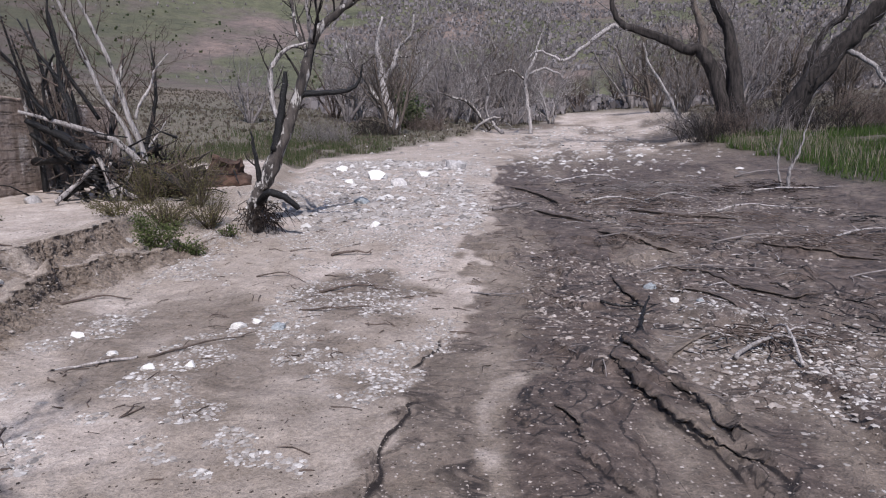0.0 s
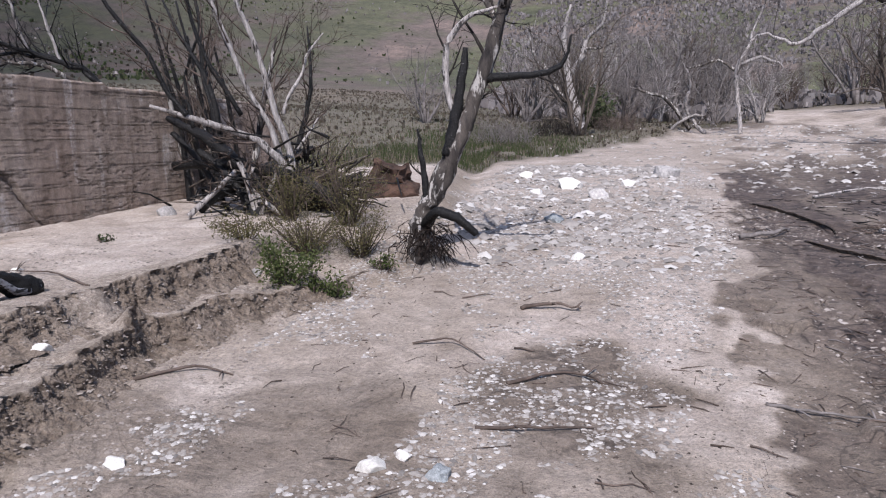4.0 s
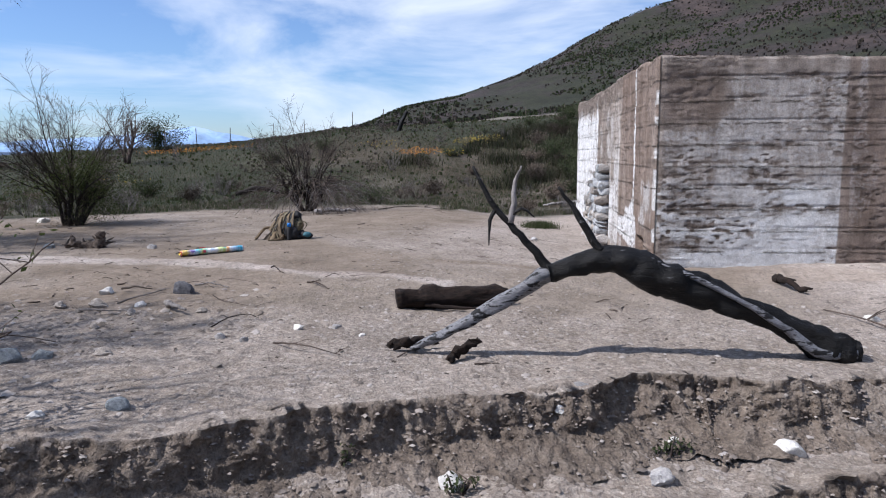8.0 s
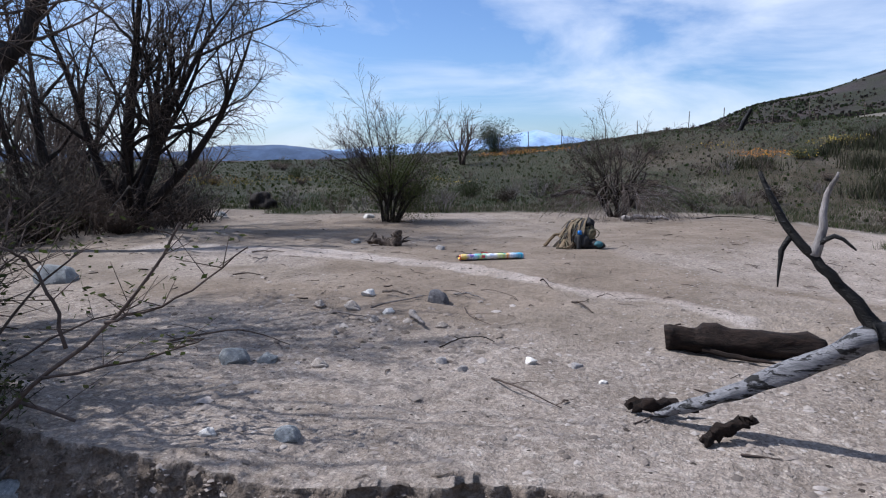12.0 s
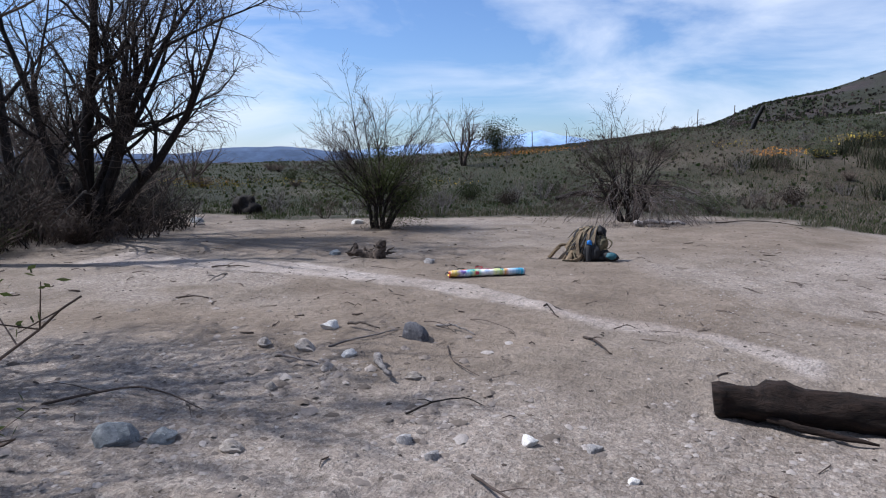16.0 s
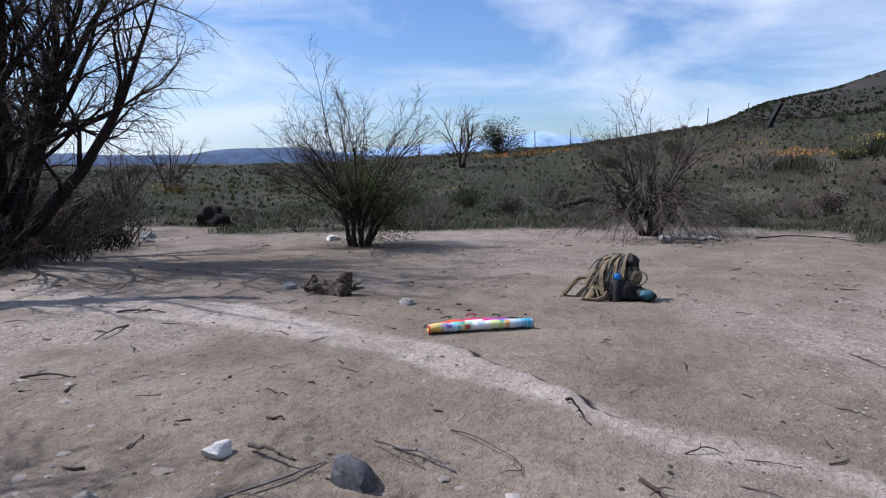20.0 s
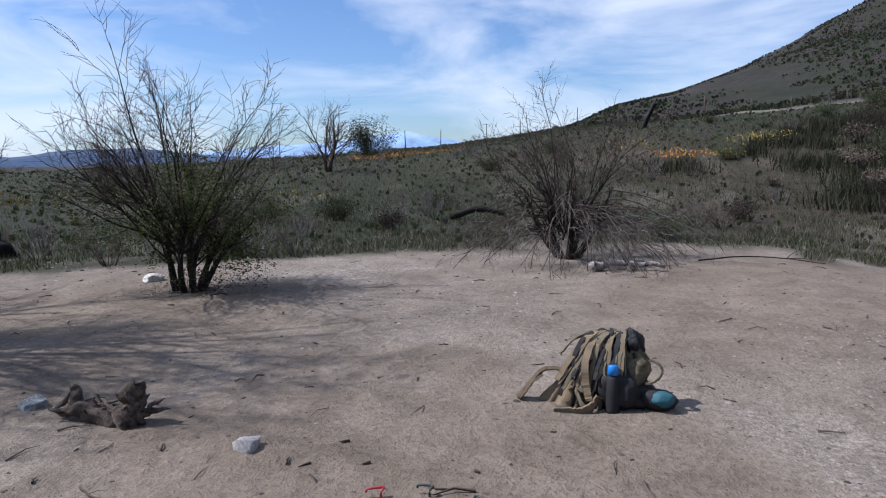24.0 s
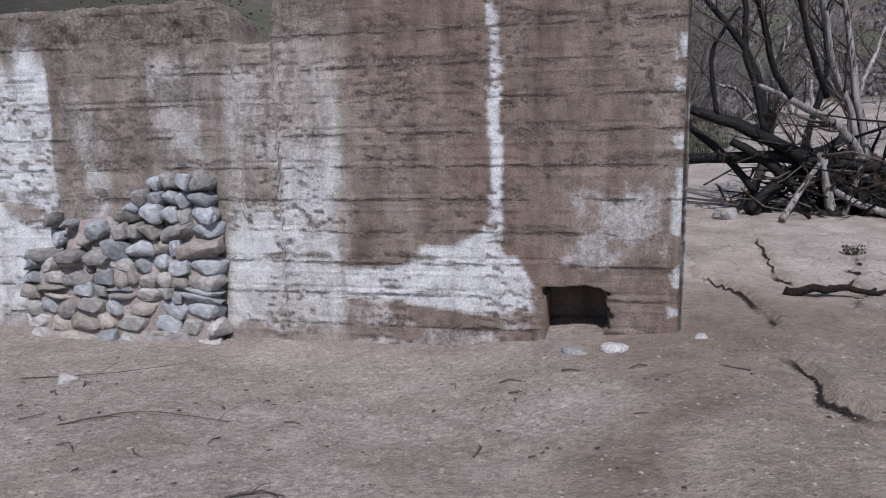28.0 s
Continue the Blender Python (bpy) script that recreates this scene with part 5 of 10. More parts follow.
random.seed(5)
for x, y, s, k, label in (
        (-2.45, 8.1, 0.2, 1, "white angular stone half sunk in gravel"), (-2.0, 8.15, 0.22, 3, "flat blue-grey stone in the gravel"),
        (-2.3, 8.3, 0.13, 4, "small white stone beside a larger one"), (-4.2, 7.7, 0.17, 1, "flat white stone on bare silt"),
        (-2.95, 6.65, 0.15, 1, "cream rounded stone on silt"), (-2.55, 6.7, 0.14, 4, "white stone on silt"), (-3.5, 7.1, 0.12, 1, "pale stone on silt"),
        (-2.1, 18.1, 0.45, 3, "blue-grey boulder on the gravel bar"), (-2.08, 22.3, 0.75, 1, "large white boulder on the gravel bar"),
        (-1.3, 21.0, 0.55, 0, "grey boulder on the gravel bar"), (-2.8, 21.2, 0.4, 1, "pale boulder on the gravel bar"), (-0.6, 22.8, 0.4, 4, "pale boulder on the gravel bar"),
        (0.4, 24.6, 0.8, 0, "grey boulder at the end of the gravel bar"), (-3.4, 24.0, 0.5, 1, "pale boulder on the gravel bar"), (-1.4, 14.6, 0.28, 1, "white stone on silt"),
        (-5.72, 8.75, 0.17, 1, "white stone on the ledge of the bank"), (-5.9, 8.1, 0.1, 4, "pale pebble in the bank"), (-6.05, 7.55, 0.14, 0, "grey stone set in the bank"),
        (-5.95, 7.42, 0.11, 1, "pale stone set in the bank"), (-5.45, 6.7, 0.16, 1, "pale flat stone at the foot of the bank"), (-5.5, 7.9, 0.16, 0, "grey stone on the ledge"),
        (-6.72, 3.8, 0.16, 3, "blue-grey stone beside a similar one"), (-5.68, 4.8, 0.16, 3, "grey stone on the sand"), (-5.52, 4.42, 0.1, 1, "pale stone on the sand"),
        (-9.02, 3.98, 0.27, 5, "dark slate stone on smooth silt"), (-8.95, 3.25, 0.16, 4, "cream stone on smooth silt"), (-8.3, 3.1, 0.15, 7, "grey stone on silt"),
        (-8.0, 3.9, 0.12, 7, "pale stone on silt"), (-8.15, 3.35, 0.08, 7, "small pale stone on silt"), (-7.6, 3.75, 0.1, 7, "small grey stone on silt"),
        (-7.45, 5.5, 0.1, 4, "white stone on coarse sand"), (-7.3, 6.05, 0.07, 1, "white pebble on coarse sand"), (-7.1, 5.15, 0.1, 0, "grey stone on coarse sand"),
        (-12.55, 2.29, 0.17, 0, "rough pale stone on silt"), (-12.85, 0.55, 0.2, 3, "flat grey stone beside a root"), (-17.2, -1.9, 0.3, 1, "white stone by the shrub"),
        (-8.19, -0.6, 0.55, 3, "blue-grey boulder on the sand"), (-5.05, 3.55, 0.24, 3, "grey stone at the lip of the bank"),
        (-16.1, -5.6, 0.35, 3, "grey stone under the tree"), (-15.6, -5.0, 0.2, 0, "grey stone under the tree"), (-10.3, 9.25, 0.13, 6, "white flat stone at the foot of the wall"),
        (-10.95, 9.12, 0.3, 6, "flat pale slab by the drain hole"), (-11.25, 9.1, 0.24, 6, "thin pale slab by the drain hole"), (-8.6, 14.6, 0.4, 0, "pale rounded boulder before the log jam"),
        (-14.9, 8.55, 0.16, 0, "grey stone at the foot of the buttress"), (-5.6, 12.3, 0.2, 0, "grey stone among bank plants"), (-7.6, 10.4, 0.14, 1, "pale stone on sand"),
        (3.2, 9.4, 0.16, 1, "white stone among flood litter"), (3.0, 9.9, 0.2, 3, "blue-grey stone among flood litter"), (3.4, 9.0, 0.12, 3, "blue-grey stone among flood litter")):
    stone(x, y, s, k, random.uniform(0, 360), label)


def scatter_pebbles(name, count, spot, sizes, seed, mat, label, category="gravel", tall=1.0):
    """Countless small stones in one mesh."""
    rng = np.random.RandomState(seed)
    low = np.array([[0.5, 0, 0], [0, 0.5, 0], [-0.5, 0, 0], [0, -0.5, 0], [0.05, 0.03, 0.33], [0.33, 0.33, 0.12], [-0.33, 0.33, 0.15], [-0.33, -0.33, 0.1], [0.33, -0.33, 0.15]])
    lf = np.array([[4, 0, 5], [4, 5, 1], [4, 1, 6], [4, 6, 2], [4, 2, 7], [4, 7, 3], [4, 3, 8], [4, 8, 0]])
    found = spot(rng, count)
    xs, ys = found[0], found[1]
    n = len(xs)
    zs = found[2] if len(found) == 3 else ground_z(xs, ys)
    sz = sizes[0] + (sizes[1] - sizes[0]) * rng.rand(n) ** 3
    ang = rng.rand(n) * 6.28
    c, s = np.cos(ang)[:, None], np.sin(ang)[:, None]
    jig = low[None] * (1 + 0.5 * (rng.rand(n, len(low), 1) - 0.5)) * sz[:, None, None] * np.stack([0.8 + 0.7 * rng.rand(n), 0.8 + 0.3 * rng.rand(n), tall * (0.6 + 0.7 * rng.rand(n))], -1)[:, None]
    px, py = jig[..., 0] * c - jig[..., 1] * s, jig[..., 0] * s + jig[..., 1] * c
    v = np.stack([px + xs[:, None], py + ys[:, None], jig[..., 2] + zs[:, None] - 0.06 * sz[:, None]], -1).reshape(-1, 3)
    f = (lf[None] + (np.arange(n) * len(low))[:, None, None]).reshape(-1, 3)
    me = bpy.data.meshes.new(name)
    me.vertices.add(len(v))
    me.vertices.foreach_set("co", v.astype(np.float32).ravel())
    me.loops.add(f.size)
    me.loops.foreach_set("vertex_index", f.ravel().astype(np.int32))
    me.polygons.add(len(f))
    me.polygons.foreach_set("loop_start", np.arange(0, f.size, 3, dtype=np.int32))
    me.update(calc_edges=True)
    me.materials.append(mat)
    return tagged(new(name, me), label, category, kind="stuff")


def in_wash(rng, n):
    y = 4.5 + 24 * rng.rand(n * 3) ** 1.3
    x = -4.6 + 6.2 * rng.rand(n * 3)
    streaky = grain(x * 1.1, y * 0.55, 0.75, 301) * 0.6 + grain(x, y, 0.25, 302) * 0.4
    ok = (streaky > 0.53 - 0.14 * smooth(11, 17, y)) & (x < -0.3 + 0.1 * (y - 6) + 0.5 * grain(x, y, 0.6, 303))
    return x[ok][:n], y[ok][:n]


def in_litter(rng, n):
    y, x = 5.5 + 15 * rng.rand(n * 4), 1.2 + 8 * rng.rand(n * 4)
    bed = np.exp(-((x - 3.7) / 0.7) ** 2 - ((y - 7.0) / 1.6) ** 2)
    ok = grain(x, y * 0.7, 1.5, 304) * 0.6 + grain(x, y, 0.4, 305) * 0.4 + 0.25 * bed - 0.25 * rng.rand(n * 4) > 0.47
    return x[ok][:n], y[ok][:n]


def on_flat(rng, n):
    x, y = -23 + 18 * rng.rand(n * 3), -8 + 21 * rng.rand(n * 3)
    ok = (side_of(UPPER, x, y) < 0.1) & (grain(x, y, 1.2, 306) * 0.5 + grain(x, y, 0.35, 307) * 0.5 > 0.47) & ~((y > 9.2) & (x < -10)) & (silt_at(x, y) * rng.rand(n * 3) < 0.04)
    return x[ok][:n], y[ok][:n]


def near_edge(rng, n):
    x, y = -8.3 + 4.2 * rng.rand(n * 2), 2.5 + 9.5 * rng.rand(n * 2)
    ok = grain(x, y, 0.5, 308) > 0.35
    return x[ok][:n], y[ok][:n]


scatter_pebbles("wash_gravel", 60000, in_wash, (0.007, 0.065), 11, PEBBLES, "white and grey gravel strewn over the wash", "gravel")
scatter_pebbles("bar_cobbles", 2600, lambda rng, n: (lambda y, x: (x, y))(14 + 14 * rng.rand(n), -4.2 + 5.0 * rng.rand(n)), (0.05, 0.28), 12, PEBBLES, "pale cobbles on the gravel bar", "cobbles")
scatter_pebbles("far_wash_stones", 2600, lambda rng, n: (lambda y: (np.interp(y, [22, 30, 57], [2, 5, 11]) + 4.2 * rng.randn(n), y))(22 + 36 * rng.rand(n)), (0.04, 0.3), 24, PEBBLES, "pale stones strewn up the wash", "stones")
scatter_pebbles("litter_bed", 3200, lambda rng, n: (3.75 + 0.6 * rng.randn(n), 7.3 + 1.3 * rng.randn(n)), (0.012, 0.07), 25, PEBBLES, "bed of angular grey gravel in the mud", "gravel")
scatter_pebbles("litter_gravel", 7000, in_litter, (0.01, 0.09), 13, GRIT, "gravel among flood litter", "gravel")
scatter_pebbles("mud_grit", 14000, lambda rng, n: (-0.6 + 6.5 * rng.rand(n) ** 1.2, 4.0 + 12 * rng.rand(n) ** 1.3), (0.006, 0.03), 18, GRIT, "fine grit on the drying mud", "gravel")
scatter_pebbles("wall_grit", 9000, lambda rng, n: (-16.5 + 7.5 * rng.rand(n), 5.6 + 3.6 * rng.rand(n)), (0.006, 0.028), 19, GRIT, "coarse grit before the wall", "gravel")
scatter_pebbles("flat_gravel", 9000, on_flat, (0.008, 0.045), 14, GRIT, "scattered grit on the sand flat", "gravel")
scatter_pebbles("bank_gravel", 9000, near_edge, (0.008, 0.055), 15, GRIT, "grit along the eroded bank", "gravel")

FLECK = island_material("bark_flecks", [(0.03, 0.024, 0.02), (0.06, 0.047, 0.039), (0.11, 0.09, 0.075)])
scatter_pebbles("flat_flecks", 5200, lambda rng, n: (lambda x, y: (x, y))(-21 + 15 * rng.rand(n) ** 0.8, -5 + 13.8 * rng.rand(n)), (0.006, 0.04), 22, FLECK, "dark bits of bark and soil on the sand flat", "debris", 0.8)
scatter_pebbles("wash_flecks", 8500, lambda rng, n: (lambda x, y: (x, y))(-4.3 + 10 * rng.rand(n), 4.2 + 12 * rng.rand(n) ** 1.3), (0.006, 0.035), 23, FLECK, "dark bits of bark on the wash", "debris", 0.8)
EARTH = island_material("brown_earth_clods", [(0.1, 0.08, 0.066), (0.15, 0.122, 0.102), (0.21, 0.175, 0.148), (0.3, 0.262, 0.232)])


def cut_bank(name, line, y0, y1, noise_of, seed, label, spread):
    """The broken face of the bank: a crusted lip, crumbling layers of earth and a slope of fallen soil."""
    pts = []
    for (ax, ay), (bx, by) in zip(line, line[1:]):
        n = max(2, int(math.hypot(bx - ax, by - ay) / 0.016))
        for k in range(n):
            u = k / n
            pts.append((ax + (bx - ax) * u, ay + (by - ay) * u))
    P = np.array([p for p in pts if y0 <= p[1] <= y1])
    P = np.stack([np.convolve(np.pad(P[:, k], 12, mode="edge"), np.ones(25) / 25, "valid") for k in (0, 1)], -1)
    T = np.gradient(P, axis=0)
    T /= np.linalg.norm(T, axis=1)[:, None]
    out = np.stack([T[:, 1], -T[:, 0]], -1)
    P = P - out * noise_of(P[:, 0], P[:, 1])[:, None]
    run = np.concatenate([[0], np.cumsum(np.hypot(*np.diff(P, axis=0).T))])
    end = smooth(0, 0.5, run) * smooth(run[-1], run[-1] - 0.5, run)
    top = ground_z(*(P - out * 0.22).T)
    foot = ground_z(*(P + out * (spread + 0.12)).T)
    lip = 0.03 + 0.05 * grain(run, run * 0, 0.4, seed) + 0.05 * grain(run, run * 0, 0.16, seed + 1) + 0.04 * (grain(run, run * 0, 0.07, seed + 2) - 0.5)
    share = 0.35 + 0.5 * grain(run, run * 0 + 3, 0.9, seed + 3)
    talus = spread * (0.6 + 0.7 * grain(run, run * 0 + 5, 0.7, seed + 4))
    rows = [(-0.2, 0), (-0.12, 0), (-0.05, 0)]
    NF = 38
    V, red = [], []
    for off, _ in rows:
        q = P + out * off
        V.append(np.column_stack([q, ground_z(q[:, 0], q[:, 1]) + 0.006 * smooth(-0.2, -0.1, off)]))
        red.append(np.zeros(len(P)))
    for k in range(NF + 1):
        t = k / NF
        drop = np.interp(t, [0, 0.06, 0.6, 1], [0, 0.02, 0, 0])
        down = np.where(t < 0.6, share * t / 0.6, share + (1 - share) * ((t - 0.6) / 0.4))
        over = np.where(t < 0.6, 0.0, talus * (max(0.0, t - 0.6) / 0.4) ** 1.15)
        z = top + (foot - 0.03 - top) * down
        layer = np.floor((z + 0.03 * grain(run, run * 0, 0.3, seed + 9)) / 0.06)
        shelf = 0.022 * (lattice(layer.astype(np.int64), np.floor((run + 0.4 * grain(run, z, 0.2, seed + 12)) / 0.9).astype(np.int64), seed + 5) - 0.5)
        spots = [Vector((a, c, d)) for a, c, d in zip(P[:, 0], P[:, 1], z)]
        rough = np.array([0.05 * noise.noise(q * 5.0) + 0.04 * noise.noise(q * 11.0) + 0.03 * noise.noise(q * 24.0) + 0.018 * noise.noise(q * 46.0) for q in spots])
        under = -0.02 * math.exp(-((t - 0.16) / 0.1) ** 2) * smooth(0.3, 0.6, grain(run, run * 0 + 8, 0.35, seed + 10))
        body = smooth(0.0, 0.08, t)
        off = (lip + 0.2 * t + over + body * (shelf * (1 - 0.6 * t) + rough + under)) * end - 0.08 * (1 - end)
        q = P + out * off[:, None]
        low = 0.4 * np.roll(rough, 7) * body
        V.append(np.column_stack([q, np.where(t < 0.03, top + 0.004, z + low) - 0.02 * (1 - end)]))
        # rows of the face take that shade-darkened earth colour
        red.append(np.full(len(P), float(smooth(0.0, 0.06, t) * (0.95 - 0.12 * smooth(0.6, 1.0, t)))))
    V = np.array(V)
    nr, nc = V.shape[:2]
    i = np.arange(nr * nc).reshape(nr, nc)
    q = np.stack([i[:-1, :-1], i[1:, :-1], i[1:, 1:], i[:-1, 1:]], -1).reshape(-1, 4)
    v = V.reshape(-1, 3)
    me = bpy.data.meshes.new(name)
    me.from_pydata(v.tolist(), [], q.tolist())
    me.materials.append(GROUND)
    me.polygons.foreach_set("use_smooth", np.ones(len(me.polygons), bool))
    one, none = np.ones(len(v)), np.zeros(len(v))
    x, y = v[:, 0], v[:, 1]
    zc = zones(x, y)
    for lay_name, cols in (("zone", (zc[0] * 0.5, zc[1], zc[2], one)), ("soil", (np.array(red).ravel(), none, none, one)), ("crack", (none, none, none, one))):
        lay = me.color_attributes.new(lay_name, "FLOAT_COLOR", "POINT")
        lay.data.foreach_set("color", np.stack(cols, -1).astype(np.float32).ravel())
    face = V[6:]

    def on_face(rng, n):
        a, c = rng.randint(0, face.shape[0], n), rng.randint(0, face.shape[1], n)
        q = face[a, c] + 0.01 * rng.randn(n, 3)
        return q[:, 0], q[:, 1], q[:, 2]
    scatter_pebbles(name + "_stones", 420, on_face, (0.01, 0.06), seed + 20, GRIT, "grey pebbles sticking out of the cut bank", "stones", 1.1)
    scatter_pebbles(name + "_crumbs", 7000, on_face, (0.006, 0.03), seed + 21, EARTH, "brown crumbs of earth on the cut bank", "soil", 1.2)
    return tagged(new(name, me), label, "bank", kind="structure")


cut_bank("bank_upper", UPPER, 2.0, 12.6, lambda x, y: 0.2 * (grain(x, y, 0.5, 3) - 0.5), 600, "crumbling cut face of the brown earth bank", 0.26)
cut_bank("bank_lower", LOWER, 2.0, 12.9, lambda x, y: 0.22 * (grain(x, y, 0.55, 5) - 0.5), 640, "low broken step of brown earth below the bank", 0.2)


def along_cut(line, lo, hi, y0, y1):
    def spot(rng, n):
        x, y = -7.2 + 3.8 * rng.rand(n * 8), y0 + (y1 - y0) * rng.rand(n * 8)
        d = side_of(line, x, y)
        ok = (d > lo) & (d < hi) & (grain(x, y, 0.4, 309) > 0.3)
        return x[ok][:n], y[ok][:n]
    return spot


scatter_pebbles("bank_clods", 3200, along_cut(UPPER, 0.3, 0.75, 2.4, 12), (0.008, 0.05), 16, EARTH, "brown clods fallen from the cut bank", "soil", 1.2)
scatter_pebbles("ledge_clods", 2200, along_cut(LOWER, 0.28, 0.65, 2.4, 12.5), (0.008, 0.045), 17, EARTH, "brown clods below the lower ledge", "soil", 1.2)

# ---- stone buttress against the wall ----
buttress = thing("stone_buttress", (0, 0, 0), "broken dry-laid rubble stone buttress against the concrete wall", "masonry")


def on_a(u, z, out):
    p = WC + WA * u - WB * out
    return Vector((p.x, p.y, z))


mv, mf = [], []
MU = [3.86, 4.0, 4.3, 4.55, 4.78, 4.9, 5.3, 5.5, 5.66]
MT = [1.16, 1.18, 1.12, 0.92, 0.84, 0.86, 0.8, 0.52, 0.44]
for i, (u, t) in enumerate(zip(MU, MT)):
    o = 0.15 + 0.02 * math.sin(i * 2.1)
    for z, out in ((-0.6, o + 0.03), (0.1, o), (min(t - 0.12, 0.4), o - 0.02), (t, 0.02), (-0.6, -0.02)):
        mv.append(tuple(on_a(u, z, out)))
for i in range(len(MU) - 1):
    for k in range(4):
        a = i * 5 + k
        mf.append((a, a + 1, a + 6, a + 5))
mf.append(tuple(range(5)))
mf.append(tuple(range(len(mv) - 1, len(mv) - 6, -1)))
part("mortar_core", mesh_of("mortar_core", mv, mf, MORTAR, False), buttress, "pinkish crumbling mortar")


def laid_stone(mat, seed):
    """A squarish fieldstone with worn corners."""
    rng = random.Random(seed)
    bm = bmesh.new()
    bmesh.ops.create_icosphere(bm, subdivisions=3, radius=1.0)
    off = Vector((rng.uniform(-9, 9), rng.uniform(-9, 9), rng.uniform(-9, 9)))
    power = rng.uniform(0.42, 0.62)
    skew, wedge = rng.uniform(-0.22, 0.22), rng.uniform(-0.2, 0.2)
    for v in bm.verts:
        d = v.co.normalized()
        q = Vector([math.copysign(abs(c) ** power, c) for c in d])
        q *= 1 + 0.2 * noise.noise(d * 1.4 + off) + 0.08 * noise.noise(d * 3.5 + off) + 0.03 * noise.noise(d * 9 + off)
        v.co = Vector(((q.x + skew * q.z) * 0.52, q.y * 0.5, q.z * (1 + wedge * q.x) * 0.52))
    for k in range(9):
        nrm = Vector((rng.gauss(0, 1), rng.gauss(0, 0.8), rng.gauss(0, 1))).normalized()
        lim = rng.uniform(0.36, 0.48)
        for v in bm.verts:
            far = v.co.dot(nrm) - lim
            if far > 0:
                v.co -= nrm * far * 0.9
    me = bpy.data.meshes.new("rubble_stone")
    bm.to_mesh(me)
    bm.free()
    me.materials.append(mat)
    me.polygons.foreach_set("use_smooth", np.ones(len(me.polygons), bool))
    me.set_sharp_from_angle(angle=0.6)
    return me


PILE = [laid_stone(m, 40 + k) for k, m in enumerate((RUBBLE, RUBBLE_BLUE, RUBBLE, RUBBLE_WARM, RUBBLE_BLUE, RUBBLE_BLUE, RUBBLE_WARM, RUBBLE, RUBBLE_BLUE, RUBBLE, RUBBLE, RUBBLE_BLUE, RUBBLE_WARM, RUBBLE))]
rng = random.Random(9)


def lay(u, z, w, h, out, tip=13):
    ob = part("rubble_stone", rng.choice(PILE), buttress)
    ob.matrix_world = Matrix.Translation(on_a(u, z, out)) @ pose(0, 0, 0, rng.uniform(-8, 8), rng.uniform(-tip, tip), math.degrees(math.atan2(WA.y, WA.x)) + rng.choice((0, 180)) + rng.uniform(-6, 6)) @ Matrix.Diagonal((w, 0.26, h, 1))


# courses from the ground up: height, and where the course ends
z = -0.42
for h, ends, wide in ((0.27, 5.7, 0.4), (0.15, 5.72, 0.34), (0.15, 5.7, 0.3), (0.12, 5.7, 0.27), (0.13, 5.68, 0.25), (0.14, 5.62, 0.24), (0.16, 4.8, 0.27), (0.14, 4.78, 0.25), (0.15, 4.72, 0.24), (0.14, 4.5, 0.22), (0.13, 4.34, 0.19)):
    u = 3.8 + rng.uniform(-0.03, 0.03)
    while u < ends - 0.06:
        w = min(wide * rng.uniform(0.38, 1.25), ends + 0.06 - u)
        if w > 0.2 and h < 0.14 and rng.random() < 0.08:
            lay(u + w * 0.5, z + h * 0.25, w * 1.02, h * 0.56, 0.1 + rng.uniform(-0.02, 0.02))
            lay(u + w * 0.5, z + h * 0.75, w * 1.02, h * 0.56, 0.1 + rng.uniform(-0.02, 0.02))
        else:
            lay(u + w * 0.5, z + h * 0.5 + rng.uniform(-0.012, 0.012), w * 1.15, h * 1.2, 0.1 - 0.03 * (z + 0.4) + rng.uniform(-0.025, 0.025))
        u += w
    z += h * 0.98
for u, w in ((5.5, 0.38), (5.18, 0.3), (4.92, 0.28)):
    lay(u, 0.52, w, 0.14, 0.12, 2)
for u, zz, w in ((5.42, 0.82, 0.16), (5.24, 0.8, 0.12), (4.95, 0.74, 0.24), (5.1, 0.64, 0.12), (5.36, 0.66, 0.14), (4.7, 0.86, 0.13), (4.56, 0.95, 0.16)):
    lay(u, zz, w, w * 0.8, 0.06, 20)


# ---- driftwood ----
def rounded(profile):
    return [max(p, 0.004) for p in profile]


def limb(parent, name, points, radii, mat, sides=10, steps=5, wobble=0.0, seed=1, label="", lumpy=0.12):
    rg = random.Random(seed)
    pts = bend(points, steps, rg, wobble)
    n = len(pts)
    rr = [float(np.interp(i / (n - 1), np.linspace(0, 1, len(radii)), radii)) for i in range(n)]
    off = rg.uniform(0, 50)
    v, f = [], []
    tube(v, f, pts, rounded(rr), sides, True, lambda i, k: 1 + lumpy * 2 * noise.noise(Vector((off + i * 0.35, math.cos(6.283 * k / sides) * 1.3, math.sin(6.283 * k / sides) * 1.3))))
    return part(name, mesh_of(name, v, f, mat), parent, label)


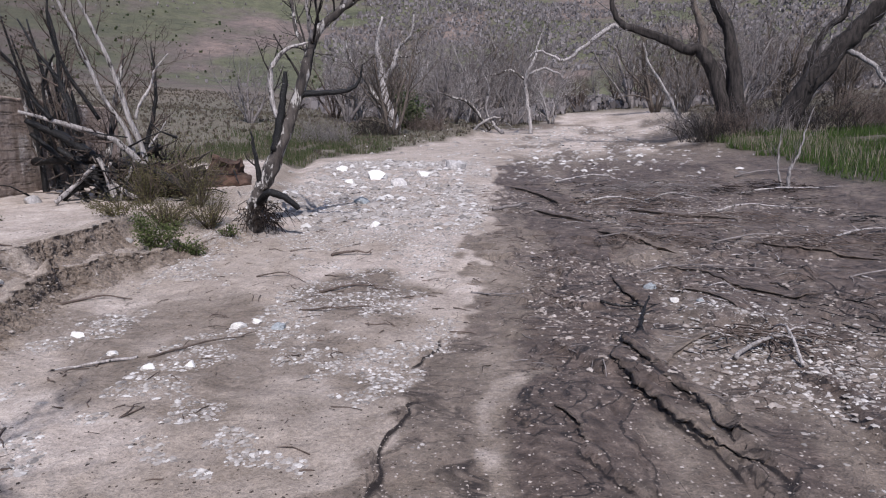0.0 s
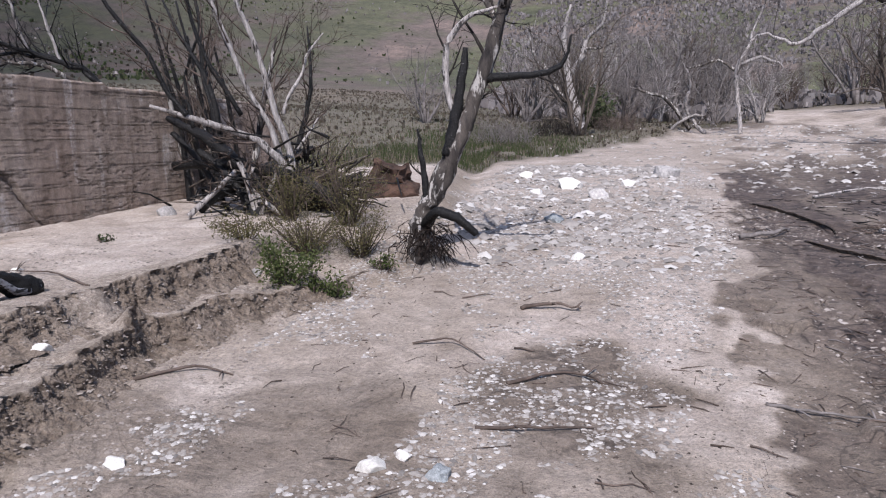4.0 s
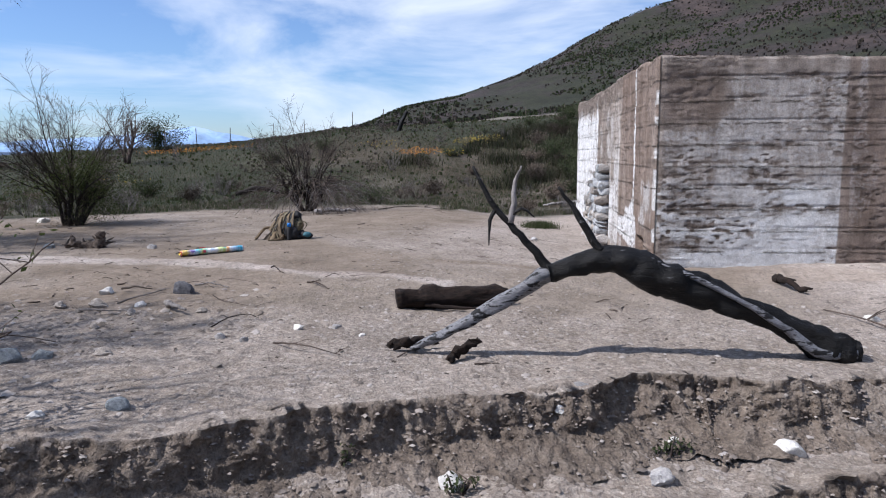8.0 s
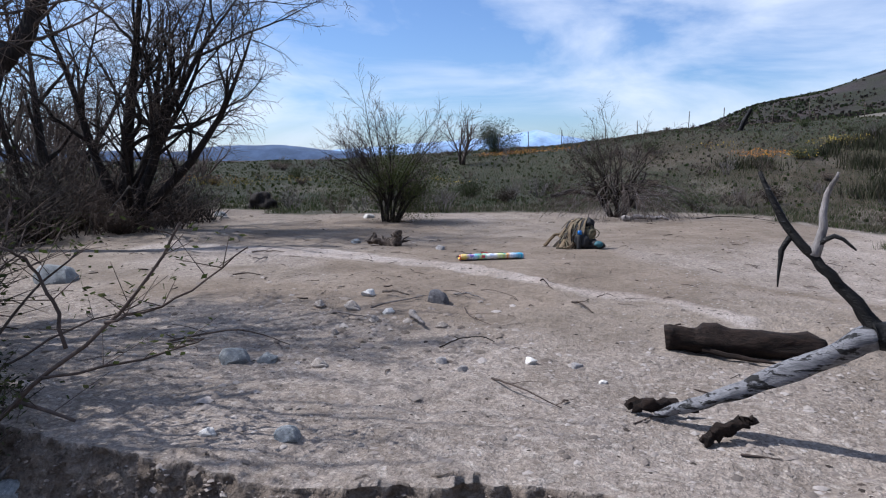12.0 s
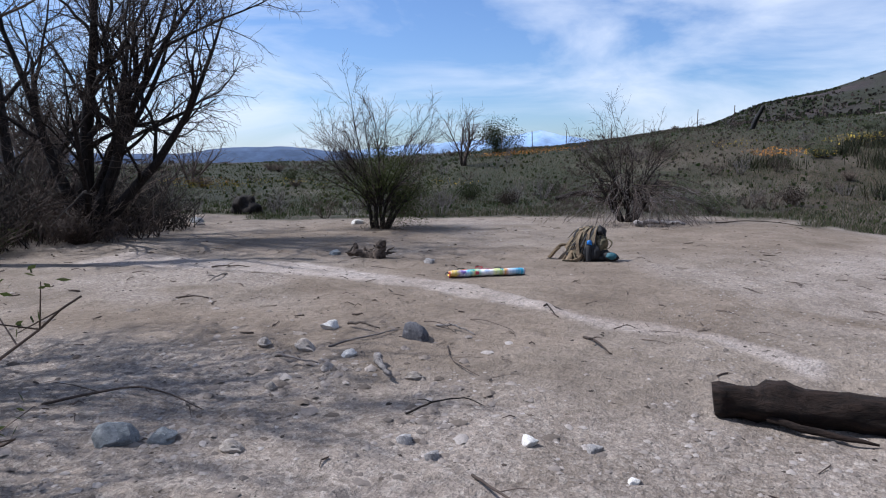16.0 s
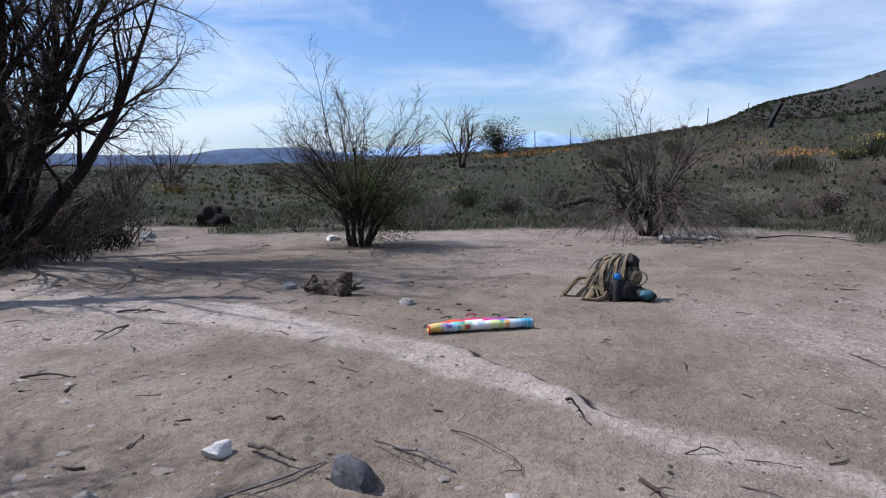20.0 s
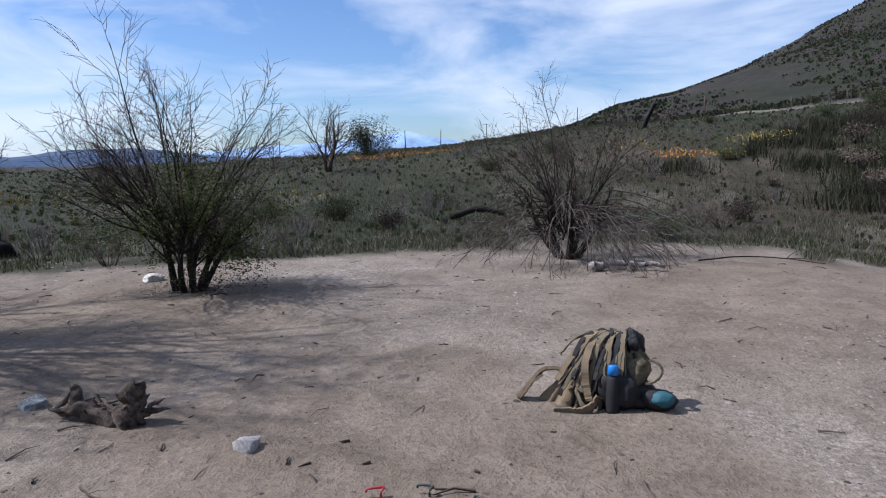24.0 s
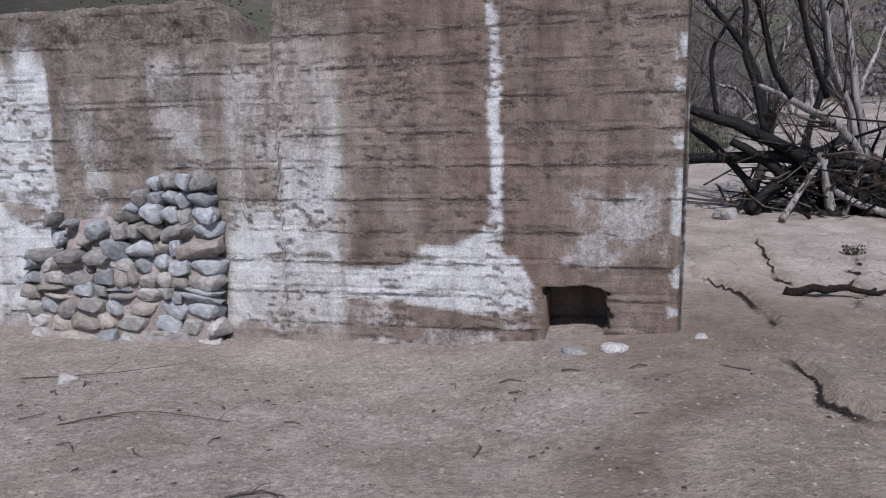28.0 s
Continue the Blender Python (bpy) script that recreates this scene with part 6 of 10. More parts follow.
arch = thing("fallen_branch", (0, 0, 0), "charred arched branch lying on the sand with upright side shoots", "dead branch")
limb(arch, "stem", [(-6.6, 9.66, 0.02), (-6.61, 9.45, 0.06), (-6.63, 9.17, 0.2), (-6.64, 8.85, 0.34), (-6.67, 8.48, 0.48), (-6.68, 8.18, 0.59), (-6.7, 7.92, 0.69), (-6.71, 7.66, 0.65), (-6.72, 7.44, 0.6)],
     [0.1, 0.125, 0.085, 0.085, 0.115, 0.12, 0.1, 0.078, 0.066], CHAR, 22, 7, 0.008, 3, "black charred stem with a glossy cracked skin", 0.16)
limb(arch, "strand", [(-6.52, 9.6, 0.03), (-6.53, 9.32, 0.05), (-6.53, 9.12, 0.2), (-6.54, 8.8, 0.4), (-6.58, 8.45, 0.58), (-6.62, 8.2, 0.68)], [0.03, 0.04, 0.028, 0.02, 0.016, 0.006], SILVER, 9, 5, 0.004, 14, "pale split strand along the black stem", 0.3)
limb(arch, "stem", [(-6.72, 7.46, 0.605), (-6.73, 7.25, 0.47), (-6.75, 6.9, 0.25), (-6.77, 6.6, 0.09), (-6.78, 6.45, 0.03)], [0.062, 0.05, 0.042, 0.034, 0.014], SILVER, 14, 5, 0.008, 9, "thin end burnt silver and black", 0.25)
limb(arch, "shoot", [(-6.72, 7.46, 0.62), (-6.73, 7.32, 0.79), (-6.73, 7.17, 0.95), (-6.74, 7.03, 1.12), (-6.75, 6.91, 1.36)], [0.042, 0.03, 0.024, 0.02, 0.01], CHAR, 8, 4, 0.006, 4)
limb(arch, "shoot", [(-6.73, 7.17, 0.96), (-6.73, 7.2, 1.1), (-6.74, 7.2, 1.22), (-6.73, 7.25, 1.36)], [0.03, 0.02, 0.016, 0.006], BLEACHED, 7, 4, 0.003, 5, "bleached pointed shoot")
limb(arch, "shoot", [(-6.7, 7.82, 0.74), (-6.71, 7.71, 0.92), (-6.72, 7.62, 1.06), (-6.72, 7.51, 1.21)], [0.035, 0.025, 0.02, 0.01], CHAR, 7, 4, 0.006, 6)
limb(arch, "shoot", [(-6.74, 7.08, 1.06), (-6.72, 7.03, 0.98), (-6.7, 7.02, 0.8)], [0.02, 0.014, 0.004], CHAR, 6, 4, 0.003, 7, "broken splinter hanging down")
limb(arch, "shoot", [(-6.73, 7.15, 0.98), (-6.7, 7.25, 1.06), (-6.68, 7.34, 1.0)], [0.015, 0.012, 0.004], CHAR, 6, 3, 0.003, 8)
log = thing("log", (0, 0, 0), "thick brown rotten log lying on the sand", "log")
limb(log, "trunk", [(-8.34, 6.27, 0.075), (-8.38, 6.55, 0.075), (-8.42, 6.93, 0.075), (-8.46, 7.33, 0.08)], [0.09, 0.11, 0.105, 0.095], BROWN_LOG, 18, 6, 0.012, 12, "", 0.22)
limb(log, "splinter", [(-8.27, 6.55, 0.03), (-8.21, 6.8, 0.015), (-8.17, 7.05, 0.01)], [0.02, 0.02, 0.006], BROWN_LOG, 6, 3, 0.004, 13)
for pts, rad, label, mat in (
        ([(-6.85, 6.3, 0.05), (-6.8, 6.42, 0.07), (-6.9, 6.52, 0.06), (-6.95, 6.66, 0.03)], [0.03, 0.042, 0.036, 0.014], "short gnarled root stump by a fallen branch", BROWN_LOG),
        ([(-6.55, 6.72, 0.02), (-6.6, 6.78, 0.06), (-6.68, 6.88, 0.1), (-6.72, 6.94, 0.12)], [0.026, 0.034, 0.034, 0.02], "brown broken stub of wood", BROWN_LOG)):
    stub = thing("wood_stub", (0, 0, gz(pts[0][0], pts[0][1])), label, "dead wood")
    limb(stub, "stub", pts, [q * 0.85 for q in rad], mat, 11, 6, 0.014, int(rad[1] * 1000), "", 0.6)


def stick(pts, r, label, mat=None, seed=0, forks=2):
    """A stick lying on the ground: points are plan positions with a height over the ground."""
    if pts[0][0] < -6.9 and r < 0.03 or pts[0][0] > 2.5 and pts[0][1] > 10:
        r = r * 0.6
    s = thing("stick", (pts[0][0], pts[0][1], gz(pts[0][0], pts[0][1])), label, "stick", "driftwood sticks")
    base = Vector((pts[0][0], pts[0][1], gz(pts[0][0], pts[0][1])))
    P = [Vector((x, y, gz(x, y) + h + r * 0.6)) - base for x, y, h in pts]
    rg = random.Random(seed)
    runs = []
    main = bend(P, 5, rg, r * 0.5)
    n = len(main)
    runs.append((main, [r * (1 - 0.7 * i / n) for i in range(n)]))
    for k in range(forks):
        i = rg.randrange(n // 3, n - 1)
        d = (main[i] - main[i - 1]).normalized()
        d = Vector((d.x * 0.6 - d.y * rg.choice((-1, 1)), d.y * 0.6 + d.x * rg.choice((-1, 1)), 0.15)).normalized()
        q = main[i]
        ln = rg.uniform(0.1, 0.3) * (P[-1] - P[0]).length
        runs.append(([q, q + d * ln * 0.5 + Vector((0, 0, 0.01)), q + d * ln], [r * 0.5, r * 0.4, r * 0.15]))
    me = tubes_mesh("stick", runs[:1], 6, mat or TWIG)
    part("stem", me, s)
    for run in runs[1:]:
        part("side_twig", tubes_mesh("side_twig", [run], 4, mat or TWIG), s)
    return s


for pts, r, label, mat in (
        ([(-1.9, 8.9, 0), (-1.5, 9.0, 0.03), (-1.0, 9.15, 0)], 0.018, "dark stick lying on pale silt", TWIG),
        ([(-3.1, 7.0, 0), (-2.6, 7.35, 0.03), (-2.3, 7.75, 0)], 0.014, "long thin dark stick on silt", TWIG),
        ([(-2.9, 10.6, 0), (-2.5, 10.7, 0.05), (-2.1, 10.4, 0)], 0.014, "forked dark twig on silt", TWIG),
        ([(-1.8, 9.9, 0), (-1.3, 10.2, 0.02), (-0.9, 10.1, 0)], 0.02, "dark stick at the edge of a gravel patch", TWIG),
        ([(-1.95, 12.0, 0), (-1.6, 12.1, 0.05), (-1.25, 12.0, 0.02)], 0.03, "short dark stick among gravel", TWIG),
        ([(2.3, 7.9, 0), (2.5, 8.5, 0.06), (2.75, 9.1, 0.12)], 0.028, "straight dark stick on cracked mud", CHAR),
        ([(2.1, 9.1, 0), (2.4, 9.0, 0.05), (2.8, 9.2, 0)], 0.022, "dark curved stick on cracked mud", CHAR),
        ([(0.4, 10.0, 0), (0.8, 9.9, 0.02), (1.2, 9.7, 0)], 0.02, "pale ended stick on mud", TWIG_GREY),
        ([(3.0, 6.9, 0.02), (3.5, 7.3, 0.1), (4.0, 7.3, 0.02)], 0.028, "bleached crooked branch on flood litter", BLEACHED),
        ([(3.6, 6.7, 0.02), (3.75, 7.4, 0.2), (3.8, 7.9, 0.02)], 0.02, "bleached branch over flood litter", BLEACHED),
        ([(3.2, 11.0, 0), (4.0, 11.2, 0.05), (5.2, 11.0, 0.02)], 0.03, "grey stick among flood litter", TWIG_GREY),
        ([(5.0, 12.8, 0.02), (5.9, 13.0, 0.1), (6.7, 12.7, 0.02)], 0.035, "crooked grey branch among flood litter", TWIG_GREY),
        ([(3.6, 17.4, 0.05), (4.3, 17.6, 0.2), (5.2, 17.5, 0.05)], 0.06, "bleached branch in a drift of litter", BLEACHED),
        ([(5.2, 17.8, 0.05), (6.0, 18.0, 0.2), (6.8, 17.7, 0.05)], 0.05, "bleached branch in a drift of litter", BLEACHED),
        ([(1.2, 16.6, 0.02), (1.8, 16.9, 0.08), (2.2, 17.6, 0.02)], 0.05, "grey stick beside a wet channel", TWIG_GREY),
        ([(3.0, 13.2, 0.02), (3.9, 13.5, 0.08), (4.7, 13.3, 0.02)], 0.035, "grey drift branch on dark mud", TWIG_GREY),
        ([(6.4, 16.2, 0.02), (7.3, 16.5, 0.12), (8.3, 16.2, 0.02)], 0.05, "bleached drift branch on the wash", BLEACHED),
        ([(4.6, 14.4, 0.02), (5.3, 14.2, 0.1), (6.2, 14.5, 0.02)], 0.04, "dark drift branch on the wash", TWIG),
        ([(7.4, 13.0, 0.02), (8.2, 13.3, 0.1), (9.2, 13.0, 0.02)], 0.04, "bleached drift branch on the wash", BLEACHED),
        ([(9.0, 21.5, 0.02), (10.0, 21.8, 0.1), (11.2, 21.4, 0.02)], 0.06, "grey drift branch below the far bank", TWIG_GREY),
        ([(3.4, 21.0, 0.02), (4.6, 21.4, 0.15), (5.6, 21.1, 0.02)], 0.06, "bleached drift branch on the wash", BLEACHED),
        ([(8.0, 18.6, 0.03), (9.0, 18.7, 0.1), (10.2, 18.5, 0.03)], 0.05, "bleached branch by a dead sapling", BLEACHED),
        ([(6.2, 10.4, 0), (7.2, 10.6, 0.05), (8.2, 10.3, 0)], 0.03, "grey stick among flood litter", TWIG_GREY),
        ([(-7.0, 5.4, 0), (-6.8, 5.65, 0.05), (-6.7, 5.95, 0.01)], 0.013, "forked twig on coarse sand", TWIG),
        ([(-6.75, 2.8, 0), (-7.1, 3.2, 0.06), (-7.1, 3.7, 0.01)], 0.009, "forked twig in the shade", TWIG),
        ([(-8.5, 3.55, 0), (-8.75, 3.7, 0.02), (-9.1, 3.8, 0)], 0.016, "grey stick on smooth silt", TWIG_GREY),
        ([(-8.9, 4.35, 0), (-8.5, 4.6, 0.01), (-8.2, 5.0, 0.01)], 0.01, "thin dark twig on smooth silt", TWIG),
        ([(-9.6, 5.2, 0), (-9.4, 5.35, 0.03), (-9.25, 5.5, 0)], 0.02, "dark stick by the shallow channel", TWIG),
        ([(-9.4, 4.0, 0), (-9.35, 4.2, 0.03), (-9.3, 4.4, 0)], 0.018, "bleached stick on smooth silt", BLEACHED),
        ([(-19.2, 3.7, 0.02), (-19.4, 4.1, 0.05), (-19.3, 4.7, 0.02)], 0.07, "bleached white branch below a bare shrub", BLEACHED),
        ([(-20.2, 5.2, 0.05), (-20.3, 6.0, 0.1), (-20.2, 6.9, 0.05)], 0.022, "brown fallen branch below a bare shrub", BROWN_LOG),
        ([(-12.9, -0.6, 0), (-12.6, -0.3, 0.02), (-12.3, -0.1, 0)], 0.012, "thin twig on sand", TWIG),
        ([(-14.3, 7.6, 0), (-13.9, 7.8, 0.02), (-13.3, 7.7, 0)], 0.009, "dark stick on grit before the wall", TWIG),
        ([(-15.3, 8.6, 0), (-14.6, 8.7, 0.02), (-14.1, 8.9, 0.05)], 0.008, "dark stick at the foot of the buttress", TWIG),
        ([(-13.0, 6.6, 0), (-12.8, 6.75, 0.01), (-12.65, 6.75, 0)], 0.012, "short twig on grit", TWIG),
        ([(-12.3, 6.2, 0), (-12.0, 6.4, 0.01)], 0.01, "short twig on grit", TWIG),
        ([(-6.2, 9.9, 0), (-7.1, 10.3, 0.03), (-8.0, 10.2, 0)], 0.014, "dark stick on pale sand by the wall", TWIG),
        ([(-9.3, 10.4, 0), (-8.9, 10.3, 0.04), (-8.5, 10.3, 0.02)], 0.05, "dark lump of wood at the wall", BROWN_LOG),
        ([(-9.74, 4.16, 0), (-9.66, 4.34, 0.03), (-9.53, 4.61, 0.02), (-9.4, 4.7, 0)], 0.008, "long thin dark twig on silt", TWIG),
        ([(-9.37, 3.9, 0.03), (-9.29, 4.09, 0.06), (-9.26, 4.26, 0)], 0.008, "forked dark twig behind a slate stone", TWIG),
        ([(-10.02, 5.34, 0), (-10.07, 5.43, 0.03), (-10.1, 5.52, 0)], 0.009, "thin dark twig in the shallow channel", TWIG),
        ([(-10.06, 5.62, 0), (-10.05, 5.74, 0.01), (-10.04, 5.87, 0)], 0.006, "thin dark twig in the shallow channel", TWIG),
        ([(-9.74, 5.62, 0), (-9.7, 5.74, 0.01), (-9.66, 5.85, 0)], 0.007, "thin dark twig on silt", TWIG),
        ([(-10.37, 4.62, 0.01), (-10.3, 4.68, 0.03), (-10.18, 4.78, 0)], 0.016, "dark stub of wood at the shallow channel", BROWN_LOG),
        ([(-10.99, 6.05, 0), (-10.93, 6.15, 0.01), (-10.88, 6.25, 0)], 0.008, "thin dark twig on silt", TWIG),
        ([(-10.7, 0.45, 0), (-10.45, 0.6, 0.03), (-10.2, 0.66, 0)], 0.02, "grey splintered stick on grit", TWIG_GREY),
        ([(-11.06, -0.15, 0), (-11.15, 0.1, 0.02), (-11.22, 0.35, 0)], 0.02, "dark stick half buried in grit", TWIG),
        ([(-9.3, 1.1, 0), (-9.4, 1.25, 0.03), (-9.5, 1.4, 0)], 0.018, "dark frayed twig on silt", TWIG),
        ([(-11.95, 1.75, 0), (-11.85, 1.95, 0.02), (-11.9, 2.15, 0)], 0.01, "dark crooked twig in the channel", TWIG),
        ([(-5.2, 9.2, 0), (-4.8, 9.6, 0.04), (-4.4, 9.6, 0)], 0.02, "dark stick at the foot of the bank", TWIG),
        ([(-3.2, 7.0, 0), (-3.6, 6.7, 0.02), (-3.9, 6.6, 0)], 0.018, "bleached stick on silt", BLEACHED)):
    stick(pts, r, label, mat, seed=int(1000 * r) + len(label))


def twig_litter(name, count, spot, seed, label, size=(0.06, 0.3), mat=None):
    rg = random.Random(seed)
    v, f = [], []
    for _ in range(count):
        x, y = spot(rg)
        a, ln = rg.uniform(0, 6.28), rg.uniform(*size)
        z = gz(x, y)
        x2, y2 = x + math.cos(a) * ln, y + math.sin(a) * ln
        r = rg.uniform(0.003, 0.009)
        mid = ((x + x2) / 2 + rg.uniform(-0.15, 0.15) * ln, (y + y2) / 2 + rg.uniform(-0.15, 0.15) * ln, (z + gz(x2, y2)) / 2 + rg.uniform(0.005, 0.03))
        tube(v, f, [(x, y, z + r), mid, (x2, y2, gz(x2, y2) + r)], [r, r * 0.9, r * 0.4], 3, False)
    return tagged(new(name, mesh_of(name, v, f, mat or TWIG)), label, "twigs", kind="stuff")


def litter_spot(rg):
    while True:
        x, y = rg.uniform(0.8, 10), rg.uniform(5.5, 21)
        if grain(x, y * 0.7, 1.5, 304) > 0.45:
            return x, y


twig_litter("flood_twigs", 1300, litter_spot, 21, "brown flood twigs caught on the wash", (0.05, 0.28))
twig_litter("pale_flood_twigs", 600, litter_spot, 22, "bleached flood twigs caught on the wash", (0.05, 0.3), TWIG_GREY)
twig_litter("wash_twigs", 110, lambda rg: (rg.uniform(-4.3, 1.0), rg.uniform(4.5, 20)), 23, "small dark twigs strewn on silt")
twig_litter("flat_twigs", 260, lambda rg: (rg.uniform(-21, -6), rg.uniform(-6, 8.8)), 24, "small twigs strewn on the sand flat", (0.04, 0.22))

# dried mud crusts that end in broken lips
def mud_crust(points, tall, wide, seed):
    rng = random.Random(seed)
    line = bend([(x, y, 0) for x, y in points], 9, rng, 0.0)
    v, f, front = [], [], []
    for k, p in enumerate(line):
        a, b = line[max(0, k - 1)], line[min(len(line) - 1, k + 1)]
        d = Vector((b[0] - a[0], b[1] - a[1], 0)).normalized()
        side = Vector((-d.y, d.x, 0))
        ease = min(1.0, 0.12 + 4.0 * min(k, len(line) - 1 - k) / len(line))
        h = 0.75 * tall * ease * (0.85 + 0.3 * rng.random())
        jag = 0.035 * noise.noise(Vector((k * 0.31, seed * 1.7, 0))) + 0.012 * noise.noise(Vector((k * 0.9, seed * 1.7, 5)))
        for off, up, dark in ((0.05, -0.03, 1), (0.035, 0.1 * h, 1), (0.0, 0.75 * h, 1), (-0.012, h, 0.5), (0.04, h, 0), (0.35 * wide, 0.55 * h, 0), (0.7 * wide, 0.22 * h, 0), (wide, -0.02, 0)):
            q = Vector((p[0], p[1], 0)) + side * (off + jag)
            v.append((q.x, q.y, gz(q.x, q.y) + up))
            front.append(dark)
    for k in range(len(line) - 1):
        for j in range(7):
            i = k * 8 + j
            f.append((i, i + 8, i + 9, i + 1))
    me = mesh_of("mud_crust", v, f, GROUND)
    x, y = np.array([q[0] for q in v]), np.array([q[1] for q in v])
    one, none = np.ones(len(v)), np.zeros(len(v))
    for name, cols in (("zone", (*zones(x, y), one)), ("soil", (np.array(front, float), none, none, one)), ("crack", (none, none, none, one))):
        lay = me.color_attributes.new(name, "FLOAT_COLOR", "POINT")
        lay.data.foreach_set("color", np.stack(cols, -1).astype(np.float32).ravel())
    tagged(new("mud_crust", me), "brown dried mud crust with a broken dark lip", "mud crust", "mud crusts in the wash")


for k, (points, tall, wide) in enumerate((
        ([(2.59, 10.58), (2.53, 9.65), (2.63, 9.29), (2.58, 8.82)], 0.06, 0.45),
        ([(2.93, 8.13), (2.24, 7.9), (2.01, 7.61), (2.03, 7.03), (2.1, 6.66)], 0.05, 0.3),
        ([(2.1, 6.66), (2.64, 7.4), (3.2, 7.92)], 0.045, 0.25),
        ([(1.71, 6.79), (1.78, 6.69), (1.82, 6.34), (1.87, 6.12), (1.93, 5.74), (1.99, 5.5), (2.06, 5.25), (2.14, 5.08), (2.3, 4.7)], 0.06, 0.2),
        ([(2.08, 6.41), (2.25, 6.15), (2.33, 5.85), (2.3, 5.44), (2.4, 5.05)], 0.04, 0.35),
        ([(1.96, 20.54), (2.65, 18.93), (2.93, 17.42)], 0.09, 0.7), ([(2.19, 16.55), (2.57, 15.57), (3.08, 14.93)], 0.08, 0.6),
        ([(3.16, 14.14), (3.67, 12.73), (4.13, 12.15)], 0.07, 0.6), ([(1.95, 7.41), (1.73, 6.93), (1.79, 6.72)], 0.045, 0.22),
        ([(3.6, 11.2), (4.2, 10.6), (4.6, 9.9), (5.2, 9.5)], 0.055, 0.5), ([(4.4, 16.6), (5.3, 15.6), (6.4, 15.0)], 0.08, 0.7), ([(3.3, 9.9), (3.7, 9.4), (3.9, 8.8)], 0.045, 0.4), ([(5.8, 12.8), (6.5, 12.0), (7.4, 11.6)], 0.06, 0.6),
        ([(0.94, 5.68), (1.05, 5.34), (1.05, 5.11), (1.07, 4.95)], 0.045, 0.3))):
    mud_crust(points, tall, wide, 500 + k)

# twigs left by the flood
def flood_litter(name, count, area, lengths, mat, seed, label, gap):
    rng = random.Random(seed)
    lines = []
    while len(lines) < count:
        x, y = rng.uniform(area[0], area[1]), rng.uniform(area[2], area[3])
        if float(grain(np.array([x]), np.array([y * 0.6]), 1.3, seed)[0]) * 0.7 + 0.3 * rng.random() < gap:
            continue
        ln = rng.uniform(*lengths) * rng.uniform(0.4, 1.0)
        a = rng.gauss(-0.6, 1.3)
        d = Vector((math.cos(a), math.sin(a), 0))
        r = rng.uniform(0.004, 0.011)
        pts = []
        for s in (-0.5, -0.15, 0.2, 0.5):
            q = Vector((x, y, 0)) + d * (s * ln) + Vector((rng.gauss(0, 0.07), rng.gauss(0, 0.07), 0)) * ln
            pts.append(Vector((q.x, q.y, gz(q.x, q.y) + r * 0.6 + abs(rng.gauss(0, 0.03)) * ln)))
        lines.append((pts, [r, r * 0.9, r * 0.7, r * 0.35]))
    tagged(new(name, tubes_mesh(name, lines, 4, mat)), label, "twigs", kind="stuff")


flood_litter("dark_flood_litter", 560, (2.4, 9.5, 7.0, 21.0), (0.1, 0.55), CHAR, 531, "dark twigs and bark left on the mud by a flood", 0.5)
flood_litter("pale_flood_litter", 330, (2.6, 10.0, 7.0, 22.0), (0.1, 0.6), BLEACHED, 532, "pale broken twigs left on the mud by a flood", 0.5)
flood_litter("wash_twigs", 150, (-4.2, 2.2, 4.3, 18.0), (0.06, 0.4), TWIG, 533, "small dark twigs over the silt of the wash", 0.45)
flood_litter("flat_twigs", 110, (-18.5, -7.6, -5.0, 6.5), (0.04, 0.2), TWIG, 534, "small dark twigs scattered over the sand flat", 0.5)

CLODS = island_material("dry_clods", [(0.09, 0.072, 0.06), (0.14, 0.116, 0.097), (0.19, 0.16, 0.136), (0.25, 0.215, 0.187)])
scatter_pebbles("flat_clods", 260, lambda rng, n: (-7.7 + 0.75 * rng.randn(n), 3.9 + 0.75 * rng.randn(n)), (0.012, 0.1), 26, CLODS, "dry crumbling clods of earth on the sand flat", "clods", 1.1)
for x, y, s, k, label in ((-8.37, 3.44, 0.19, 7, "upright brown clod with a pale crest"), (-8.34, 3.83, 0.12, 1, "pale broken clod on silt"), (-8.12, 4.5, 0.12, 7, "brown clod on silt"), (-7.22, 4.93, 0.1, 0, "grey stone on coarse sand"),
                          (-6.77, 4.22, 0.13, 7, "dark clod on shaded sand"), (-7.54, 5.8, 0.09, 0, "grey stone on coarse sand"), (-6.58, 3.62, 0.26, 3, "blue-grey stone split by a white vein")):
    stone(x, y, s, k, random.uniform(0, 360), label)
stick([(-8.3, 4.1, 0.02), (-8.1, 4.26, 0.05), (-7.98, 4.4, 0.03)], 0.03, "pale split piece of bark on silt", BLEACHED, 611, 1)
stick([(-9.05, 3.36, 0.02), (-9.0, 3.52, 0.05), (-8.99, 3.7, 0.03)], 0.024, "brown bent stick on smooth silt", BARK, 612, 1)
stick([(-8.1, 3.4, 0.02), (-8.04, 3.6, 0.04), (-8.06, 3.78, 0.02)], 0.018, "weathered grey stick on silt", TWIG_GREY, 613, 0)
stick([(-7.55, 4.75, 0.0), (-7.62, 4.88, 0.06), (-7.78, 5.0, 0.06), (-7.85, 5.08, 0.02)], 0.011, "thin dark arching stick on coarse sand", BARK_DARK, 614, 1)
scatter_pebbles("flat_stones", 240, lambda rng, n: (-9.4 + 4.0 * rng.rand(n), 0.6 + 4.6 * rng.rand(n)), (0.02, 0.1), 21, GRIT, "small angular stones and clods on the sand flat", "stones")


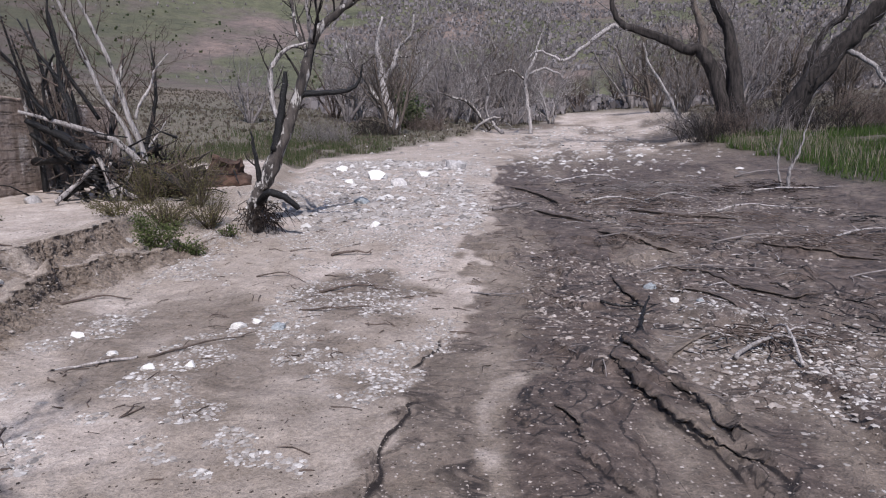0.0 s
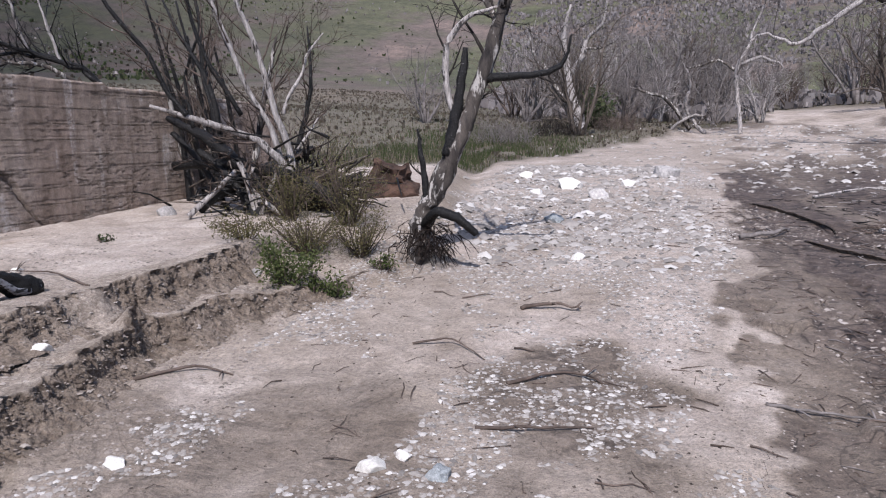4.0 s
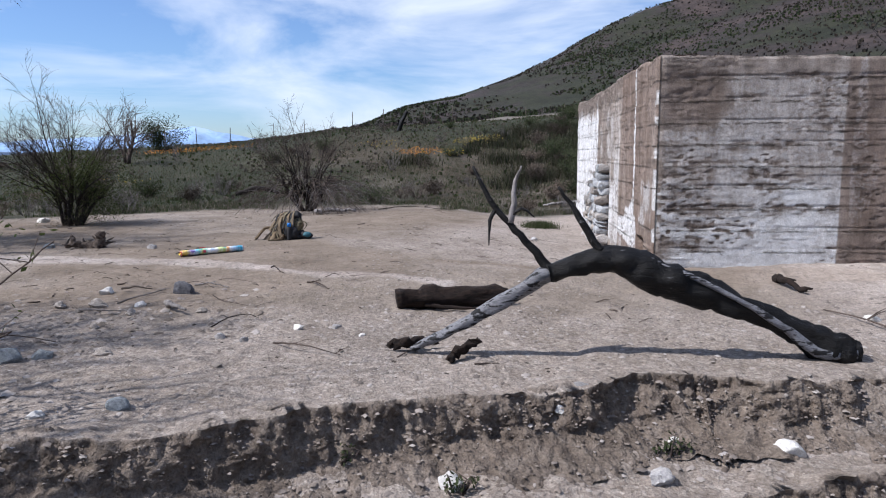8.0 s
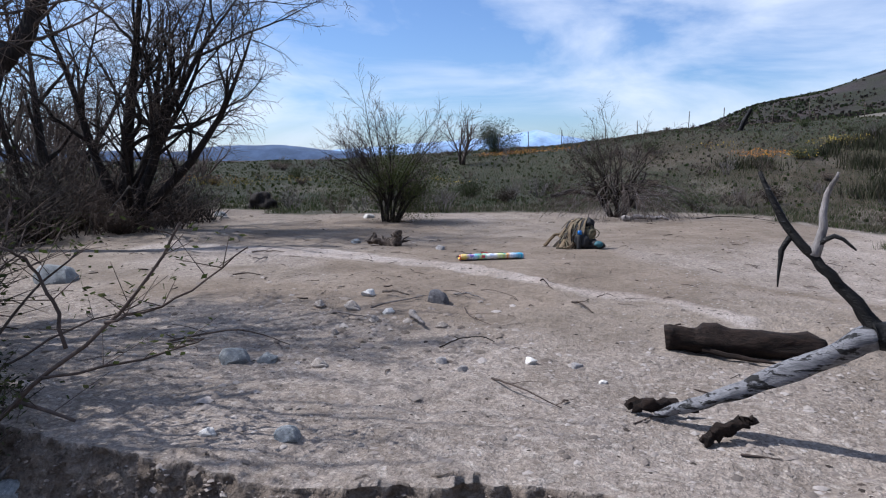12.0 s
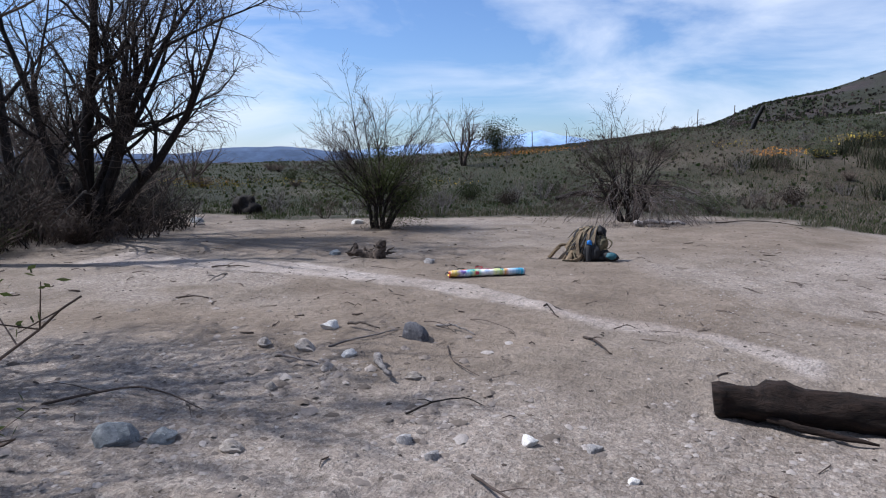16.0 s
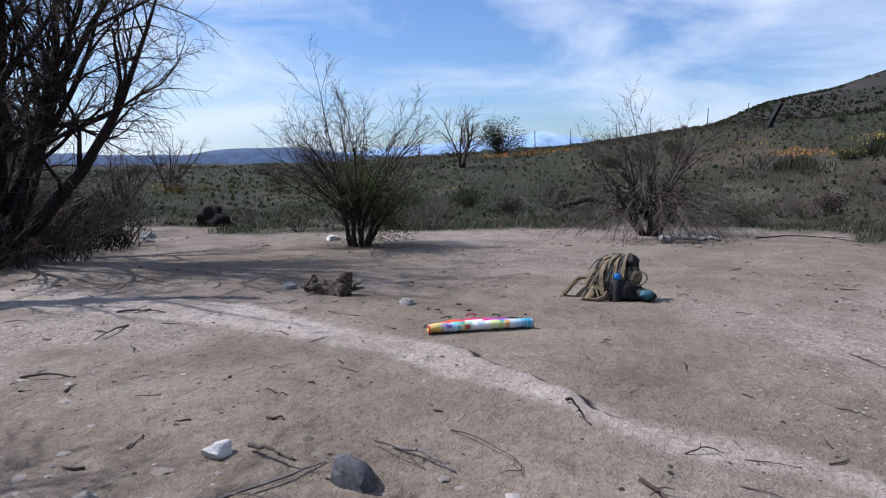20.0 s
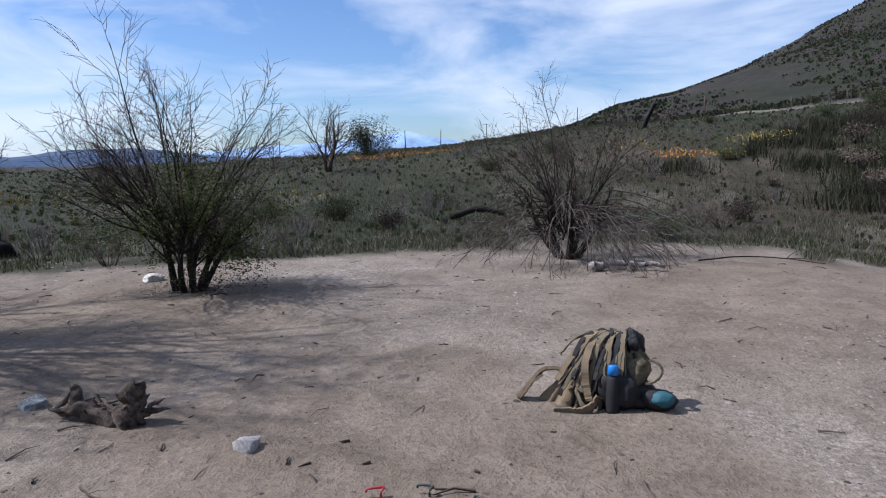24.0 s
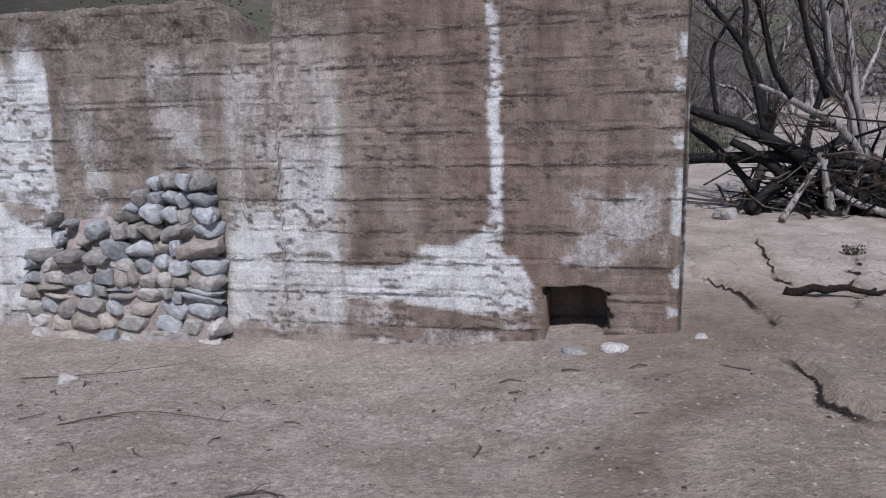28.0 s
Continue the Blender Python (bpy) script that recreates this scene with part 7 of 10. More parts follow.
# ---- burnt and dead trees along the wash ----
TOP = dict(steps=(5, 5, 4), wobble=(0.12, 0.16, 0.2), lift=(0.06, 0.04, 0.0), tip=(0.35, 0.3, 0.3), kids=(4, 4, 0), angle=(42, 45, 0), thin=(0.5, 0.55, 0), short=(0.55, 0.55, 0), least=0.004)
TOP["from"] = (0.25, 0.2, 0)


def dress(owner, points, radii, mat, twig, seed, name="limb", sides=10, wobble=0.02, kids=5, kid_len=1.2, lumpy=0.15, steps=5, label="", start=0.3, st=None):
    """A shaped limb with grown side twigs."""
    limb(owner, name, points, radii, mat, sides, steps, wobble, seed, label, lumpy)
    rg = random.Random(seed + 500)
    pts = bend(points, steps, random.Random(seed), wobble)
    n = len(pts)
    rr = [float(np.interp(i / (n - 1), np.linspace(0, 1, len(radii)), radii)) for i in range(n)]
    out = [[], [], []]
    for k in range(kids):
        u = start + (1 - start) * (k + rg.random()) / max(1, kids)
        i = min(int(u * (n - 1)), n - 2)
        axis = (pts[i + 1] - pts[i]).normalized()
        side = axis.cross(Vector((rg.uniform(-1, 1), rg.uniform(-1, 1), rg.uniform(-0.4, 1)))).normalized()
        grow(out, pts[i], axis * 0.5 + side * 0.8 + Vector((0, 0, 0.35)), kid_len * rg.uniform(0.5, 1.2), max(0.006, min(rr[i] * 0.4, 0.03)), 0, st or TOP, rg)
    return out


def gather(owner, groups, mat, name="twig_mass", label=""):
    runs = [r for out in groups for level in out for r in level]
    if runs:
        part(name, tubes_mesh(name, runs, 4, mat), owner, label, kind="stuff")


burnt = thing("burnt_tree", (0, 0, 0), "leaning half-burnt dead tree on the wash bank", "tree")
g = [dress(burnt, [(-3.78, 13.9, -0.5), (-3.72, 13.91, 0.18), (-3.52, 13.96, 0.63), (-3.22, 14.03, 1.3), (-2.98, 14.08, 1.84), (-2.67, 14.14, 2.72), (-2.43, 14.19, 3.47), (-1.98, 14.26, 3.9), (-1.53, 14.31, 4.2), (-1.0, 14.4, 4.6)],
           [0.2, 0.165, 0.15, 0.135, 0.115, 0.1, 0.085, 0.065, 0.045, 0.02], BURNT, BARK_DARK, 31, "trunk", 14, 0.012, 9, 1.5, 0.2, start=0.5),
     dress(burnt, [(-3.3, 14.0, 1.2), (-3.2, 14.02, 1.7), (-3.1, 14.05, 2.3), (-3.05, 14.07, 2.75)], [0.11, 0.09, 0.07, 0.035], CHAR, CHAR, 32, "limb", 10, 0.01, 1, 0.6, label="black broken-off stub"),
     dress(burnt, [(-2.76, 14.12, 2.3), (-2.25, 14.22, 2.33), (-1.81, 14.28, 2.39), (-1.62, 14.31, 2.6), (-1.55, 14.3, 2.9)], [0.07, 0.055, 0.045, 0.03, 0.012], CHAR, CHAR, 33, "limb", 9, 0.012, 3, 0.7),
     dress(burnt, [(-3.2, 14.03, 1.75), (-3.3, 14.0, 2.1), (-3.33, 14.0, 2.45), (-3.28, 14.01, 2.85), (-3.02, 14.06, 3.15), (-2.6, 14.15, 3.3)], [0.06, 0.05, 0.05, 0.045, 0.04, 0.02], BLEACHED, BLEACHED, 34, "limb", 8, 0.012, 5, 0.8),
     dress(burnt, [(-3.62, 13.92, 0.4), (-3.66, 13.9, 0.9), (-3.7, 13.9, 1.3), (-3.74, 13.88, 1.6)], [0.07, 0.05, 0.035, 0.012], CHAR, CHAR, 35, "limb", 7, 0.015, 1, 0.4, label="black splintered stub"),
     dress(burnt, [(-3.62, 13.75, 0.2), (-3.35, 13.45, 0.42), (-3.05, 13.4, 0.34), (-2.78, 13.45, 0.1)], [0.07, 0.075, 0.07, 0.05], CHAR, CHAR, 36, "limb", 9, 0.012, 0, 0.3, label="black charred low stub"),
     dress(burnt, [(-2.6, 14.2, 3.0), (-2.9, 14.5, 3.7), (-3.0, 14.6, 4.5), (-3.3, 14.7, 5.2)], [0.05, 0.04, 0.025, 0.01], BURNT, BARK_DARK, 37, "limb", 7, 0.03, 7, 1.0),
     dress(burnt, [(-2.5, 14.1, 3.3), (-2.5, 13.8, 4.1), (-2.2, 13.7, 4.9)], [0.05, 0.035, 0.012], BLEACHED, BARK_DARK, 38, "limb", 7, 0.03, 6, 0.9)]
gather(burnt, g, BARK_DARK)
rg = random.Random(44)
v, f = [], []
for _ in range(170):
    a = rg.uniform(0, 6.28)
    q = Vector((-3.6 + rg.gauss(0, 0.22), 13.75 + rg.gauss(0, 0.2), -0.1 + rg.uniform(-0.1, 0.35)))
    w = q + Vector((math.cos(a) * rg.uniform(0.1, 0.4), math.sin(a) * rg.uniform(0.1, 0.4), -rg.uniform(0.1, 0.4)))
    tube(v, f, [q, (q + w) / 2 + Vector((rg.uniform(-0.06, 0.06), rg.uniform(-0.06, 0.06), 0.05)), w], [0.008, 0.007, 0.004], 3, False)
tagged(new("root_mat", mesh_of("root_mat", v, f, BROWN_LOG)), "mat of brown dry roots at the foot of the burnt tree", "roots", kind="stuff")

snag = thing("dead_thicket", (0, 0, 0), "thicket of bleached and charred dead stems on the bank", "dead tree")


def snag_stem(points, radii, mat, twig, seed, name, sides=8, wobble=0.02, kids=0, ln=0.8, lumpy=0.15):
    """One slender crooked stem of the thicket."""
    return dress(snag, points, [r * (0.72 if name == "stem" else 0.75) for r in radii], mat, twig, seed, name, sides, wobble * 0.4, kids + 2, ln, lumpy)


g = [snag_stem([(-6.33, 15.3, 0.0), (-6.4, 15.3, 0.6), (-6.5, 15.27, 1.3), (-6.69, 15.2, 1.95), (-6.92, 15.1, 2.97), (-7.2, 14.97, 3.78), (-7.6, 14.8, 4.9)], [0.11, 0.09, 0.08, 0.075, 0.06, 0.05, 0.02], BLEACHED, BLEACHED, 51, "stem", 10, 0.01, 8, 1.2),
     snag_stem([(-6.6, 15.2, 0.9), (-6.77, 15.15, 1.7), (-7.09, 15.03, 2.3), (-7.32, 14.89, 3.07), (-7.55, 14.75, 3.79), (-7.9, 14.6, 4.9)], [0.08, 0.07, 0.06, 0.06, 0.05, 0.02], BLEACHED, BARK_DARK, 52, "stem", 9, 0.015, 7, 1.1),
     snag_stem([(-6.5, 15.25, 0.9), (-6.75, 15.1, 1.25), (-7.02, 15.0, 1.49), (-7.66, 14.6, 1.78), (-8.41, 14.12, 2.05)], [0.11, 0.1, 0.08, 0.07, 0.04], BLEACHED, BLEACHED, 53, "stem", 10, 0.015, 5, 0.8),
     snag_stem([(-7.0, 14.95, 0.1), (-7.11, 14.95, 0.6), (-7.27, 14.88, 1.1)], [0.13, 0.09, 0.06], BLEACHED, BLEACHED, 54, "stem", 9, 0.01, 1, 0.4),
     snag_stem([(-6.9, 14.85, 0.15), (-6.78, 14.9, 0.5), (-6.61, 15.0, 0.91)], [0.06, 0.055, 0.04], BLEACHED, BLEACHED, 55, "stem", 8, 0.01, 0),
     snag_stem([(-7.95, 14.3, 0.2), (-7.6, 14.6, 0.6), (-7.3, 14.8, 0.95)], [0.07, 0.06, 0.04], BLEACHED, BLEACHED, 56, "stem", 8, 0.01, 1, 0.4),
     snag_stem([(-7.9, 14.4, 1.9), (-8.19, 14.29, 2.3), (-8.39, 14.14, 2.89), (-8.79, 13.8, 3.6), (-9.1, 13.6, 4.4)], [0.07, 0.06, 0.055, 0.045, 0.02], CHAR, CHAR, 57, "stem", 8, 0.02, 6, 1.0),
     snag_stem([(-7.2, 14.95, 1.9), (-7.5, 14.78, 2.5), (-7.7, 14.65, 3.0), (-7.85, 14.54, 3.79), (-7.75, 14.5, 4.8)], [0.06, 0.055, 0.05, 0.04, 0.02], CHAR, CHAR, 58, "stem", 8, 0.02, 6, 1.1),
     snag_stem([(-6.6, 15.3, 1.9), (-6.5, 15.36, 2.23), (-6.3, 15.5, 2.6), (-6.18, 15.53, 2.95), (-5.9, 15.6, 3.3)], [0.05, 0.045, 0.04, 0.03, 0.012], BLEACHED, BLEACHED, 59, "stem", 7, 0.015, 5, 0.7),
     snag_stem([(-6.4, 15.4, 1.3), (-6.2, 15.5, 1.6), (-6.05, 15.57, 1.85)], [0.035, 0.03, 0.015], BLEACHED, BLEACHED, 60, "stem", 6, 0.01, 1, 0.4),
     snag_stem([(-9.2, 15.71, 1.9), (-8.6, 15.6, 1.66), (-8.08, 15.42, 1.44), (-7.32, 15.15, 0.98), (-6.9, 15.0, 0.6), (-6.3, 14.8, 0.2)], [0.07, 0.12, 0.14, 0.15, 0.15, 0.12], CHAR, CHAR, 61, "fallen_stem", 12, 0.015, 3, 0.8),
     snag_stem([(-9.1, 15.69, 1.0), (-7.91, 15.4, 1.05), (-7.18, 15.2, 0.98), (-6.2, 14.95, 0.8), (-5.2, 14.7, 0.35)], [0.12, 0.13, 0.14, 0.13, 0.1], CHAR, CHAR, 62, "fallen_stem", 12, 0.015, 2, 0.6),
     snag_stem([(-9.1, 15.69, 1.62), (-8.53, 15.55, 1.16), (-8.03, 15.4, 0.55), (-7.75, 15.3, 0.1)], [0.07, 0.08, 0.07, 0.06], CHAR, CHAR, 63, "fallen_stem", 9, 0.015, 2, 0.5),
     snag_stem([(-8.38, 15.4, 1.29), (-7.83, 15.3, 0.93), (-7.44, 15.2, 0.55), (-7.1, 15.05, 0.12)], [0.08, 0.1, 0.1, 0.09], CHAR, CHAR, 64, "fallen_stem", 10, 0.015, 1, 0.5),
     snag_stem([(-8.4, 15.6, 4.2), (-8.24, 15.5, 3.39), (-8.21, 15.46, 2.64), (-8.03, 15.4, 2.05), (-7.9, 15.36, 1.4)][::-1], [0.09, 0.08, 0.07, 0.06, 0.03], CHAR, CHAR, 65, "stem", 9, 0.02, 6, 1.0),
     snag_stem([(-9.2, 15.8, 4.1), (-8.78, 15.62, 3.44), (-8.37, 15.51, 2.91), (-8.04, 15.41, 2.3), (-7.9, 15.36, 1.6)][::-1], [0.08, 0.07, 0.065, 0.05, 0.02], CHAR, CHAR, 66, "stem", 9, 0.02, 6, 1.0),
     snag_stem([(-8.56, 15.56, 1.7), (-8.66, 15.58, 2.33), (-8.64, 15.58, 2.76), (-8.31, 15.49, 3.3)], [0.05, 0.05, 0.045, 0.03], CHAR, CHAR, 67, "stem", 8, 0.02, 4, 0.8),
     snag_stem([(-7.1, 15.06, 1.0), (-7.12, 15.02, 0.78), (-6.88, 14.9, 0.45), (-6.3, 14.6, 0.2), (-5.8, 14.4, 0.1)], [0.04, 0.06, 0.07, 0.07, 0.06], BLEACHED, BLEACHED, 68, "fallen_stem", 9, 0.012, 0)]
g += [
      snag_stem([(-8.2, 15.0, 0.25), (-7.6, 15.3, 0.7), (-7.0, 15.7, 1.0), (-6.4, 16.1, 1.3)], [0.13, 0.15, 0.13, 0.08], CHAR, CHAR, 402, "fallen_stem", 11, 0.02, 4, 0.7, 0.2),
      snag_stem([(-7.2, 14.9, 0.12), (-6.5, 15.1, 0.35), (-5.9, 15.4, 0.6), (-5.3, 15.7, 0.8)], [0.14, 0.17, 0.15, 0.1], CHAR, CHAR, 403, "fallen_stem", 11, 0.02, 4, 0.6, 0.2),
      snag_stem([(-7.9, 16.0, 0.2), (-7.6, 16.1, 1.2), (-7.5, 16.3, 2.2), (-7.2, 16.4, 3.4)], [0.12, 0.1, 0.08, 0.03], BURNT, CHAR, 405, "stem", 9, 0.03, 9, 1.1, 0.2),
      snag_stem([(-6.9, 16.3, 0.2), (-6.9, 16.4, 1.2), (-6.6, 16.5, 2.4), (-6.7, 16.7, 3.6)], [0.1, 0.09, 0.06, 0.02], CHAR, CHAR, 406, "stem", 9, 0.03, 9, 1.1, 0.2)]
rg = random.Random(433)
for k in range(11):
    # slender stems leaning over the end of the wall
    foot = WC + WB * (7.2 + 0.17 * k + rg.uniform(-0.1, 0.1)) - WA * rg.uniform(0.2, 0.5)
    high = WC + WB * (6.6 + 0.18 * k + rg.uniform(-0.2, 0.2)) - WA * rg.uniform(0.12, 0.3)
    top = rg.uniform(2.9, 4.3)
    mid = foot.lerp(high, 0.5) + Vector((rg.uniform(-0.08, 0.08), rg.uniform(-0.15, 0.15), 0))
    g.append(snag_stem([(foot.x, foot.y, 0.1), (foot.x * 0.7 + mid.x * 0.3, foot.y * 0.7 + mid.y * 0.3, 0.3 * top), (mid.x, mid.y, 0.55 * top), (high.x, high.y, top)], [0.09, 0.08, 0.065, 0.025], (CHAR, BURNT, CHAR, BARK)[k % 4], CHAR, 440 + k, "stem", 8, 0.02, 2, 0.7))
gather(snag, g, TWIG)
jumble = []
rg = random.Random(410)
for _ in range(170):
    q = Vector((-6.9 + rg.gauss(0, 0.75), 15.6 + rg.gauss(0, 0.45), 0.15 + abs(rg.gauss(0, 0.5))))
    a, ln = rg.uniform(0, 6.28), rg.uniform(0.4, 1.4)
    e = q + Vector((math.cos(a) * ln, math.sin(a) * ln * 0.6, rg.uniform(-0.35, 0.45)))
    jumble.append(([q, (q + e) / 2 + Vector((rg.gauss(0, 0.06), rg.gauss(0, 0.06), rg.gauss(0, 0.06))), e], [rg.uniform(0.012, 0.035), 0.016, 0.006]))
part("branch_tangle", tubes_mesh("branch_tangle", jumble[::2], 5, CHAR), snag, "black tangle of burnt branches", kind="stuff")
part("branch_tangle", tubes_mesh("branch_tangle", jumble[1::2], 5, BARK), snag, "brown tangle of dead branches", kind="stuff")
root_plate = thing("root_plate", (-6.2, 15.6, gz(-6.2, 15.6)), "dark upturned root plate behind dead stems", "root plate")
bm = bmesh.new()
bmesh.ops.create_icosphere(bm, subdivisions=4, radius=1.0)
for q in bm.verts:
    d = q.co.copy()
    k = 1 + 0.5 * noise.noise(d * 1.7) + 0.28 * noise.noise(d * 5.0) + 0.12 * noise.noise(d * 13.0)
    q.co = Vector((d.x * 0.6 * k, d.y * 0.35 * k, d.z * 0.42 * k + 0.28))
me = bpy.data.meshes.new("earth")
bm.to_mesh(me)
bm.free()
me.materials.append(rough_material("dark_root_earth", (0.012, 0.009, 0.008), (0.06, 0.042, 0.034), 4, 0.95, 0.9, 30, vary=0))
part("earth", me, root_plate)
runs = []
for _ in range(60):
    d = Vector((rg.gauss(0, 1), rg.gauss(0, 0.7), rg.gauss(0.3, 0.7))).normalized()
    p = Vector((d.x * 0.7, d.y * 0.35, d.z * 0.5 + 0.4))
    e = p + d * rg.uniform(0.2, 0.7)
    runs.append(([p, (p + e) / 2 + Vector((rg.gauss(0, 0.05), rg.gauss(0, 0.05), rg.gauss(0, 0.05))), e], [0.03, 0.02, 0.005]))
part("root_mass", tubes_mesh("root_mass", runs, 5, BARK_DARK), root_plate, "broken dark roots", kind="stuff")

hung = thing("fallen_tree", (0, 0, 0), "dead tree fallen behind the wall, arched dark branches with bleached tips", "dead tree")
g = [dress(hung, [(-10.2, 17.2, 0.4), (-10.77, 16.0, 2.5), (-11.17, 15.61, 2.94), (-11.75, 14.97, 3.23), (-12.3, 14.27, 3.4), (-12.6, 13.86, 3.29), (-12.79, 13.57, 2.9)], [0.08, 0.06, 0.05, 0.042, 0.032, 0.02, 0.008], CHAR, CHAR, 71, "limb", 9, 0.05, 20, 0.9),
     dress(hung, [(-10.6, 16.4, 1.9), (-11.43, 15.34, 2.88), (-11.93, 14.75, 2.9), (-12.5, 14.3, 2.6)], [0.05, 0.04, 0.03, 0.012], BURNT, CHAR, 72, "limb", 8, 0.05, 14, 0.8),
     dress(hung, [(-10.4, 16.8, 1.6), (-10.95, 15.9, 2.75), (-11.5, 15.3, 3.1), (-12.2, 14.6, 3.05), (-12.6, 14.1, 2.7)], [0.06, 0.05, 0.04, 0.025, 0.008], CHAR, CHAR, 76, "limb", 8, 0.05, 14, 0.8),
     dress(hung, [(-11.65, 15.1, 3.2), (-11.72, 15.0, 3.6), (-11.79, 14.92, 4.1), (-11.9, 14.9, 4.9)], [0.035, 0.03, 0.025, 0.01], BLEACHED, BLEACHED, 73, "limb", 6, 0.02, 5, 0.7),
     dress(hung, [(-11.3, 15.5, 3.0), (-11.4, 15.4, 3.55), (-11.49, 15.27, 4.2), (-11.5, 15.2, 5.0)], [0.03, 0.03, 0.02, 0.01], BLEACHED, BLEACHED, 74, "limb", 6, 0.02, 5, 0.7),
     dress(hung, [(-11.9, 14.8, 3.3), (-12.1, 14.5, 3.8), (-12.4, 14.4, 4.3)], [0.025, 0.02, 0.008], BLEACHED, BLEACHED, 75, "limb", 6, 0.02, 4, 0.6)]
gather(hung, g, CHAR)

big = thing("old_cottonwood", (0, 0, 0), "huge bare old cottonwood with dark leaning trunks and pale limbs", "tree")
BIGTOP = dict(TOP, kids=(5, 5, 0), steps=(6, 5, 4))
g = [dress(big, [(14.3, 35.37, 0.6), (14.24, 35.37, 1.92), (13.79, 35.55, 3.73), (13.11, 35.81, 5.27), (12.22, 36.12, 5.6), (10.64, 36.62, 6.36), (9.29, 36.98, 6.9), (8.8, 37.09, 7.9), (8.9, 37.2, 9.5)], [0.54, 0.432, 0.374, 0.324, 0.245, 0.202, 0.173, 0.115, 0.0432], BARK_OLD, TWIG, 81, "trunk", 14, 0.05, 16, 3.2, 0.2, start=0.4, st=BIGTOP),
     dress(big, [(14.8, 35.18, 0.6), (14.72, 35.18, 1.91), (14.49, 35.27, 4.25), (14.17, 35.4, 6.15), (13.49, 35.66, 7.8), (12.9, 35.8, 10)], [0.576, 0.446, 0.36, 0.302, 0.216, 0.072], BARK_OLD, TWIG, 82, "trunk", 14, 0.05, 18, 3.2, 0.2, start=0.35, st=BIGTOP),
     dress(big, [(16.5, 34.3, 0.6), (16.78, 34.24, 2.14), (17.45, 33.9, 3.57), (18.4, 33.4, 5.06), (19.3, 32.88, 6.23), (20.4, 32.4, 7.6), (21.5, 32, 9.5)], [0.684, 0.54, 0.49, 0.446, 0.396, 0.288, 0.0864], BARK_OLD, TWIG, 83, "trunk", 16, 0.06, 18, 3.4, 0.2, start=0.3, st=BIGTOP),
     dress(big, [(9.1, 36.98, 6.85), (8.6, 37.15, 6.7), (7.37, 37.41, 5.81), (6.5, 37.62, 5.2), (5.3, 37.79, 5.7), (4.6, 37.9, 5.4)], [0.144, 0.122, 0.101, 0.0792, 0.0576, 0.0216], BLEACHED, TWIG_GREY, 84, "limb", 9, 0.05, 9, 2.0, label="bleached pale limb reaching out", st=BIGTOP),
     dress(big, [(13.11, 35.81, 5.3), (12.93, 35.87, 6.77), (12.51, 36.02, 7.88), (12.4, 36, 9.6)], [0.216, 0.173, 0.13, 0.036], BARK, TWIG, 85, "limb", 10, 0.05, 7, 2.4, st=BIGTOP),
     dress(big, [(17.3, 33.9, 3.4), (17.5, 33.85, 5.0), (18.12, 33.55, 6.2), (18.69, 33.24, 6.8), (18.6, 33, 8.5)], [0.187, 0.158, 0.144, 0.115, 0.036], BARK_OLD, TWIG, 86, "limb", 10, 0.05, 7, 2.4, st=BIGTOP),
     dress(big, [(18.6, 33.3, 5.2), (19.6, 32.6, 4.4), (20.2, 32.2, 3.4), (20.9, 31.8, 3.0)], [0.144, 0.108, 0.0864, 0.036], BLEACHED, TWIG_GREY, 87, "limb", 8, 0.05, 6, 1.6, st=BIGTOP)]
gather(big, g, TWIG_GREY)

BARE = dict(steps=(8, 7, 5, 4), wobble=(0.14, 0.2, 0.27, 0.32), lift=(0.05, 0.05, 0.03, -0.01), tip=(0.12, 0.16, 0.25, 0.35), kids=(8, 7, 5, 0), angle=(38, 42, 48, 0), thin=(0.52, 0.5, 0.55, 0), short=(0.62, 0.5, 0.5, 0), least=0.005)
BARE["from"] = (0.25, 0.2, 0.15, 0)


def bare_tree(name, at, stems, st, mats, label, seed, group="", category="tree", joined=2, sides=(9, 6, 4, 3), names=("trunk", "limb", "branch_mass", "twig_mass")):
    owner = thing(name, at, label, category, group)
    rg = random.Random(seed)
    out = [[] for _ in st["steps"]]
    for base, d, ln, r in stems:
        grow(out, base, d, ln, r, 0, st, rg)
    woody(owner, out, mats, names, sides, joined)
    return owner, out


# the bare cottonwood on the sand flat
T1 = (-12.9, -5.1)
bare_tree("bare_tree", (*T1, gz(*T1) - 0.1), [((0.0, 0.0, 0), (-0.02, 0.02, 1), 5.6, 0.17), ((-0.1, 0.15, 0.2), (-0.3, 0.62, 0.8), 4.8, 0.12), ((0.05, -0.1, 0.5), (0.15, -0.4, 0.9), 4.6, 0.11), ((-0.1, 0.1, 0.7), (-0.25, 0.25, 1), 4.6, 0.1), ((0.1, 0.3, 0.1), (0.3, 0.35, 0.8), 3.2, 0.08), ((0.15, 0.2, 0.1), (-0.1, 0.42, 0.9), 4.6, 0.1), ((-0.2, -0.2, 0.1), (-0.3, -0.15, 0.95), 5.0, 0.12), ((-0.05, 0.1, 0.1), (-0.16, 0.36, 0.9), 5.2, 0.13)],
          dict(BARE, wobble=(0.16, 0.28, 0.3, 0.34), kids=(10, 10, 10, 0), lift=(0.05, 0.03, -0.03, -0.06), short=(0.58, 0.46, 0.42, 0), least=0.005), (BARK_DARK, BARK_DARK, BARK_DARK, TWIG), "tall bare multi-stemmed cottonwood on the sand flat", 92)
T2 = (-15.5, -11.0)
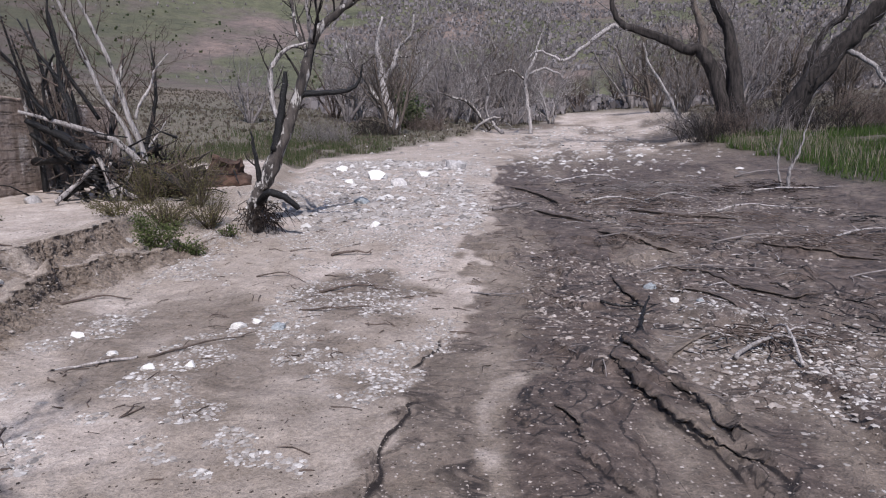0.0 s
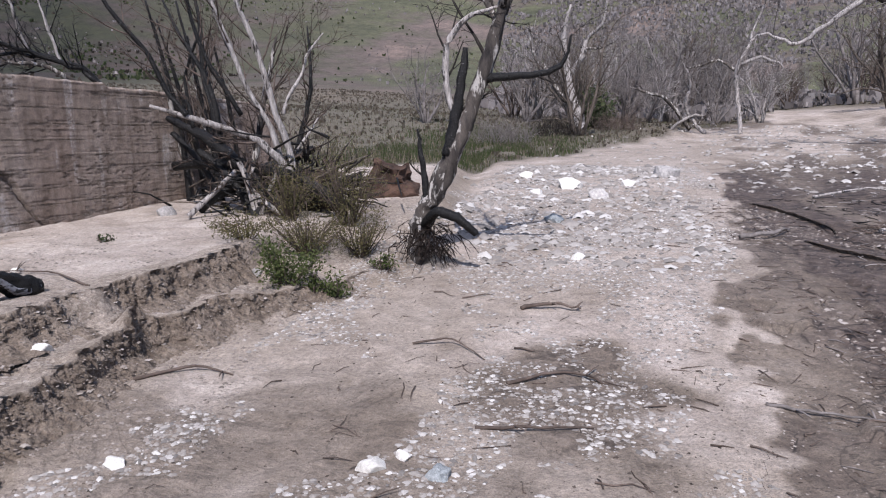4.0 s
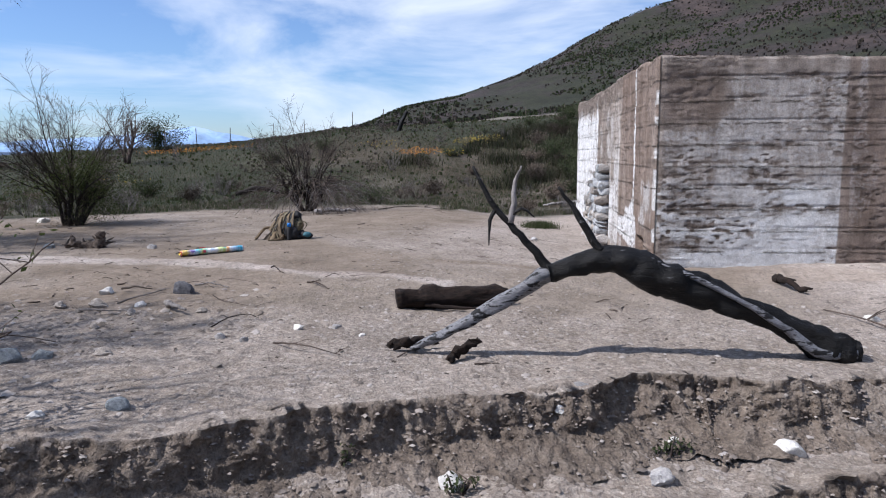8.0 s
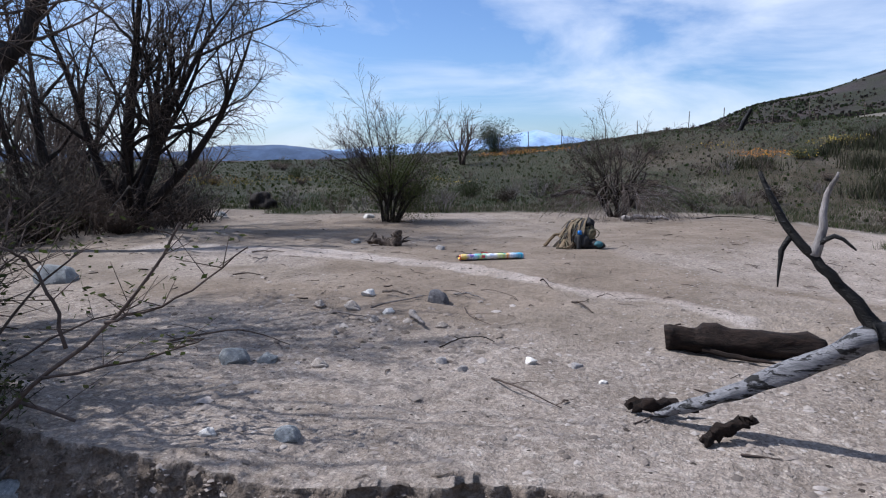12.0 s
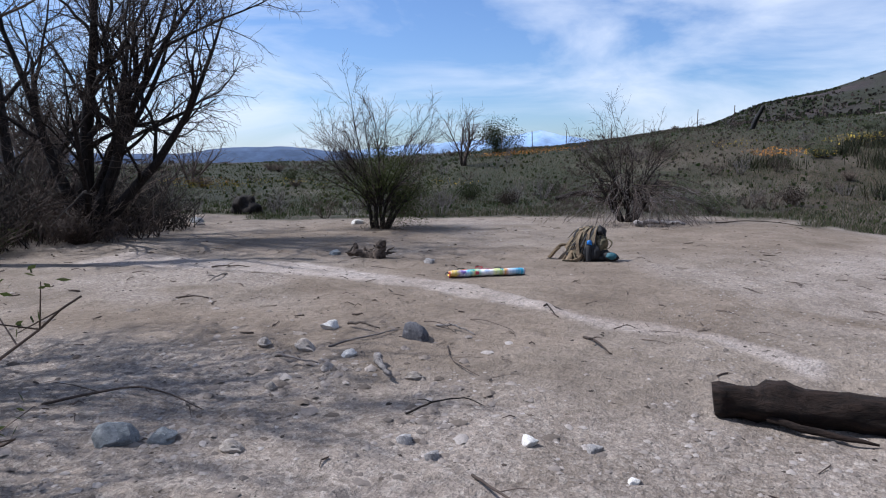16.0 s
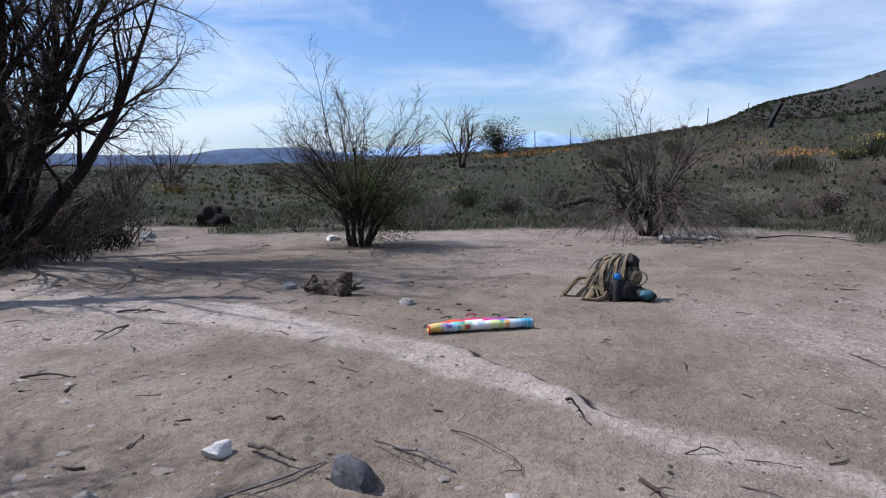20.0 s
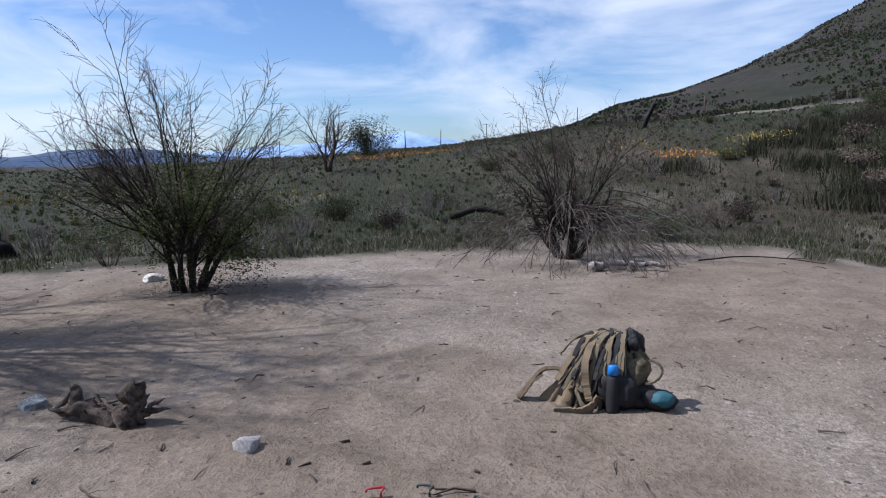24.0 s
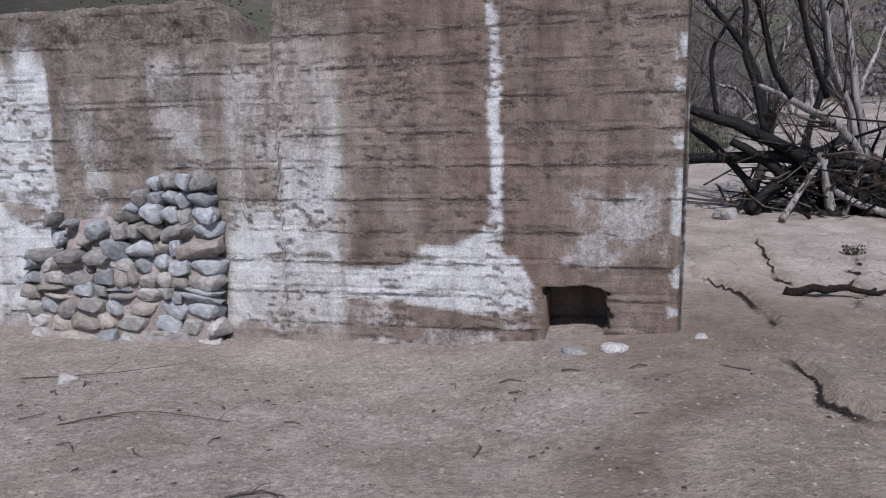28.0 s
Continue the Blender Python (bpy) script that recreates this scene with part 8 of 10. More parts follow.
bare_tree("bare_tree", (*T2, gz(*T2) - 0.1), [((0, 0, 0), (0.1, 0.1, 1), 5.0, 0.2), ((0.3, 0, 0), (0.4, -0.3, 0.9), 4.4, 0.14), ((-0.2, 0.2, 0), (-0.3, 0.35, 0.9), 4.4, 0.14)], BARE, (BARK_DARK, BARK_DARK, TWIG, TWIG), "bare cottonwood among brush at the edge of the flat", 93)

SHRUB = dict(steps=(7, 5, 4), wobble=(0.17, 0.24, 0.3), lift=(0.01, 0.02, -0.02), tip=(0.2, 0.3, 0.4), kids=(10, 7, 0), angle=(30, 38, 0), thin=(0.5, 0.55, 0), short=(0.42, 0.5, 0), least=0.0035)
SHRUB["from"] = (0.3, 0.2, 0)


def fan(rg, count, spread, lo, hi, r, z0=0.0, w0=0.12):
    out = []
    for k in range(count):
        a = rg.uniform(0, 6.28)
        s = spread * math.sqrt(rg.random())
        out.append(((w0 * math.cos(a), w0 * math.sin(a), z0 * rg.uniform(0.5, 1.2)), (math.cos(a) * s, math.sin(a) * s, 1.0), rg.uniform(lo, hi) * (1 - 0.25 * s), r * rg.uniform(0.6, 1.1)))
    return out


# the shrub with green leaves in its middle
B1 = (-16.75, -1.05)
owner, out = bare_tree("willow_shrub", (*B1, gz(*B1) - 0.05), fan(random.Random(5), 32, 1.25, 1.6, 2.65, 0.019, 0.75, 0.2) + [((0.12 * math.cos(a), 0.16 * math.sin(a), 0), (math.cos(a) * 0.25, math.sin(a) * 0.35, 1), 1.15, 0.045) for a in (0.2, 0.9, 1.5, 2.2, 2.8, 3.4, 4.1, 4.7, 5.3)], SHRUB, (BARK_DARK, BARK_DARK, TWIG), "tall half-bare willow shrub with green leaves low down", 101, "", "shrub", 1, (6, 4, 3), ("stem", "branch_mass", "twig_mass"))
rg = random.Random(102)
spots = []
for _ in range(80):
    c = Vector((rg.gauss(0, 0.45), rg.gauss(0.1, 0.52), 1.0 + rg.gauss(0, 0.38)))
    if c.z < 0.2:
        continue
    for _ in range(rg.randrange(90, 260)):
        spots.append(c + Vector((rg.gauss(0, 0.16), rg.gauss(0, 0.18), rg.gauss(0, 0.14))))
part("foliage", leaf_mesh("foliage", spots, 0.038, LEAF, rg), owner, "small dark green leaves", kind="stuff")
low = [Vector((rg.gauss(0, 0.25), rg.gauss(0.1, 0.32), abs(rg.gauss(0, 0.2)))) for _ in range(1500)]
part("undergrowth", leaf_mesh("undergrowth", low, 0.03, FIELD_BRUSH, rg), owner, "dry brown undergrowth", kind="stuff")

# the shrub with a drooping skirt of grey twigs
B2 = (-20.6, 3.25)
owner, out = bare_tree("bare_shrub", (*B2, gz(*B2) - 0.05), fan(random.Random(5), 22, 1.05, 1.4, 2.5, 0.017, 0.6, 0.2) + [((0.1 * math.cos(a), 0.1 * math.sin(a), 0), (math.cos(a) * 0.55, math.sin(a) * 0.55, 1), 1.2, 0.075) for a in (0.4, 1.7, 2.9, 4.4, 5.5)], SHRUB, (BARK_DARK, BARK_DARK, TWIG), "bare shrub with upright shoots and drooping grey outer twigs", 103, "", "shrub", 1, (6, 4, 3), ("stem", "branch_mass", "twig_mass"))
ARCHING = dict(steps=(8, 5, 4), wobble=(0.14, 0.2, 0.25), lift=(-0.19, -0.1, -0.06), tip=(0.3, 0.3, 0.4), kids=(7, 3, 0), angle=(35, 45, 0), thin=(0.55, 0.6, 0), short=(0.4, 0.5, 0), least=0.0035)
ARCHING["from"] = (0.3, 0.2, 0)
rg = random.Random(104)
arcs = [[], [], []]
for _ in range(64):
    a = rg.gauss(1.4, 1.4)
    d = Vector((math.cos(a), math.sin(a), rg.uniform(0.2, 0.75)))
    grow(arcs, Vector((math.cos(a) * 0.2, math.sin(a) * 0.2, rg.uniform(0.4, 0.95))), d, rg.uniform(1.3, 2.5), 0.014, 0, ARCHING, rg)
for runs in arcs:
    for k, (pts, rr) in enumerate(runs):
        runs[k] = ([q if q.z > 0.02 else Vector((q.x, q.y, 0.02)) for q in pts], rr)
part("drooping_skirt", tubes_mesh("drooping_skirt", arcs[0] + arcs[1][::2] + arcs[2][::2], 3, TWIG), owner, "dry drooping brown twigs", kind="stuff")
part("drooping_skirt", tubes_mesh("drooping_skirt", arcs[1][1::2] + arcs[2][1::2], 3, TWIG_GREY), owner, "dry drooping grey twigs", kind="stuff")

# an unseen bare tree, added to cast shade on the sand near the bank
T3 = (-4.7, -1.4)
bare_tree("bare_tree", (*T3, gz(*T3) - 0.1), [((0, 0, 0), (-0.1, 0.15, 1), 5.2, 0.16), ((-0.2, 0, 0), (-0.3, 0.3, 0.9), 4.9, 0.13), ((0.1, 0.2, 0), (0.1, 0.35, 0.9), 4.6, 0.13), ((0.1, -0.2, 0), (0.3, -0.1, 0.9), 4.4, 0.12), ((-0.3, 0.1, 0), (-0.35, 0.0, 0.9), 4.9, 0.12), ((-0.2, 0.3, 0), (-0.5, 0.4, 0.8), 4.2, 0.1)], dict(BARE, kids=(10, 11, 9, 0), angle=(30, 36, 44, 0), least=0.007), (BARK, BARK, TWIG, TWIG), "unseen bare tree added to shade the sand by the bank", 94)

# the tree rooted in the bank
bank_tree = thing("bank_tree", (0, 0, 0), "leaning bare tree rooted in the cut bank", "tree")
g = [dress(bank_tree, [(-5.1, 2.9, -0.75), (-5.05, 2.85, -0.1), (-4.95, 2.78, 0.35), (-4.83, 2.7, 0.85), (-4.6, 2.3, 1.7), (-4.4, 1.7, 2.7), (-4.5, 1.0, 3.7)], [0.14, 0.12, 0.11, 0.1, 0.09, 0.07, 0.04], BARK, TWIG, 111, "trunk", 12, 0.01, 8, 1.8, 0.15, start=0.5),
     dress(bank_tree, [(-5.15, 2.7, -0.7), (-5.2, 2.4, 0.2), (-5.35, 2.0, 1.2), (-5.3, 1.7, 2.2), (-5.7, 1.5, 3.2)], [0.11, 0.09, 0.08, 0.06, 0.03], BARK, TWIG, 112, "trunk", 10, 0.015, 8, 1.7, 0.15, start=0.45),
     dress(bank_tree, [(-4.83, 2.7, 0.85), (-5.0, 2.45, 1.3), (-5.25, 2.35, 1.6), (-5.45, 2.5, 1.45), (-5.42, 2.55, 1.15), (-5.3, 2.5, 0.9)], [0.03, 0.025, 0.022, 0.02, 0.015, 0.006], BARK_DARK, TWIG, 113, "limb", 7, 0.01, 2, 0.4),
     dress(bank_tree, [(-4.7, 2.5, 1.2), (-5.05, 2.2, 1.22), (-5.35, 2.35, 1.22)], [0.04, 0.035, 0.012], BLEACHED, TWIG, 114, "limb", 7, 0.01, 1, 0.3)]
gather(bank_tree, g, TWIG)
bank_shrub = thing("bank_shrub", (0, 0, 0), "sprawling shrub with small green leaves at the lip of the bank", "shrub")
runs, spots = [], []
rg = random.Random(121)
for pts, r in (([(-4.95, 3.2, -0.2), (-5.18, 3.55, 0.25), (-5.45, 3.9, 0.62), (-5.65, 4.17, 1.1)], 0.016), ([(-5.28, 3.7, 0.45), (-5.28, 3.6, 0.75), (-5.2, 3.5, 0.95), (-5.05, 3.4, 0.98)], 0.012), ([(-5.0, 3.05, -0.1), (-4.95, 3.2, 0.5), (-5.0, 3.25, 0.9)], 0.014),
               ([(-5.4, 3.85, 0.58), (-5.65, 4.1, 0.68), (-5.9, 4.4, 0.95)], 0.009), ([(-5.2, 3.6, 0.3), (-5.55, 3.95, 0.36), (-5.75, 4.2, 0.45)], 0.009), ([(-5.1, 2.9, -0.1), (-5.5, 2.9, 0.5), (-5.9, 3.0, 0.85)], 0.012),
               ([(-5.2, 2.7, 0.0), (-5.7, 2.4, 0.6), (-6.0, 2.2, 1.1)], 0.014), ([(-5.1, 2.8, 0.0), (-5.6, 3.1, 0.35), (-6.1, 3.3, 0.5)], 0.01), ([(-5.0, 2.6, 0.0), (-5.3, 2.2, 0.8), (-5.5, 2.0, 1.5)], 0.014), ([(-5.0, 3.0, -0.2), (-5.2, 3.3, 0.1), (-5.3, 3.7, 0.05)], 0.02)):
    line = bend(pts, 5, rg, 0.012)
    n = len(line)
    part("shoot", tubes_mesh("shoot", [(line, [r * (1 - 0.6 * i / n) for i in range(n)])], 5, TWIG), bank_shrub)
    for k in range(9):
        i = rg.randrange(2, n)
        d = Vector((rg.uniform(-1, 1), rg.uniform(-1, 1), rg.uniform(-0.2, 1))).normalized()
        q = line[i]
        runs.append(([q, q + d * 0.12, q + d * rg.uniform(0.16, 0.35)], [0.004, 0.003, 0.002]))
        for s in (0.3, 0.6, 0.8, 1.0):
            for _ in range(2):
                if rg.random() < 0.55:
                    spots.append(q + d * 0.28 * s + Vector((rg.gauss(0, 0.02), rg.gauss(0, 0.02), rg.gauss(0, 0.02))))
part("twig_mass", tubes_mesh("twig_mass", runs, 3, TWIG), bank_shrub, kind="stuff")
part("foliage", leaf_mesh("foliage", spots, 0.045, LEAF, rg), bank_shrub, "small fresh green leaves", kind="stuff")
stick([(-4.95, 3.35, 0.25), (-5.02, 3.42, 0.08), (-5.15, 3.5, 0.02)], 0.022, "bleached white stick by the bank shrub", BLEACHED, 5, 0)

# ---- low plants ----
def bush(name, at, radius, height, count, size, mat, label, seed, category="shrub", stems=14, stem_mat=None, group=""):
    owner = thing(name, (at[0], at[1], gz(*at)), label, category, group)
    rg = random.Random(seed)
    runs, spots = [], []
    for _ in range(stems):
        a, s = rg.uniform(0, 6.28), math.sqrt(rg.random())
        end = Vector((math.cos(a) * radius * s, math.sin(a) * radius * s, height * (1 - 0.45 * s * s) * rg.uniform(0.6, 1.1)))
        runs.append(([Vector((0.1 * math.cos(a) * radius, 0.1 * math.sin(a) * radius, -0.05)), end * 0.55 + Vector((rg.gauss(0, 0.05), rg.gauss(0, 0.05), 0.02)), end], [0.01, 0.007, 0.003]))
        for _ in range(count // stems):
            u = rg.uniform(0.25, 1.05)
            spots.append(end * u + Vector((rg.gauss(0, 0.13 * radius), rg.gauss(0, 0.13 * radius), rg.gauss(0, 0.1 * height))))
    part("stem_mass", tubes_mesh("stem_mass", runs, 4, stem_mat or TWIG), owner, kind="stuff")
    spots = [q if q.z > 0.01 else Vector((q.x, q.y, 0.02)) for q in spots]
    part("foliage", leaf_mesh("foliage", spots, size, mat, rg), owner, kind="stuff")
    return owner


# next two: brush mostly out of view, sized to throw shade on the bank
bush("bank_brush", (-4.85, 1.95), 0.9, 3.0, 8000, 0.055, LEAF_DARK, "dense dark green brush made tall to shade the cut bank", 123, "shrub", 60)
bush("bank_brush", (-5.5, 1.6), 0.7, 1.4, 2200, 0.05, LEAF_DARK, "dense dark green brush added to shade the cut bank", 124, "shrub", 60)
bush("bank_brush", (-4.9, 2.6), 0.6, 0.8, 1700, 0.045, LEAF_DARK, "dense dark green brush at the lip of the bank", 122, "shrub", 40)
bush("bank_brush", (-5.15, 2.95), 0.42, 0.5, 1500, 0.04, LEAF_DARK, "low dark brush at the lip of the bank", 125, "shrub", 40)
bush("bank_brush", (-4.75, 3.3), 0.4, 0.6, 1300, 0.04, LEAF_DARK, "low dark brush hanging over the cut bank", 126, "shrub", 40)
bush("green_bush", (-5.0, 11.95), 0.46, 0.72, 2400, 0.04, LEAF, "bright green leafy bush on the cut bank", 131)
bush("green_bush", (-4.35, 12.05), 0.2, 0.4, 500, 0.045, LEAF, "small green bush on the cut bank", 132)
bush("green_bush", (-4.62, 12.0), 0.14, 0.25, 260, 0.045, LEAF, "small green sprig on the cut bank", 133)
bush("olive_brush", (-5.9, 12.6), 0.7, 0.4, 1900, 0.03, OLIVE, "low olive brush below dead stems", 134)
bush("olive_brush", (-5.2, 13.1), 0.75, 0.75, 3600, 0.028, OLIVE, "olive brush below dead stems", 135, stems=40)
bush("brown_brush", (-5.0, 14.2), 0.75, 1.3, 4200, 0.028, OLIVE, "wispy olive brush beside the burnt tree", 136, stems=48)
bush("brown_brush", (-4.5, 13.4), 0.45, 0.75, 2000, 0.03, OLIVE, "dry olive brush at the foot of the burnt tree", 137, stems=36)
bush("brown_brush", (-6.1, 14.4), 0.6, 1.1, 3200, 0.028, OLIVE, "wispy olive brush among dead stems", 138, stems=40)
bush("green_bush", (-4.05, 13.1), 0.2, 0.25, 300, 0.045, LEAF, "low green sprig under the burnt tree", 139)
bush("sprig", (-5.8, 8.05), 0.12, 0.14, 120, 0.03, LEAF_DARK, "tiny green sprig on the ledge", 140, "sprig", 6)
bush("sprig", (-5.35, 6.75), 0.12, 0.12, 110, 0.03, LEAF_DARK, "tiny green sprig below the bank", 141, "sprig", 6)
bush("sprig", (-5.6, 6.1), 0.12, 0.12, 110, 0.03, LEAF_DARK, "tiny green sprig below the bank", 142, "sprig", 6)
bush("dark_bush", (-2.5, 50.0), 1.8, 2.6, 1500, 0.25, LEAF_DARK, "dark evergreen bush beside the wash", 143)
bush("green_bush", (-7.9, 12.2), 0.15, 0.12, 110, 0.04, LEAF_DARK, "tiny green sprig at the wall", 144, "sprig", 6)


def blades(name, count, spot, height, width, mat, seed, label, lean=0.35, category="grass"):
    """Grass as joined blades, one triangle each, bent outwards."""
    rng = np.random.RandomState(seed)
    x, y = spot(rng, count)
    n = len(x)
    z = land(x, y)
    a = rng.rand(n) * 6.283
    h = height * (0.5 + 0.9 * rng.rand(n))
    w = width * (0.7 + 0.6 * rng.rand(n))
    dx, dy = np.cos(a), np.sin(a)
    lx, ly = lean * h * rng.randn(n), lean * h * rng.randn(n)
    p0 = np.stack([x - dx * w, y - dy * w, z - 0.02], -1)
    p1 = np.stack([x + dx * w, y + dy * w, z - 0.02], -1)
    p2 = np.stack([x + lx, y + ly, z + h], -1)
    v = np.stack([p0, p1, p2], 1).reshape(-1, 3)
    me = bpy.data.meshes.new(name)
    me.vertices.add(len(v))
    me.vertices.foreach_set("co", v.astype(np.float32).ravel())
    me.loops.add(3 * n)
    me.loops.foreach_set("vertex_index", np.arange(3 * n, dtype=np.int32))
    me.polygons.add(n)
    me.polygons.foreach_set("loop_start", np.arange(0, 3 * n, 3, dtype=np.int32))
    me.update(calc_edges=True)
    me.materials.append(mat)
    return tagged(new(name, me), label, category, kind="stuff")


def around(cx, cy, rx, ry):
    def spot(rng, n):
        a, s = rng.rand(n) * 6.283, np.sqrt(rng.rand(n))
        return cx + rx * s * np.cos(a), cy + ry * s * np.sin(a)
    return spot


def tuft(cx, cy, sx, sy):
    def spot(rng, n):
        x, y = cx + sx * rng.randn(n * 2), cy + sy * rng.randn(n * 2)
        ok = (zones(x, y)[1] > 0.5) & (grain(x, y, 1.4, 409) > 0.35)
        return x[ok][:n], y[ok][:n]
    return spot


def field_spot(near, far, b0, b1, seed, gap=0.45):
    def spot(rng, n):
        r = near * (far / near) ** rng.rand(n * 3)
        b = np.radians(b0 + (b1 - b0) * rng.rand(n * 3))
        x, y = CX - np.sin(b) * r, CY + np.cos(b) * r
        t = zones(x, y)[1]
        ok = (t > 0.5 + 0.5 * rng.rand(n * 3)) & (grain(x, y, 1.8, seed) * 0.6 + grain(x, y, 0.5, seed + 1) * 0.4 > gap)
        return x[ok][:n], y[ok][:n]
    return spot


blades("wall_grass", 1700, lambda rng, n: (-17.15 + 0.16 * rng.randn(n), 9.02 + 0.17 * rng.randn(n)), 0.13, 0.006, GRASS, 151, "tuft of fresh green grass by the wall")
blades("field_grass", 110000, field_spot(13, 60, 40, 150, 401, 0.4), 0.09, 0.011, GRASS, 152, "patchy green grass over the field")
blades("field_dry_brush", 38000, field_spot(14, 75, 38, 125, 411, 0.42), 0.13, 0.008, FIELD_BRUSH, 159, "low dry brush stalks over the field", 0.6)
blades("field_straw", 20000, field_spot(14, 70, 40, 150, 403, 0.5), 0.13, 0.007, STRAW, 153, "dry pale grass stalks over the field", 0.5)


def belt_spot(rng, n):
    """Brush in separate clumps, thinning out towards the ends of the belt."""
    m = 330
    b = np.radians(62 + 13 * rng.randn(m))
    r = 25 + 14 * rng.rand(m) ** 0.8
    cx, cy = CX - np.sin(b) * r, CY + np.cos(b) * r
    k = rng.randint(0, m, n)
    q = 0.25 + 0.35 * rng.rand(m)
    x, y = cx[k] + q[k] * rng.randn(n), cy[k] + q[k] * rng.randn(n)
    ok = zones(x, y)[1] > 0.6
    return x[ok], y[ok]


blades("belt_brush", 62000, belt_spot, 0.4, 0.022, BELT_BRUSH, 160, "dense dark upright brush across the field", 0.3, "scrub")
blades("meadow_grass", 34000, field_spot(14, 80, -40, 45, 405, 0.36), 0.15, 0.022, MEADOW, 154, "green grass beside the wash")
blades("meadow_straw", 15000, field_spot(16, 90, -50, 45, 407, 0.55), 0.3, 0.016, STRAW, 155, "tall dry grass beside the wash", 0.2)
blades("cottonwood_grass", 1700, tuft(13.8, 27, 1.8, 4.5), 0.45, 0.014, STRAW, 156, "tall dry grass under the cottonwood", 0.22)
blades("cottonwood_green_grass", 34000, tuft(16.5, 26, 4.0, 5), 0.26, 0.016, GREEN_GRASS, 157, "tall green grass under the cottonwood", 0.22)
blades("bar_grass", 9000, tuft(-7.5, 36, 2.6, 5), 0.28, 0.016, GRASS, 158, "dark green rushes beyond the gravel bar", 0.2)
for k, (cx, cy, rx, ry, n, mat, col) in enumerate(((-38.8, 6.0, 0.8, 1.2, 330, ORANGE, "orange"), (-41.3, 9.2, 0.8, 1.2, 300, YELLOW, "yellow"), (-43.5, -7.3, 1.2, 3.4, 800, ORANGE, "orange"), (-38.6, 7.6, 0.6, 0.5, 110, YELLOW, "yellow"), (-26.5, -16.2, 1.2, 2.8, 700, YELLOW, "yellow"), (-27.5, -17.0, 1.0, 2.0, 300, ORANGE, "orange"), (-29.5, -14.0, 1.0, 2.0, 160, YELLOW, "yellow"), (-43.0, 19.5, 1.4, 3.0, 500, YELLOW, "yellow"), (-60, 36.0, 2.0, 9.0, 1300, YELLOW, "yellow"), (-42.5, 18.3, 0.8, 2.0, 450, ORANGE, "orange"), (-44.0, 22.5, 1.0, 2.4, 700, YELLOW, "yellow"), (-52.0, 31.0, 1.5, 5.0, 1000, YELLOW, "yellow"), (-50, 25, 1.5, 4.5, 350, ORANGE, "orange"), (-31, -6.5, 0.7, 1.0, 60, YELLOW, "yellow"), (-41, 4.0, 0.8, 1.0, 70, YELLOW, "yellow"))):
    rg = random.Random(170 + k)
    spots = []
    for _ in range(n):
        a, s = rg.uniform(0, 6.28), math.sqrt(rg.random())
        x, y = cx + rx * s * math.cos(a) + rg.gauss(0, 0.2), cy + ry * s * math.sin(a) + rg.gauss(0, 0.3)
        spots.append((x, y, gz(x, y) + rg.uniform(0.1, 0.3)))
    tagged(new(col + "_poppies", leaf_mesh(col + "_poppies", spots, 0.065, mat, rg)), "patch of " + col + " wild poppies in the field", "flowers", kind="stuff")

# shrubs of the field: a few models, many copies
def dry_shrub(seed, mat, label):
    owner, out = bare_tree("dry_shrub", (0, 0, 0), fan(random.Random(seed), 16, 1.0, 0.55, 1.0, 0.012), dict(SHRUB, kids=(5, 4, 0), steps=(4, 3, 3), least=0.004), (mat, mat, mat), label, seed, "field shrubs", "shrub", 0, (4, 3, 3), ("stem_mass", "branch_mass", "twig_mass"))
    return owner


dry = [dry_shrub(181, TWIG_GREY, "dry grey leafless shrub in the field"), dry_shrub(182, TWIG, "dry brown leafless shrub in the field")]
green = [bush("field_shrub", (0, 0), 0.75, 0.95, 1700, 0.065, LEAF_DARK, "dark green scrub bush in the field", 183, "shrub", 22, None, "field shrubs"),
         bush("field_shrub", (0, 0), 0.6, 0.7, 1300, 0.06, BROWN_BRUSH, "brown half-dry scrub bush in the field", 184, "shrub", 22, None, "field shrubs")]
rg = random.Random(190)
places = []
tries = 0
while len(places) < 430 and tries < 12000:
    tries += 1
    r = 15.5 * (85 / 15.5) ** rg.random()
    b = rg.uniform(38, 150)
    x, y = CX - math.sin(radians(b)) * r, CY + math.cos(radians(b)) * r
    if zones(np.array([x]), np.array([y]))[1][0] < 0.6:
        continue
    belt = 46 < b < 82 and 25 < r < 48
    if not belt and rg.random() < 0.82:
        continue
    places.append((x, y, r, belt))
first = {}
for x, y, r, belt in places:
    k = rg.random()
    src = (green[0] if k < 0.72 else green[1]) if belt else (dry[0] if k < 0.4 else dry[1] if k < 0.6 else green[1] if k < 0.85 else green[0])
    s = rg.uniform(0.75, 1.25) * (0.95 if belt else 0.7)
    m = pose(x, y, gz(x, y), 0, 0, rg.uniform(0, 360)) @ Matrix.Diagonal((s, s, s * rg.uniform(0.8, 1.1), 1))
    if src not in first:
        src.matrix_world = m
        first[src] = 1
    else:
        c = copy_thing(src, pose(0, 0, 0))
        c.matrix_world = m

